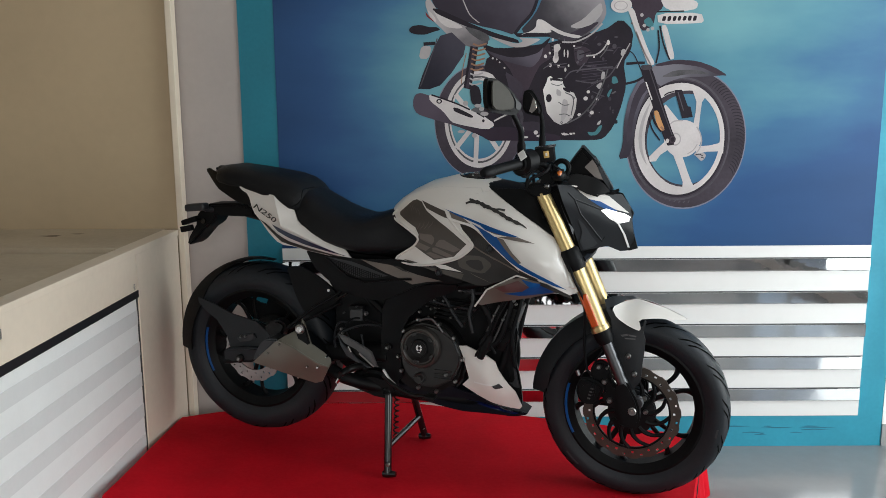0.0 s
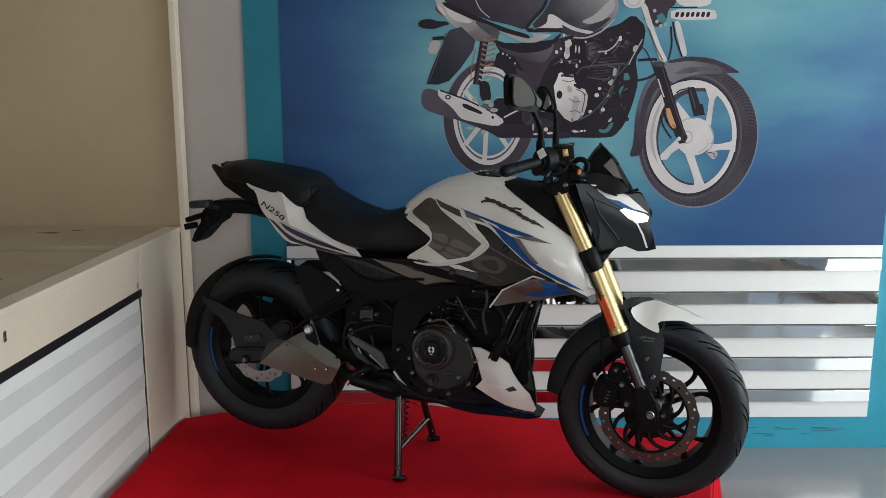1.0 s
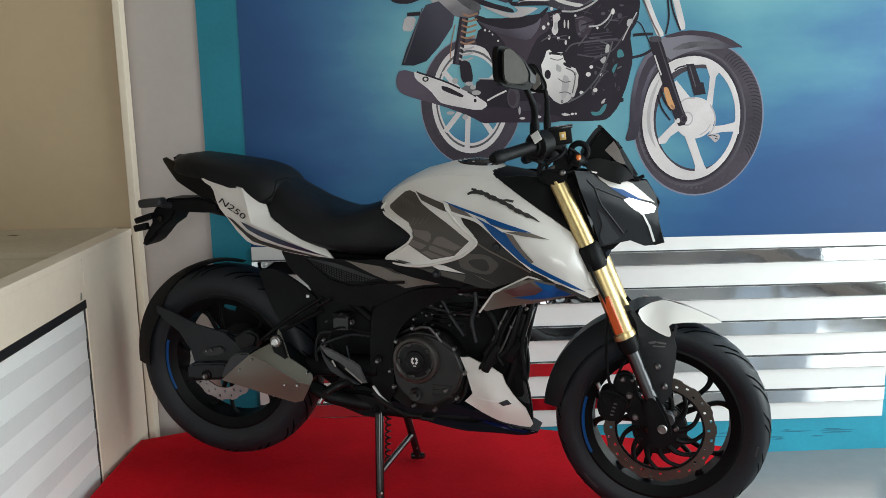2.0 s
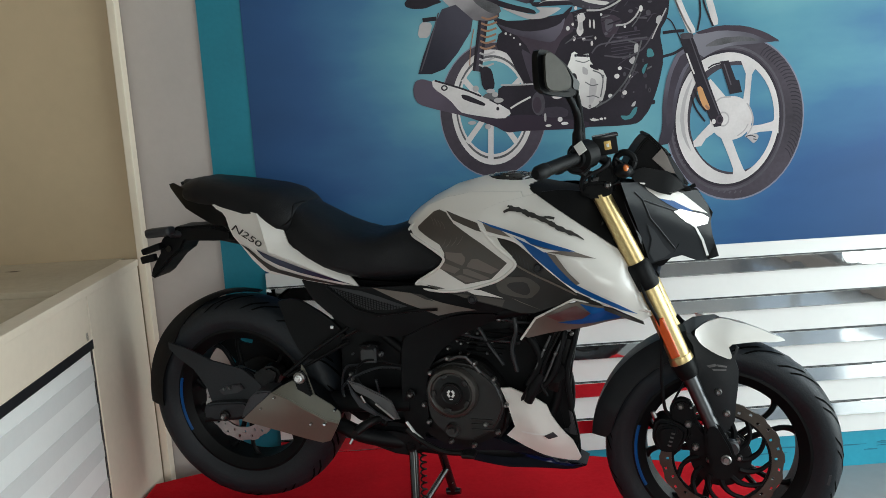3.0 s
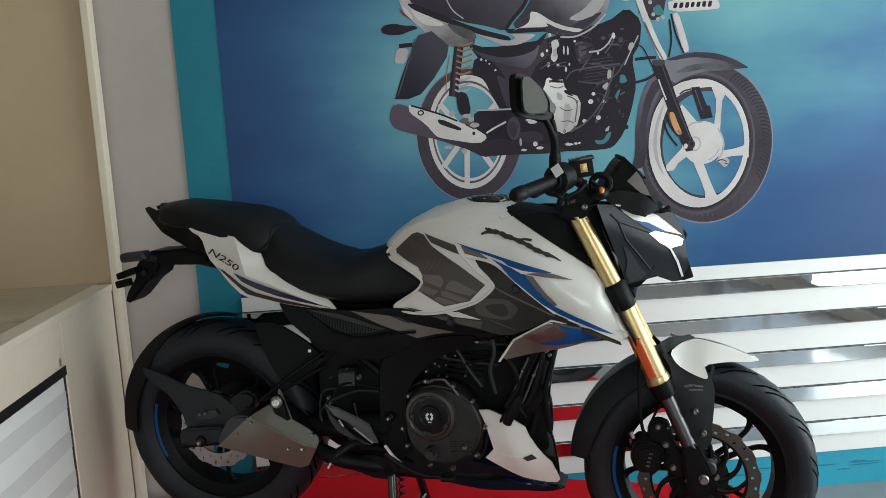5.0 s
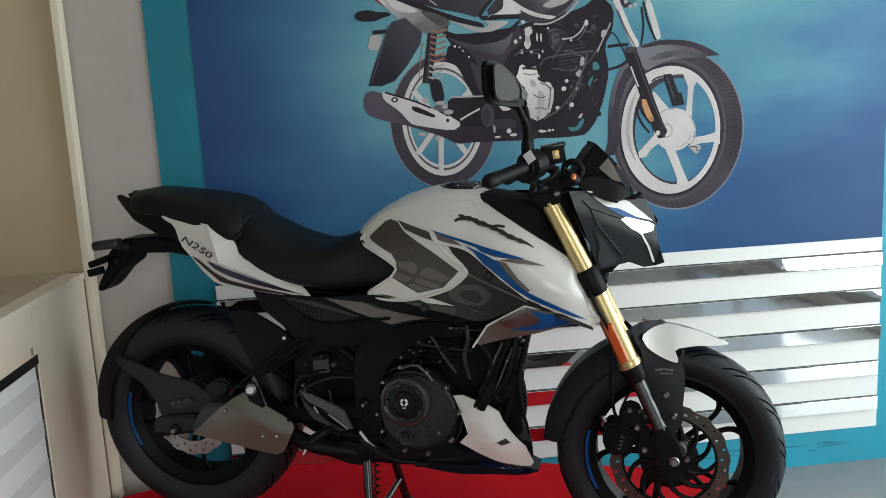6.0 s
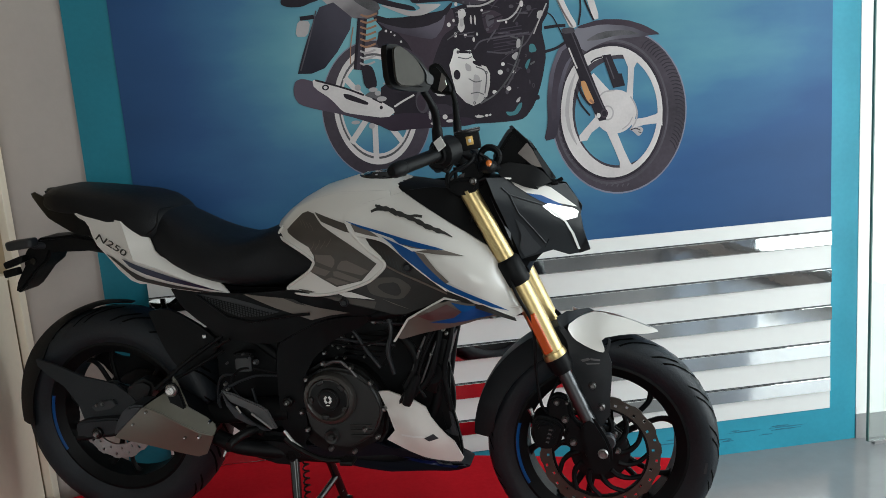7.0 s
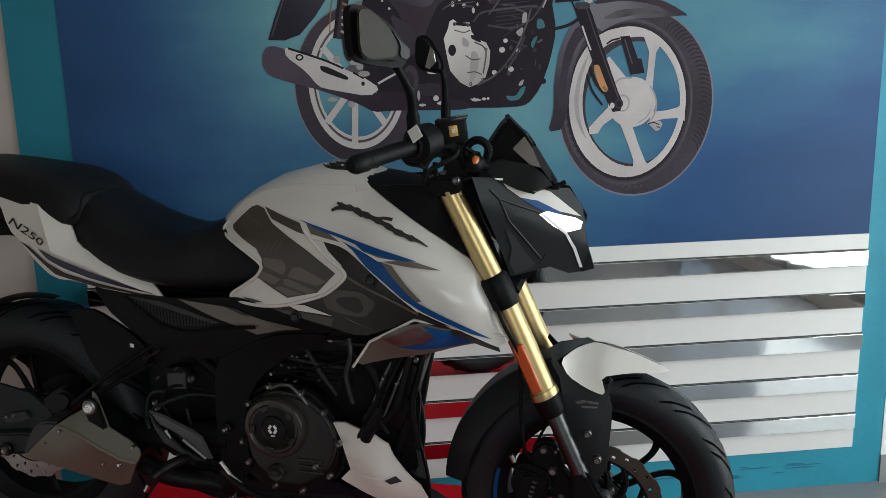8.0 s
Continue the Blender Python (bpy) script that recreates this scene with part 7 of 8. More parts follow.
bp("hanger_pin", rod((-0.31, -0.13, 0.775), (-0.265, -0.13, 0.80), 0.004, 8), "iron", strut)

bp("rear_caliper", prism([(-0.62, 0.64), (-0.56, 0.68), (-0.52, 0.66), (-0.545, 0.61), (-0.60, 0.585)], -0.105, -0.055, 0.008, 1), "iron", None, "black rear brake caliper")
bp("caliper_bracket", prism([(-0.80, 0.62), (-0.72, 0.655), (-0.62, 0.66), (-0.585, 0.60), (-0.64, 0.572), (-0.74, 0.575)], -0.095, -0.078, 0.004, 1), "plastic", None, "black caliper bracket")
# exhaust ------------------------------------------------------------------------
sil = bp("silencer", prism([(-0.615, 0.541), (-0.560, 0.600), (-0.452, 0.663), (-0.404, 0.636), (-0.321, 0.571), (-0.355, 0.498), (-0.550, 0.525)], -0.166, -0.090, 0.016, 1, 3), "plastic", None, "black silencer with a champagne heat shield")
shield_up = panel3([(-0.512, 0.627, -0.181), (-0.482, 0.646, -0.176), (-0.452, 0.662, -0.169), (-0.430, 0.652, -0.169), (-0.386, 0.626, -0.171), (-0.337, 0.600, -0.173), (-0.311, 0.582, -0.177), (-0.305, 0.571, -0.184), (-0.307, 0.559, -0.197), (-0.342, 0.570, -0.204), (-0.390, 0.591, -0.204), (-0.448, 0.618, -0.199), (-0.485, 0.627, -0.191)], (), 0.004, 0.016, 0)
shield_bm = panel3([(-0.618, 0.536, -0.171), (-0.563, 0.584, -0.180), (-0.510, 0.629, -0.185), (-0.484, 0.626, -0.192), (-0.448, 0.617, -0.200), (-0.390, 0.590, -0.205), (-0.342, 0.568, -0.205), (-0.307, 0.558, -0.198), (-0.341, 0.501, -0.182), (-0.367, 0.491, -0.178), (-0.444, 0.503, -0.175), (-0.548, 0.522, -0.171)], (), 0.004, 0.016, 0)
shield_skin = skin_of(shield_bm, shield_up)
shield = bp("heat_shield", shield_bm, "champagne", sil, "champagne metal heat shield")
bp("shield_top", shield_up, "champagne", shield)
bp("shield_edge", tube([(-0.501, -0.189, 0.629), (-0.447, -0.201, 0.618), (-0.389, -0.205, 0.591), (-0.342, -0.205, 0.570), (-0.306, -0.199, 0.560)], 0.0035, 8), "champagne", shield)
bp("end_cap", prism([(-0.618, 0.538), (-0.606, 0.573), (-0.582, 0.611), (-0.556, 0.628), (-0.508, 0.630), (-0.557, 0.583)], -0.176, -0.10, 0.005, 1), "cheek", sil, "dark grey end cap")
for (x_, z_), r_ in zip([(-0.498, 0.618), (-0.547, 0.580), (-0.388, 0.553), (-0.345, 0.557), (-0.322, 0.590)], (0.0042, 0.0035, 0.0045, 0.0062, 0.004)):
    hit = min((h[0].y for h in (t_.ray_cast(Vector((x_, -1, z_)), Vector((0, 1, 0))) for t_ in shield_skin) if h[0] is not None), default=-0.18)
    bolt(x_, hit - 0.002, z_, r_, "chrome", sil)
bp("shield_gusset", panel3([(-0.419, 0.710, -0.170), (-0.410, 0.699, -0.170), (-0.384, 0.623, -0.171), (-0.418, 0.642, -0.170), (-0.429, 0.651, -0.170)], (), 0.003, 0.03, 0), "champagne", shield)
bp("hanger_plate", prism([(-0.445, 0.69), (-0.408, 0.695), (-0.385, 0.610), (-0.43, 0.62)], -0.178, -0.168, 0.003, 1), "plastic", sil)
bolt(-0.420, -0.185, 0.677, 0.017, "dull", sil)
bolt(-0.420, -0.190, 0.677, 0.010, "white_mark", sil)
bp("exhaust_pipe", tube(spline([(0.235, -0.02, 0.72), (0.285, -0.03, 0.66), (0.275, -0.04, 0.54), (0.18, -0.05, 0.46), (0.0, -0.07, 0.455), (-0.16, -0.10, 0.475), (-0.26, -0.14, 0.505), (-0.33, -0.14, 0.53)], 8), 0.022, 16), "plastic", None, "dark exhaust header pipe")
bp("collector", prism([(-0.29, 0.50), (-0.20, 0.535), (-0.10, 0.52), (-0.08, 0.455), (-0.16, 0.432), (-0.28, 0.468)], -0.12, 0.05, 0.02, 1, 3), "plastic", None, "dark exhaust collector box")

# engine --------------------------------------------------------------------------
eng = bp("engine", join(prism([(-0.11, 0.68), (-0.02, 0.73), (0.07, 0.72), (0.12, 0.67), (0.15, 0.60), (0.13, 0.51), (0.05, 0.47), (-0.06, 0.47), (-0.12, 0.54)], -0.105, 0.11, 0.012, 1, 3)), "iron", None, "black single-cylinder engine with bronze-black covers")
bp("clutch_cover", prism([(-0.070, 0.676), (-0.010, 0.722), (0.062, 0.712), (0.118, 0.668), (0.140, 0.608), (0.112, 0.540), (0.048, 0.500), (-0.015, 0.506), (-0.066, 0.552), (-0.078, 0.61)], -0.128, -0.10, 0.007, 2, 3), "cover", eng, "bronze-black clutch cover")
CXE, CZE = -0.002, 0.640
bp("cover_ring", revolve([(0.071, -0.118), (0.071, -0.136), (0.066, -0.144), (0.058, -0.146), (0.054, -0.141), (0.050, -0.141)], (CXE, 0, CZE), 56), "bronze", eng, "bronze-grey bevelled cover ring")
bp("cover_disc", revolve([(0.0005, -0.146), (0.024, -0.146), (0.026, -0.148), (0.029, -0.148), (0.031, -0.142), (0.051, -0.140)], (CXE, 0, CZE), 48), "iron", eng)
# maker's mark on the cap, as plain bars
for dx, dz, w_, h_, tl in ((-0.006, 0.006, 0.006, 0.010, 35), (0.006, 0.006, 0.006, 0.010, -35), (-0.006, -0.004, 0.006, 0.010, -35), (0.006, -0.004, 0.006, 0.010, 35), (0, -0.014, 0.009, 0.0025, 0)):
    b_ = box(-w_ / 2, w_ / 2, -0.001, 0.001, -h_ / 2, h_ / 2, 0.0005, 1)
    b_.transform(Matrix.Translation((CXE + dx, -0.1475, CZE + dz)) @ pose(0, 0, 0, 0, tl, 0))
    bp("cap_mark", b_, "white_mark", eng, "", smooth=False)
for k in range(5):
    a = radians(40 + 72 * k)
    nb = box(-0.009, 0.009, -0.003, 0.003, -0.006, 0.006, 0.002, 1)
    nb.transform(Matrix.Translation((CXE + 0.049 * math.cos(a), -0.143, CZE + 0.049 * math.sin(a))) @ pose(0, 0, 0, 0, 90 - math.degrees(a), 0))
    bp("cover_notch", nb, "cover", eng)
for x_, z_ in ((-0.062, 0.690), (-0.012, 0.733), (0.062, 0.722), (0.112, 0.682), (0.142, 0.612), (0.118, 0.535), (0.052, 0.494), (-0.012, 0.500), (-0.072, 0.552), (-0.083, 0.60), (0.086, 0.555)):
    bolt(x_, -0.131, z_, 0.0072, "dull", eng)
bp("filler_plug", revolve([(0.0005, -0.146), (0.008, -0.146), (0.009, -0.140), (0.017, -0.142), (0.019, -0.138), (0.019, -0.125)], (-0.005, 0, 0.535), 24), "cover", eng, "round oil filler plug")
for k in range(3):
    bp("cover_rib", box(0.045, 0.105, -0.132, -0.127, 0.535 + 0.014 * k, 0.541 + 0.014 * k, 0.002), "cover", eng)
cyl = bp("cylinder", prism([(0.04, 0.73), (0.13, 0.70), (0.21, 0.80), (0.16, 0.86), (0.07, 0.86)], -0.075, 0.075, 0.01), "plastic", eng, "black finned cylinder")
for k in range(9):
    t = k / 8
    c0 = Vector((0.075, 0, 0.735)).lerp(Vector((0.135, 0, 0.845)), t)
    fin = box(-0.050, 0.050, -0.079, 0.079, -0.0025, 0.0025, 0.0015, 1)
    fin.transform(Matrix.Translation(c0) @ pose(0, 0, 0, 0, 4, 0))
    bp("cooling_fin", fin, "plastic", cyl)
bolt(0.140, -0.098, 0.840, 0.012, "dull", eng)
bp("cam_cover", prism([(0.08, 0.84), (0.15, 0.80), (0.20, 0.83), (0.18, 0.875), (0.11, 0.88)], -0.09, 0.09, 0.012, 1), "iron", eng)
for x_, y_, z_, r_ in ((0.03, -0.066, 0.78, 0.006), (0.045, -0.079, 0.765, 0.005), (0.01, -0.066, 0.755, 0.005), (0.06, -0.081, 0.79, 0.006)):
    bolt(x_, y_, z_, r_, "dull", eng)
bp("engine_upper", prism([(-0.07, 0.69), (-0.09, 0.82), (0.06, 0.865), (0.22, 0.865), (0.27, 0.66), (0.14, 0.60), (0.05, 0.66)], -0.062, 0.07, 0.01), "plastic", eng)
# throttle body, cables, small boxes behind the engine
bp("throttle_body", join(rod((0.04, 0, 0.82), (-0.09, 0, 0.84), 0.034, 20), rod((-0.02, -0.10, 0.83), (-0.02, 0.05, 0.83), 0.020, 16)), "iron", None, "throttle body")
rres = bp("rear_reservoir", prism([(-0.264, 0.745), (-0.218, 0.750), (-0.219, 0.706), (-0.265, 0.704)], -0.120, -0.092, 0.004, 1), "tank_plastic", None, "small smoky brake fluid reservoir")
bp("reservoir_cap", prism([(-0.267, 0.755), (-0.214, 0.759), (-0.215, 0.747), (-0.267, 0.742)], -0.122, -0.090, 0.003, 1), "plastic", rres)
bp("level_rib", prism([(-0.223, 0.748), (-0.215, 0.748), (-0.216, 0.709), (-0.224, 0.708)], -0.1225, -0.118, 0.001), "cheek", rres)
for x_, z_, r_ in [(*p_, q_) for p_, q_ in zip([(-0.236, 0.756), (-0.202, 0.734), (-0.284, 0.731)], (0.003, 0.0075, 0.003))]:
    bolt(x_, -0.124, z_, r_, "dull_grey", rres)
for run in ([(-0.287, -0.130, 0.677), (-0.303, -0.128, 0.653), (-0.325, -0.120, 0.625), (-0.316, -0.115, 0.591)], [(-0.284, -0.132, 0.668), (-0.251, -0.120, 0.681), (-0.208, -0.110, 0.692), (-0.147, -0.100, 0.688)], [(-0.227, -0.110, 0.656), (-0.221, -0.110, 0.626), (-0.215, -0.110, 0.594)], [(-0.268, -0.115, 0.698), (-0.307, -0.118, 0.691), (-0.325, -0.115, 0.648), (-0.324, -0.110, 0.597)]):
    bp("cable", tube(spline(run, 6), 0.0038, 8), "satin", None, "thin black cable")
for x_, z_ in [(-0.290, 0.677), (-0.285, 0.663)]:
    bolt(x_, -0.134, z_, 0.005, "dull")
for p_, r_ in zip([(0.037, 0.795), (0.040, 0.772), (-0.016, 0.752), (0.016, 0.740), (0.039, 0.739), (0.010, 0.774), (0.126, 0.838)], (0.0055, 0.0045, 0.0055, 0.0035, 0.0035, 0.004, 0.009)):
    bolt(p_[0], -0.104, p_[1], r_, "dull", eng)
bp("breather_rail", tube([(-0.009, -0.130, 0.728), (0.014, -0.130, 0.738), (0.037, -0.130, 0.738), (0.059, -0.130, 0.718), (0.075, -0.130, 0.697)], 0.0042, 8), "dull_grey", eng, "curved grey casting rail")
bp("cable", tube(spline([(-0.262, -0.12, 0.63), (-0.278, -0.125, 0.68), (-0.24, -0.12, 0.715), (-0.15, -0.11, 0.70)], 8), 0.0035, 8), "plastic")
bp("cable", tube(spline([(0.18, -0.11, 0.80), (0.08, -0.115, 0.775), (0.0, -0.11, 0.78), (-0.08, -0.10, 0.76)], 8), 0.0035, 8), "plastic")
bp("cable", tube(spline([(0.40, -0.10, 1.10), (0.33, -0.115, 0.95), (0.27, -0.12, 0.80), (0.22, -0.12, 0.69), (0.18, -0.11, 0.62)], 8), 0.006, 8), "plastic")
bp("cable", tube(spline([(0.30, -0.115, 0.84), (0.255, -0.13, 0.75), (0.235, -0.125, 0.68), (0.25, -0.12, 0.64)], 8), 0.004, 8), "plastic")
bp("engine_shroud", prism([(0.17, 0.86), (0.318, 0.865), (0.306, 0.75), (0.278, 0.62), (0.308, 0.50), (0.29, 0.47), (0.14, 0.56), (0.15, 0.70)], -0.064, 0.012, 0.012, 1), "plastic", None, "black shroud round the oil cooler")
bp("hose", tube(spline([(0.16, -0.10, 0.82), (0.21, -0.115, 0.79), (0.235, -0.118, 0.73), (0.20, -0.118, 0.665)], 8), 0.011, 10), "plastic", None, "black rubber hose")
bp("hose", tube(spline([(0.30, -0.095, 0.84), (0.285, -0.11, 0.76), (0.262, -0.115, 0.69), (0.22, -0.118, 0.648)], 8), 0.009, 10), "plastic", None, "black rubber hose")
for run in ([(0.262, -0.118, 0.800), (0.247, -0.124, 0.768), (0.230, -0.124, 0.728), (0.214, -0.122, 0.690)], [(0.290, -0.110, 0.790), (0.274, -0.116, 0.755), (0.258, -0.118, 0.715), (0.232, -0.118, 0.655)]):
    bp("brake_line", tube(spline(run, 6), 0.0035, 8), "dull_grey", None, "grey braided line")
    bolt(run[1][0], run[1][1] - 0.004, run[1][2], 0.005, "dull")
bp("hose_boot", tube([(0.236, -0.122, 0.700), (0.214, -0.124, 0.655), (0.200, -0.122, 0.622)], [0.010, 0.015, 0.012], 14), "plastic", None, "black rubber boot")
bp("hose", tube(spline([(0.33, -0.08, 0.85), (0.318, -0.095, 0.78), (0.30, -0.10, 0.70), (0.31, -0.095, 0.60)], 8), 0.007, 10), "plastic", None, "black rubber hose")
for run, r_ in (([(0.02, -0.10, 0.845), (0.07, -0.112, 0.815), (0.10, -0.112, 0.765), (0.135, -0.110, 0.715)], 0.005), ([(-0.04, -0.095, 0.80), (0.03, -0.108, 0.792), (0.10, -0.110, 0.782), (0.18, -0.108, 0.775)], 0.004),
                ([(0.16, -0.10, 0.86), (0.172, -0.112, 0.81), (0.160, -0.114, 0.76), (0.172, -0.112, 0.70)], 0.0065), ([(0.05, -0.10, 0.85), (0.12, -0.108, 0.842), (0.19, -0.108, 0.83), (0.25, -0.10, 0.84)], 0.004)):
    bp("wiring", tube(spline(run, 6), r_, 8), "satin", None, "black engine wiring")
for x_, y_, z_ in ((0.062, -0.080, 0.812), (0.10, -0.080, 0.768), (0.168, -0.074, 0.790), (0.20, -0.074, 0.845), (0.085, -0.080, 0.735)):
    bolt(x_, y_, z_, 0.0045, "dull", eng)
bp("wire_clip", turned(box(-0.012, 0.012, -0.006, 0.006, -0.004, 0.004, 0.002), pose(0.055, -0.114, 0.822, 0, 38, 0)), "dull_grey", eng, "small grey clip")
# oil cooler ahead of the cylinder
oc = bp("oil_cooler", box(-0.014, 0.014, -0.095, 0.010, -0.075, 0.075, 0.004), "iron", None, "black oil cooler")
oc.data.transform(Matrix.Translation((0, 0, BASE)))
oc.data.transform(Matrix.Translation((0.283, 0, 0.715 - BASE)) @ pose(0, 0, 0, 0, 18, 0))
horn = bp("horn", revolve([(0.001, -0.110), (0.009, -0.110), (0.012, -0.104), (0.028, -0.106), (0.030, -0.098), (0.022, -0.088), (0.001, -0.088)], (0.268, 0, 0.700), 28), "plastic", None, "black disc horn")
for k in range(4):
    bolt(0.295 + 0.007 * k, -0.12, 0.838 - 0.01 * k, 0.005, "dull")

# belly pan ----------------------------------------------------------------------
belly_bm = panel3([(0.125, 0.652, -0.114), (0.151, 0.654, -0.114), (0.185, 0.640, -0.113), (0.217, 0.627, -0.110), (0.245, 0.608, -0.107), (0.256, 0.580, -0.104), (0.273, 0.552, -0.098), (0.292, 0.526, -0.092), (0.310, 0.506, -0.086), (0.320, 0.477, -0.076), (0.328, 0.452, -0.066), (0.321, 0.443, -0.066), (0.296, 0.447, -0.076), (0.253, 0.459, -0.090), (0.232, 0.467, -0.097), (0.186, 0.492, -0.107), (0.138, 0.522, -0.115), (0.149, 0.534, -0.115), (0.161, 0.547, -0.115), (0.155, 0.567, -0.115), (0.142, 0.613, -0.115)], [(0.187, 0.579, -0.122), (0.237, 0.531, -0.118), (0.264, 0.508, -0.108), (0.216, 0.565, -0.120), (0.164, 0.592, -0.118)], 0.006, 0.016, 0)
belly_skin = skin_of(belly_bm)
belly_l = turned(flipped(belly_bm), Matrix.Translation((-0.10, -0.03, 0)))
belly = bp("belly_panel", belly_bm, "pearl", None, "pearl white belly panel")
bp("belly_panel", belly_l, "pearl", None, "pearl white belly panel")
graphic("belly_vent", [(0.238, 0.528), (0.261, 0.537), (0.274, 0.523), (0.250, 0.518)], "slot", belly, belly_skin, 0.002, 0, 0.012)
# highlight along the belly crease, painted as a thin whiter strip
graphic("belly_crease_glint", [(0.179, 0.539), (0.214, 0.535), (0.241, 0.533), (0.240, 0.529), (0.212, 0.530), (0.179, 0.534)], "white_mark", belly, belly_skin, 0.0012, 0, 0.012)
pan = prism([(-0.155, 0.500), (-0.047, 0.491), (0.086, 0.513), (0.139, 0.495), (0.191, 0.481)] + [(0.243, 0.445), (0.288, 0.432), (0.318, 0.425)] + [(0.344, 0.415), (0.299, 0.406)] + [(0.222, 0.418)] + [(0.117, 0.426), (0.055, 0.434), (-0.015, 0.448), (-0.093, 0.464), (-0.146, 0.472)], -0.102, 0.102, 0.014, 1, 3)
for v in pan.verts:  # the pan narrows towards its nose
    v.co.y *= 1 - 0.66 * min(1, max(0, (v.co.x - 0.15) / 0.19))
pan_skin = skin_of(pan)
bpan = bp("belly_pan", pan, "keel", None, "black belly pan with a blue edge")
graphic("blue_edge", [(0.134, 0.461), (0.202, 0.454)] + [(0.274, 0.437)] + [(0.333, 0.425), (0.302, 0.416)] + [(0.221, 0.429)] + [(0.156, 0.449)], "edge_blue", bpan, pan_skin, 0.002, 0, 0.012)
bp("radiator_cowl", prism([(0.286, 0.700), (0.309, 0.716), (0.301, 0.626), (0.307, 0.583), (0.316, 0.546), (0.324, 0.499), (0.327, 0.455), (0.294, 0.466), (0.252, 0.558), (0.254, 0.636)], -0.062, -0.042, 0.005, 1), "plastic", None, "black radiator cowl")
bp("duct_blade", prism([(0.297, 0.582), (0.306, 0.574), (0.316, 0.530), (0.319, 0.514), (0.301, 0.516), (0.282, 0.528), (0.296, 0.532), (0.302, 0.544)], -0.070, -0.060, 0.003), "cheek", None, "slate duct blade ahead of the radiator cowl")

# foot controls -----------------------------------------------------------------------
heel = bp("heel_plate", prism([(-0.294, 0.666), (-0.257, 0.656), (-0.189, 0.626), (-0.169, 0.613), (-0.147, 0.563), (-0.166, 0.562), (-0.200, 0.594), (-0.227, 0.616), (-0.271, 0.635)], -0.156, -0.146, 0.003), "dull_grey", None, "grey alloy footpeg bracket")
bp("lower_blade", prism([(-0.293, 0.665), (-0.277, 0.635), (-0.216, 0.583), (-0.166, 0.558), (-0.193, 0.557), (-0.261, 0.592), (-0.283, 0.626)], -0.158, -0.150, 0.002), "cheek", heel)
bp("plate_back", prism([(-0.288, 0.646), (-0.202, 0.615), (-0.164, 0.558), (-0.198, 0.558), (-0.265, 0.599)], -0.146, -0.138, 0.002), "iron", heel)
bp("bright_edge", tube([(-0.130, -0.150, 0.556), (-0.108, -0.150, 0.526), (-0.085, -0.148, 0.505)], 0.0045, 8, squash=0.6), "dull", heel, "bright alloy edge")
bp("bright_edge", tube([(-0.212, -0.160, 0.606), (-0.160, -0.158, 0.564)], 0.003, 8), "dull", heel, "bright alloy edge")
bp("slash", tube([(-0.254, -0.158, 0.625), (-0.243, -0.158, 0.606)], 0.004, 6), "chrome", heel)
peg = bp("footpeg", join(tube(spline([(-0.204, -0.155, 0.561), (-0.216, -0.190, 0.566), (-0.230, -0.225, 0.564), (-0.235, -0.255, 0.560)], 4), [0.009, 0.011, 0.012, 0.012, 0.012, 0.012, 0.012, 0.012, 0.012, 0.012, 0.012, 0.010, 0.009], 12), tube([(-0.231, -0.150, 0.569), (-0.183, -0.160, 0.550)], 0.008, 8)), "iron", None, "rubber-topped folding footpeg")
bp("peg_tip", tube([(-0.236, -0.262, 0.550), (-0.245, -0.262, 0.535)], 0.006, 10), "chrome", peg)
bp("footpeg", tube([(-0.19, 0.145, 0.585), (-0.22, 0.20, 0.562), (-0.24, 0.245, 0.545)], [0.013, 0.016, 0.014], 12), "iron", None, "rubber-topped folding footpeg")
bp("brake_pedal", join(tube(spline([(-0.13, -0.15, 0.535), (-0.09, -0.155, 0.508), (-0.02, -0.165, 0.485), (0.05, -0.175, 0.492)], 5), 0.007, 10), box(0.035, 0.07, -0.205, -0.165, 0.488, 0.500, 0.004)), "iron", None, "black brake pedal")

# centre stand --------------------------------------------------------------------------
stand = bp("centre_stand", join(rod((-0.132, -0.10, 0.47), (-0.109, -0.168, 0.20), 0.013, 14), rod((-0.132, 0.07, 0.47), (-0.104, 0.168, 0.20), 0.013, 14),
                               rod((-0.114, -0.147, 0.285), (-0.113, 0.137, 0.285), 0.010, 12), rod((-0.132, -0.12, 0.47), (-0.132, 0.12, 0.47), 0.016, 12)), "gloss", None, "black tubular centre stand")
for sy in (-1, 1):
    bp("stand_foot", join(tube([(-0.125, sy * 0.168, 0.194), (-0.107, sy * 0.168, 0.197), (-0.080, sy * 0.168, 0.199)], [0.011, 0.014, 0.009], 12)), "gloss", stand, "rounded stand foot")
    bolt(-0.104, sy * 0.166 - 0.016, 0.235, 0.007, "dull", stand)
bp("stand_spring", tube([Vector((-0.118, -0.06, 0.46)).lerp(Vector((-0.112, -0.090, 0.30)), k / 60) + Vector((0.008 * math.cos(k * 0.9), 0.008 * math.sin(k * 0.9), 0)) for k in range(61)], 0.0028, 6), "iron", stand)
bp("side_stand", tube([(-0.03, 0.11, 0.46), (-0.22, 0.15, 0.40), (-0.30, 0.155, 0.385)], [0.013, 0.011, 0.013], 12), "gloss", None, "folded side stand")

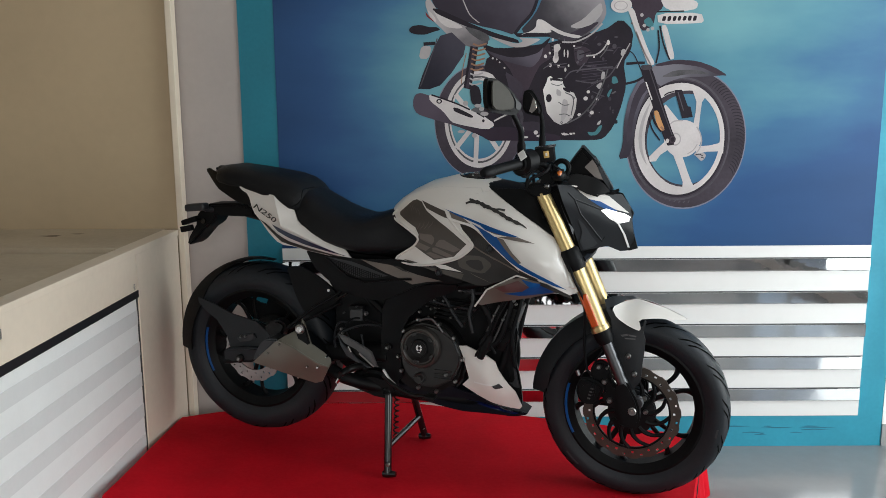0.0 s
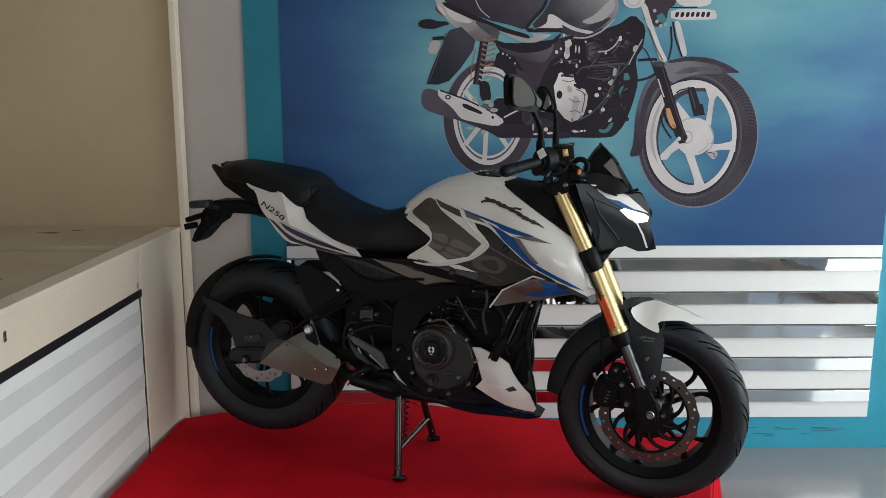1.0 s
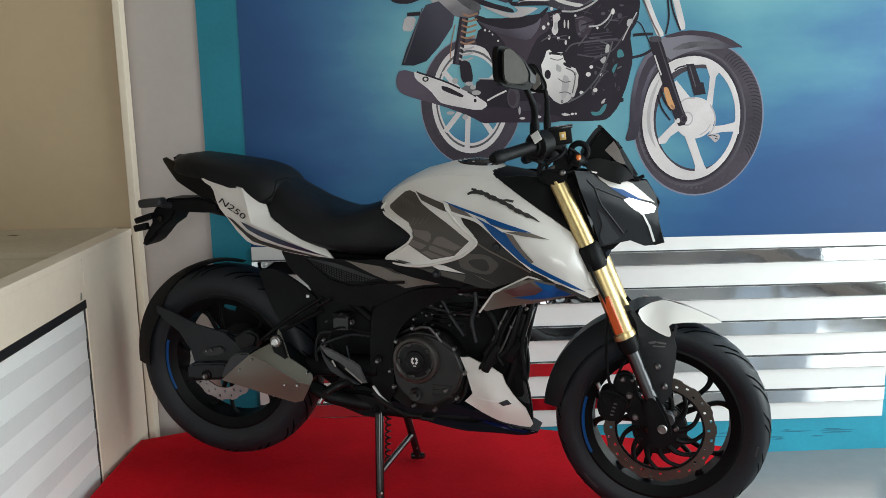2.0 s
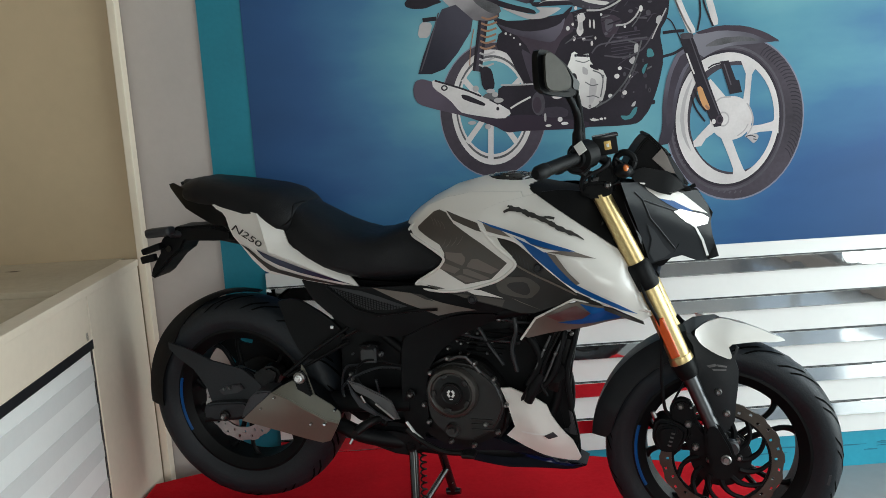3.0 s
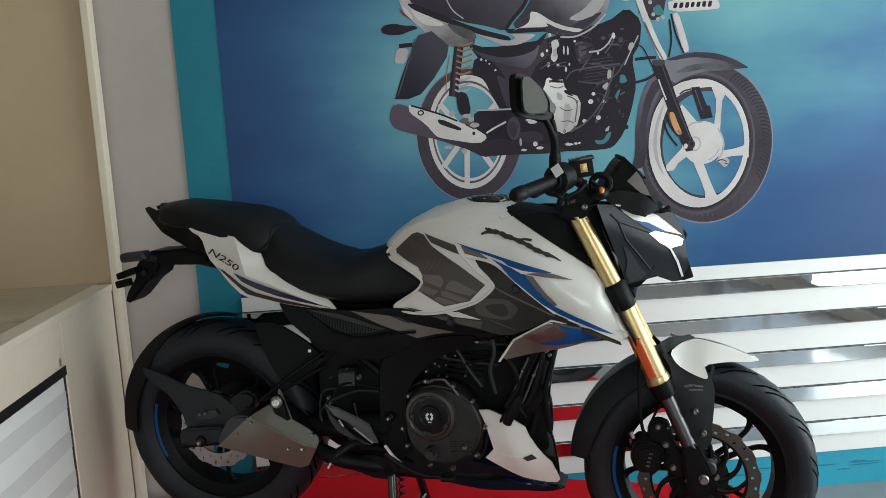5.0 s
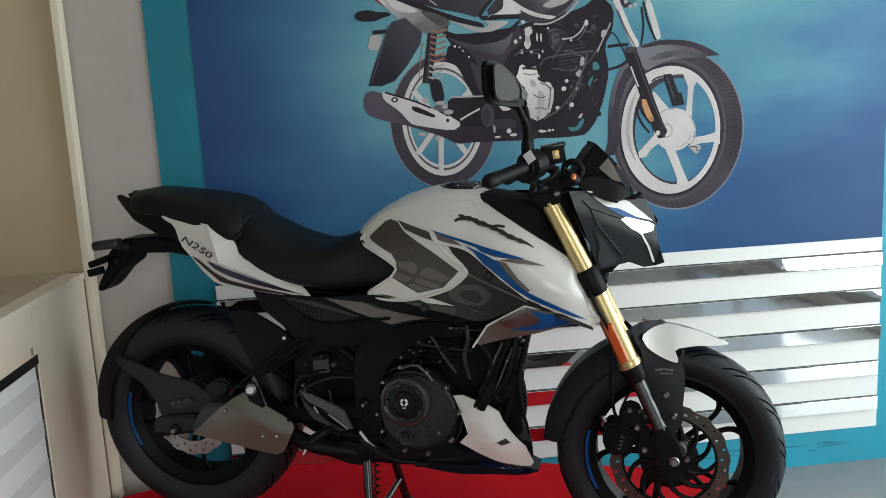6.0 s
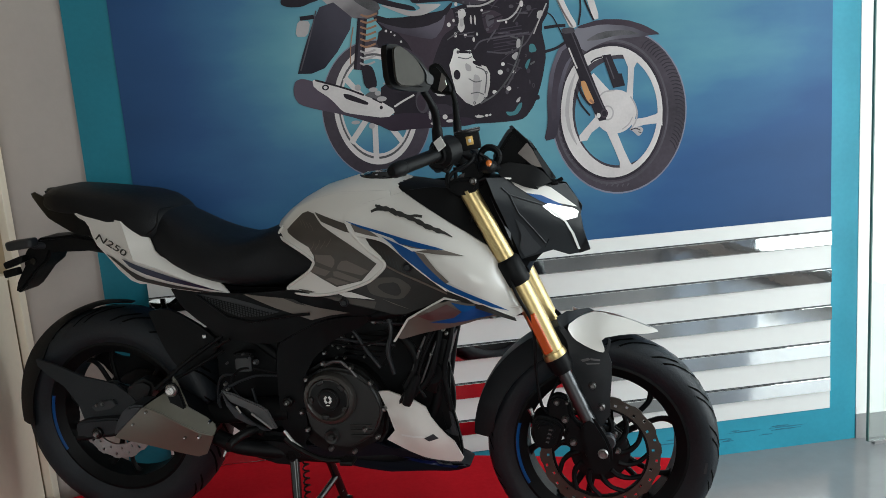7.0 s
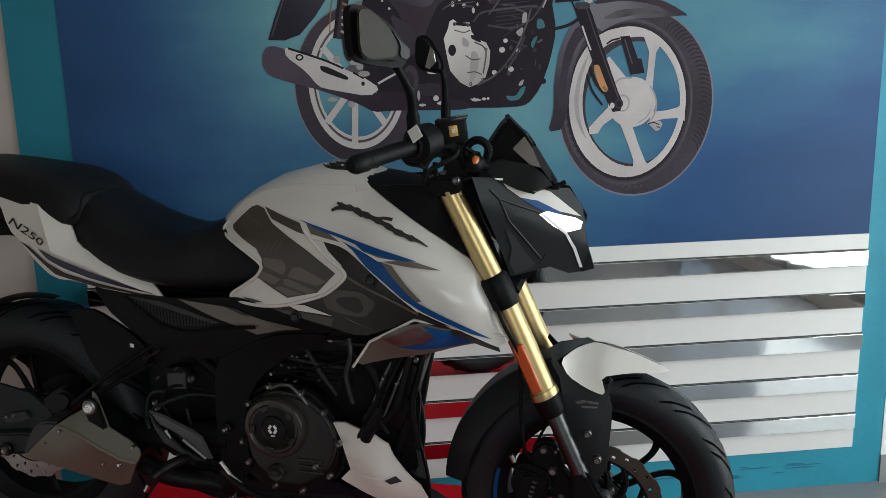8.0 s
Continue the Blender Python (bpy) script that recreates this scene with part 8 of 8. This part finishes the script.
# headlight cowl ------------------------------------------------------------------------
cowl_up = plane((0.460, 1.130, -0.132), (0.645, 1.030, -0.012), (0.548, 1.155, -0.062))
cowl_low = plane((0.460, 1.130, -0.132), (0.645, 1.030, -0.012), (0.533, 0.986, -0.058))
cowl_bm = shell([(0.490, 1.180), (0.548, 1.155), (0.610, 1.150), (0.634, 1.114), (0.648, 1.092), (0.643, 1.070), (0.648, 1.035), (0.664, 0.982), (0.640, 0.974), (0.612, 0.972), (0.575, 0.990), (0.499, 0.976), (0.486, 1.023), (0.465, 1.092), (0.447, 1.146), (0.434, 1.186)], lambda x, z: min(0.0, max(cowl_up(x, z), cowl_low(x, z))), 0.006, 0.014, 0)
cowl_skin = skin_of(cowl_bm)
cowl_l = flipped(cowl_bm)
cowl = bp("headlight_cowl", cowl_bm, "satin", None, "black angular headlight cowl with lit lamp")
bp("cowl_half", cowl_l, "satin", cowl)
cowl.location = (0.009, 0, 0.006)
graphic("white_flash", [(0.477, 1.187), (0.490, 1.180), (0.534, 1.155), (0.557, 1.155), (0.576, 1.146), (0.636, 1.091), (0.586, 1.108), (0.553, 1.130), (0.521, 1.140), (0.496, 1.161)], "pearl", cowl, cowl_skin, 0.002, 0, 0.012, "white brow flash")
graphic("blue_flash", [(0.521, 1.139), (0.553, 1.131), (0.603, 1.100), (0.573, 1.104), (0.547, 1.120)], "blue", cowl, cowl_skin, 0.003, 0, 0.012)
graphic("headlamp", [(0.556, 1.104), (0.570, 1.109), (0.600, 1.098), (0.625, 1.090), (0.639, 1.080), (0.635, 1.066), (0.606, 1.062), (0.582, 1.078)], "lamp", cowl, cowl_skin, 0.004, 0, 0.012, "lit white LED lamp")
graphic("light_strip", [(0.560, 1.103), (0.583, 1.080), (0.606, 1.059), (0.621, 1.027), (0.634, 0.984), (0.640, 0.984), (0.627, 1.028), (0.610, 1.061), (0.587, 1.082), (0.566, 1.103)], "white_mark", cowl, cowl_skin, 0.0045, 0, 0.012, "pale light strip")
graphic("cheek", [(0.493, 1.081), (0.510, 1.063), (0.531, 1.024), (0.548, 1.000), (0.535, 0.989), (0.508, 0.981), (0.497, 1.005), (0.504, 1.039)], "cheek", cowl, cowl_skin, 0.003, 0, 0.012, "grey-black cheek panel")
graphic("cheek", [(0.440, 1.146), (0.453, 1.111), (0.481, 1.044), (0.486, 1.012), (0.469, 1.064), (0.448, 1.121)], "cheek", cowl, cowl_skin, 0.003, 0, 0.012, "grey-black cheek panel")
for a_, b_ in (((0.466, 1.160), (0.483, 1.141)), ((0.483, 1.141), (0.514, 1.126)), ((0.514, 1.126), (0.560, 1.105)), ((0.483, 1.141), (0.501, 1.094)), ((0.501, 1.094), (0.526, 1.058)), ((0.526, 1.058), (0.558, 1.010))):
    pts = []
    for k in range(6):
        x_, z_ = a_[0] + (b_[0] - a_[0]) * k / 5, a_[1] + (b_[1] - a_[1]) * k / 5
        h_ = cowl_skin[0].ray_cast(Vector((x_, -1, z_)), Vector((0, 1, 0)))
        pts.append((x_, (h_[0].y if h_[0] is not None else -0.1) - 0.001, z_))
    bp("cowl_crease", tube(pts, 0.0022, 8), "satin", cowl)
inner_mask = loft([(0.46, 1.02, 1.17, 0.075, 1.1), (0.52, 1.01, 1.15, 0.05, 1.08), (0.58, 1.0, 1.13, 0.02, 1.07)], 20, 2.4)
bp("lamp_housing", inner_mask, "plastic", cowl)
bp("cowl_inner", prism([(0.395, 1.180), (0.50, 1.165), (0.575, 1.02), (0.560, 0.995), (0.530, 0.965), (0.465, 0.955), (0.405, 1.10)], -0.050, 0.050, 0.006), "plastic", cowl)
# instrument visor, turned to the left with the fork


def steer(bm):
    for v in bm.verts:
        v.co.x -= 0.17 * (v.co.y + 0.08)
    return bm


visor = bp("instrument_visor", steer(join(prism([(0.452, 1.219), (0.462, 1.242), (0.494, 1.288), (0.506, 1.295), (0.528, 1.272), (0.540, 1.250), (0.533, 1.225), (0.530, 1.206), (0.482, 1.205)], -0.075, 0.075, 0.008, 1),
                                    prism([(0.500, 1.297), (0.508, 1.300), (0.560, 1.248), (0.552, 1.242)], -0.078, 0.078, 0.004))), "plastic", None, "black instrument hood with a smoked screen")
facet = panel3([(0.513, 1.241, -0.080), (0.536, 1.265, -0.080), (0.549, 1.247, -0.078), (0.570, 1.203, -0.070), (0.548, 1.209, -0.078)], (), 0.003, 0.02, 0)
bp("screen", steer(flipped(facet)), "facet", visor)
bp("screen", steer(facet), "facet", visor, "pale smoked side of the flyscreen")
for sy in (-1, 1):
    pane = panel3([(0.540, 1.268, -0.078), (0.548, 1.262, -0.076), (0.579, 1.215, -0.062), (0.603, 1.176, -0.048), (0.590, 1.174, -0.054), (0.570, 1.203, -0.066), (0.552, 1.246, -0.076)], (), 0.003, 0.02, 0)
    bp("screen_edge", steer(pane if sy < 0 else flipped(pane)), "screen", visor)
bp("screen_front", steer(prism([(0.544, 1.264), (0.550, 1.262), (0.604, 1.176), (0.598, 1.172)], -0.055, 0.045, 0.002)), "screen", visor)
hood = panel3([(0.454, 1.213, -0.110), (0.490, 1.223, -0.102), (0.549, 1.211, -0.090), (0.575, 1.191, -0.076), (0.594, 1.167, -0.058), (0.564, 1.160, -0.080), (0.555, 1.153, -0.090), (0.522, 1.163, -0.100), (0.469, 1.190, -0.115)], (), 0.005, 0.02, 0)
bp("visor_brow", steer(flipped(hood)), "plastic", visor)
bp("visor_brow", steer(hood), "plastic", visor, "matte black brow over the headlight")
bp("visor_core", prism([(0.46, 1.21), (0.545, 1.205), (0.585, 1.165), (0.50, 1.165)], -0.055, 0.055, 0.004), "plastic", visor)
bp("screen_clip", steer(join(box(0.590, 0.608, -0.06, 0.0, 1.158, 1.168, 0.003), tube([(0.595, -0.05, 1.160), (0.620, -0.045, 1.172)], 0.005, 8))), "plastic", visor)
for sy in (-1, 1):
    ik = bmesh.new()
    bmesh.ops.create_uvsphere(ik, u_segments=18, v_segments=12, radius=1)
    ik.transform(Matrix.Translation((0.452, sy * 0.165, 1.222)) @ Matrix.Diagonal((0.022, 0.030, 0.017, 1)))
    ind = bp("front_indicator", join(ik, rod((0.47, sy * 0.08, 1.205), (0.455, sy * 0.15, 1.22), 0.010, 10)), "plastic", None, "front indicator lamp on a stalk")
    le = bmesh.new()
    bmesh.ops.create_uvsphere(le, u_segments=14, v_segments=10, radius=1)
    le.transform(Matrix.Translation((0.457, sy * 0.176, 1.226)) @ Matrix.Diagonal((0.010, 0.018, 0.012, 1)))
    bp("lens", le, "amber_lens", ind, "amber lens")

# handlebar -------------------------------------------------------------------------------
bar_pts = [(0.405, -0.0, 1.205), (0.412, -0.06, 1.212), (0.405, -0.13, 1.245), (0.374, -0.19, 1.264), (0.296, -0.345, 1.244)]
hb_ = bp("handlebar", join(tube(spline(bar_pts, 8), 0.011, 14), tube(spline([(x_ + 0.22 * y_, -y_, z_ + 0.20 * y_) for x_, y_, z_ in bar_pts], 8), 0.011, 14), box(0.385, 0.43, -0.035, 0.035, 1.185, 1.225, 0.008)), "plastic", None, "black handlebar with rubber grips")
for sy in (-1, 1):
    a_, b_ = Vector((0.350, sy * 0.232, 1.260)), Vector((0.298, sy * 0.340, 1.245))
    if sy > 0:
        a_.x -= 0.049
        b_.x -= 0.069
        a_.z -= 0.045
        b_.z -= 0.064
    d_ = (b_ - a_).normalized()
    gp = bp("grip", tube([a_.lerp(b_, k / 24) for k in range(25)], [0.0145 + 0.0011 * (k % 2) for k in range(25)], 18), "plastic", hb_, "ribbed rubber grip")
    bp("grip_flange", tube([a_ - d_ * 0.008, a_ - d_ * 0.003, a_ + d_ * 0.002], [0.018, 0.024, 0.021], 18), "plastic", hb_)
    bp("bar_end", tube([b_, b_ + d_ * 0.004, b_ + d_ * 0.030, b_ + d_ * 0.040], [0.016, 0.0175, 0.0165, 0.011], 18), "plastic", hb_, "bar end weight")
    sw = bp("switchgear", join(tube([a_ - d_ * 0.058, a_ - d_ * 0.052, a_ - d_ * 0.012, a_ - d_ * 0.006], [0.024, 0.034, 0.033, 0.024], 16), tube([a_ - d_ * 0.045 + Vector((0.0, 0, -0.012)), a_ - d_ * 0.03 + Vector((-0.006, 0, -0.045))], [0.02, 0.012], 12)), "plastic", hb_, "black switch housing")
    lev = [a_ - d_ * 0.055 + Vector((0.02, 0.03, -0.004)), a_ + d_ * 0.01 + Vector((0.018, 0.036, -0.004)), b_ + d_ * -0.02 + Vector((0.014, 0.034, -0.002))]
    bp("lever", tube(spline(lev, 6), 0.006, 10), "plastic", hb_, "black hand lever")
    bp("lever_perch", tube([a_ - d_ * 0.075 + Vector((0.01, 0, 0)), a_ - d_ * 0.06 + Vector((0.03, 0, -0.004))], 0.014, 12), "plastic", hb_)
lab = bp("switch_label", box(-0.011, 0.011, -0.001, 0.001, -0.014, 0.014, 0.0005, 1), "white_mark", hb_, "pale label", smooth=False)
lab.data.transform(Matrix.Translation((0.364, -0.262, 1.285 - BASE)) @ pose(0, 0, 0, -30, -36, 0) @ Matrix.Translation((0, 0, BASE)))
red = bp("kill_switch", box(-0.016, 0.016, -0.010, 0.010, -0.006, 0.006, 0.003), "redsw", hb_, "red kill switch")
red.data.transform(Matrix.Translation((0.354, -0.206, 1.281 - BASE)) @ pose(0, 0, 0, 0, 0, -50) @ Matrix.Translation((0, 0, BASE)))
bp("switch_body", prism([(0.340, 1.284), (0.372, 1.282), (0.386, 1.268), (0.384, 1.241), (0.365, 1.218), (0.335, 1.222), (0.322, 1.236), (0.326, 1.262)], -0.222, -0.168, 0.008, 1, 3), "plastic", hb_, "black throttle housing")
bp("bar_riser", prism([(0.378, 1.185), (0.392, 1.232), (0.425, 1.236), (0.436, 1.190)], -0.14, -0.09, 0.008, 1), "plastic", hb_)
bp("cable_loop", tube(spline([(0.351, -0.132, 1.173), (0.352, -0.134, 1.191), (0.364, -0.138, 1.208), (0.394, -0.140, 1.222), (0.411, -0.138, 1.234), (0.416, -0.130, 1.250)], 6), 0.0052, 10), "satin", hb_, "black cable looping over the fork clamp")
for x_, z_, a_ in ((0.366, 1.193, -25), (0.389, 1.200, -18)):
    bp("cable_tag", turned(box(-0.010, 0.010, -0.003, 0.003, -0.005, 0.005, 0.0015), pose(x_, -0.136, z_, 0, a_, 0)), "dull_grey", hb_)
# brake fluid reservoir
res = bp("brake_reservoir", turned(box(-0.028, 0.028, -0.026, 0.026, -0.020, 0.022, 0.005), pose(0.409, -0.160, 1.281, 0, -8, 8)), "plastic", None, "black front brake fluid reservoir")
bp("reservoir_lid", turned(box(-0.030, 0.030, -0.028, 0.028, 0.0, 0.008, 0.003), pose(0.409, -0.160, 1.300, 0, -8, 8)), "gloss", res)
bp("sight_badge", turned(box(-0.008, 0.008, -0.0285, -0.026, -0.010, 0.010, 0.001), pose(0.414, -0.160, 1.284, 0, -8, 8)), "badge", res, "small amber badge")
bp("sight_badge_dot", turned(box(-0.003, 0.003, -0.0295, -0.028, -0.004, 0.004, 0.0005, 1), pose(0.414, -0.160, 1.284, 0, -8, 8)), "white_mark", res)
bp("ring_mount", tube([Vector((0.452, -0.115, 1.240)) + Vector((0.022 * math.cos(a), -0.012, 0.022 * math.sin(a))) for a in (2 * math.pi * k / 24 for k in range(25))], 0.008, 8), "plastic")
bp("wiring", join(tube(spline([(0.37, -0.14, 1.22), (0.372, -0.135, 1.19), (0.40, -0.13, 1.18), (0.44, -0.12, 1.19)], 6), 0.005, 8), tube(spline([(0.36, -0.16, 1.225), (0.35, -0.15, 1.18), (0.38, -0.13, 1.15)], 6), 0.004, 8), tube(spline([(0.43, -0.14, 1.25), (0.455, -0.12, 1.225), (0.44, -0.10, 1.19)], 6), 0.004, 8)), "plastic", None, "black bar wiring")
# mirror: a drop-shaped shell turned towards the front of the machine
shell_pts = [(0.000, 1.487), (0.007, 1.501), (0.035, 1.499), (0.089, 1.470), (0.125, 1.433), (0.121, 1.412), (0.107, 1.398), (0.025, 1.408), (0.003, 1.422)]
turn_m = Matrix.Translation((0.290, -0.391, 0)) @ pose(0, 0, 0, 0, 0, 56)
mi = bp("mirror", turned(prism(shell_pts, -0.016, 0.022, 0.011, 1, 4), turn_m), "plastic", None, "black angular rear-view mirror on a stalk")
face = prism([(0.007, 1.484), (0.013, 1.495), (0.035, 1.494), (0.074, 1.466), (0.092, 1.440), (0.088, 1.415), (0.028, 1.412), (0.009, 1.425)], -0.019, -0.014, 0.003, 1, 2)
bp("mirror_face", turned(face, turn_m), "mirror_back", mi, "satin olive-grey shell face")
bp("shell_ridge", turned(prism([(0.074, 1.466), (0.098, 1.442), (0.118, 1.430), (0.112, 1.412), (0.094, 1.418), (0.097, 1.438)], -0.0185, -0.012, 0.004, 1, 2), turn_m), "satin", mi)
bp("stalk", tube(spline([(0.345, -0.300, 1.401), (0.354, -0.285, 1.378), (0.359, -0.262, 1.349), (0.355, -0.238, 1.299), (0.353, -0.225, 1.266)], 6), [0.0075] * 8 + [0.009] * 8 + [0.0125] * 9, 12), "plastic", mi, "black mirror stalk")


# far mirror, seen from behind its stalk
far_pts = [(0.222, 1.468), (0.240, 1.476), (0.256, 1.472), (0.288, 1.420), (0.292, 1.398), (0.284, 1.382), (0.232, 1.392), (0.220, 1.410)]
far_mirror = bp("mirror", prism(far_pts, 0.285, 0.315, 0.010, 1, 3), "plastic", None, "black angular rear-view mirror on a stalk")
bp("mirror_face", prism([(0.262, 1.448), (0.272, 1.436), (0.276, 1.412), (0.258, 1.394), (0.248, 1.400)], 0.280, 0.2855, 0.002), "mirror_glass", far_mirror, "mirror glass")
bp("stalk", tube(spline([(0.286, 0.300, 1.392), (0.292, 0.298, 1.362), (0.296, 0.285, 1.320), (0.306, 0.245, 1.222)], 6), [0.0075] * 7 + [0.009] * 6 + [0.012] * 6, 12), "plastic", far_mirror, "black mirror stalk")
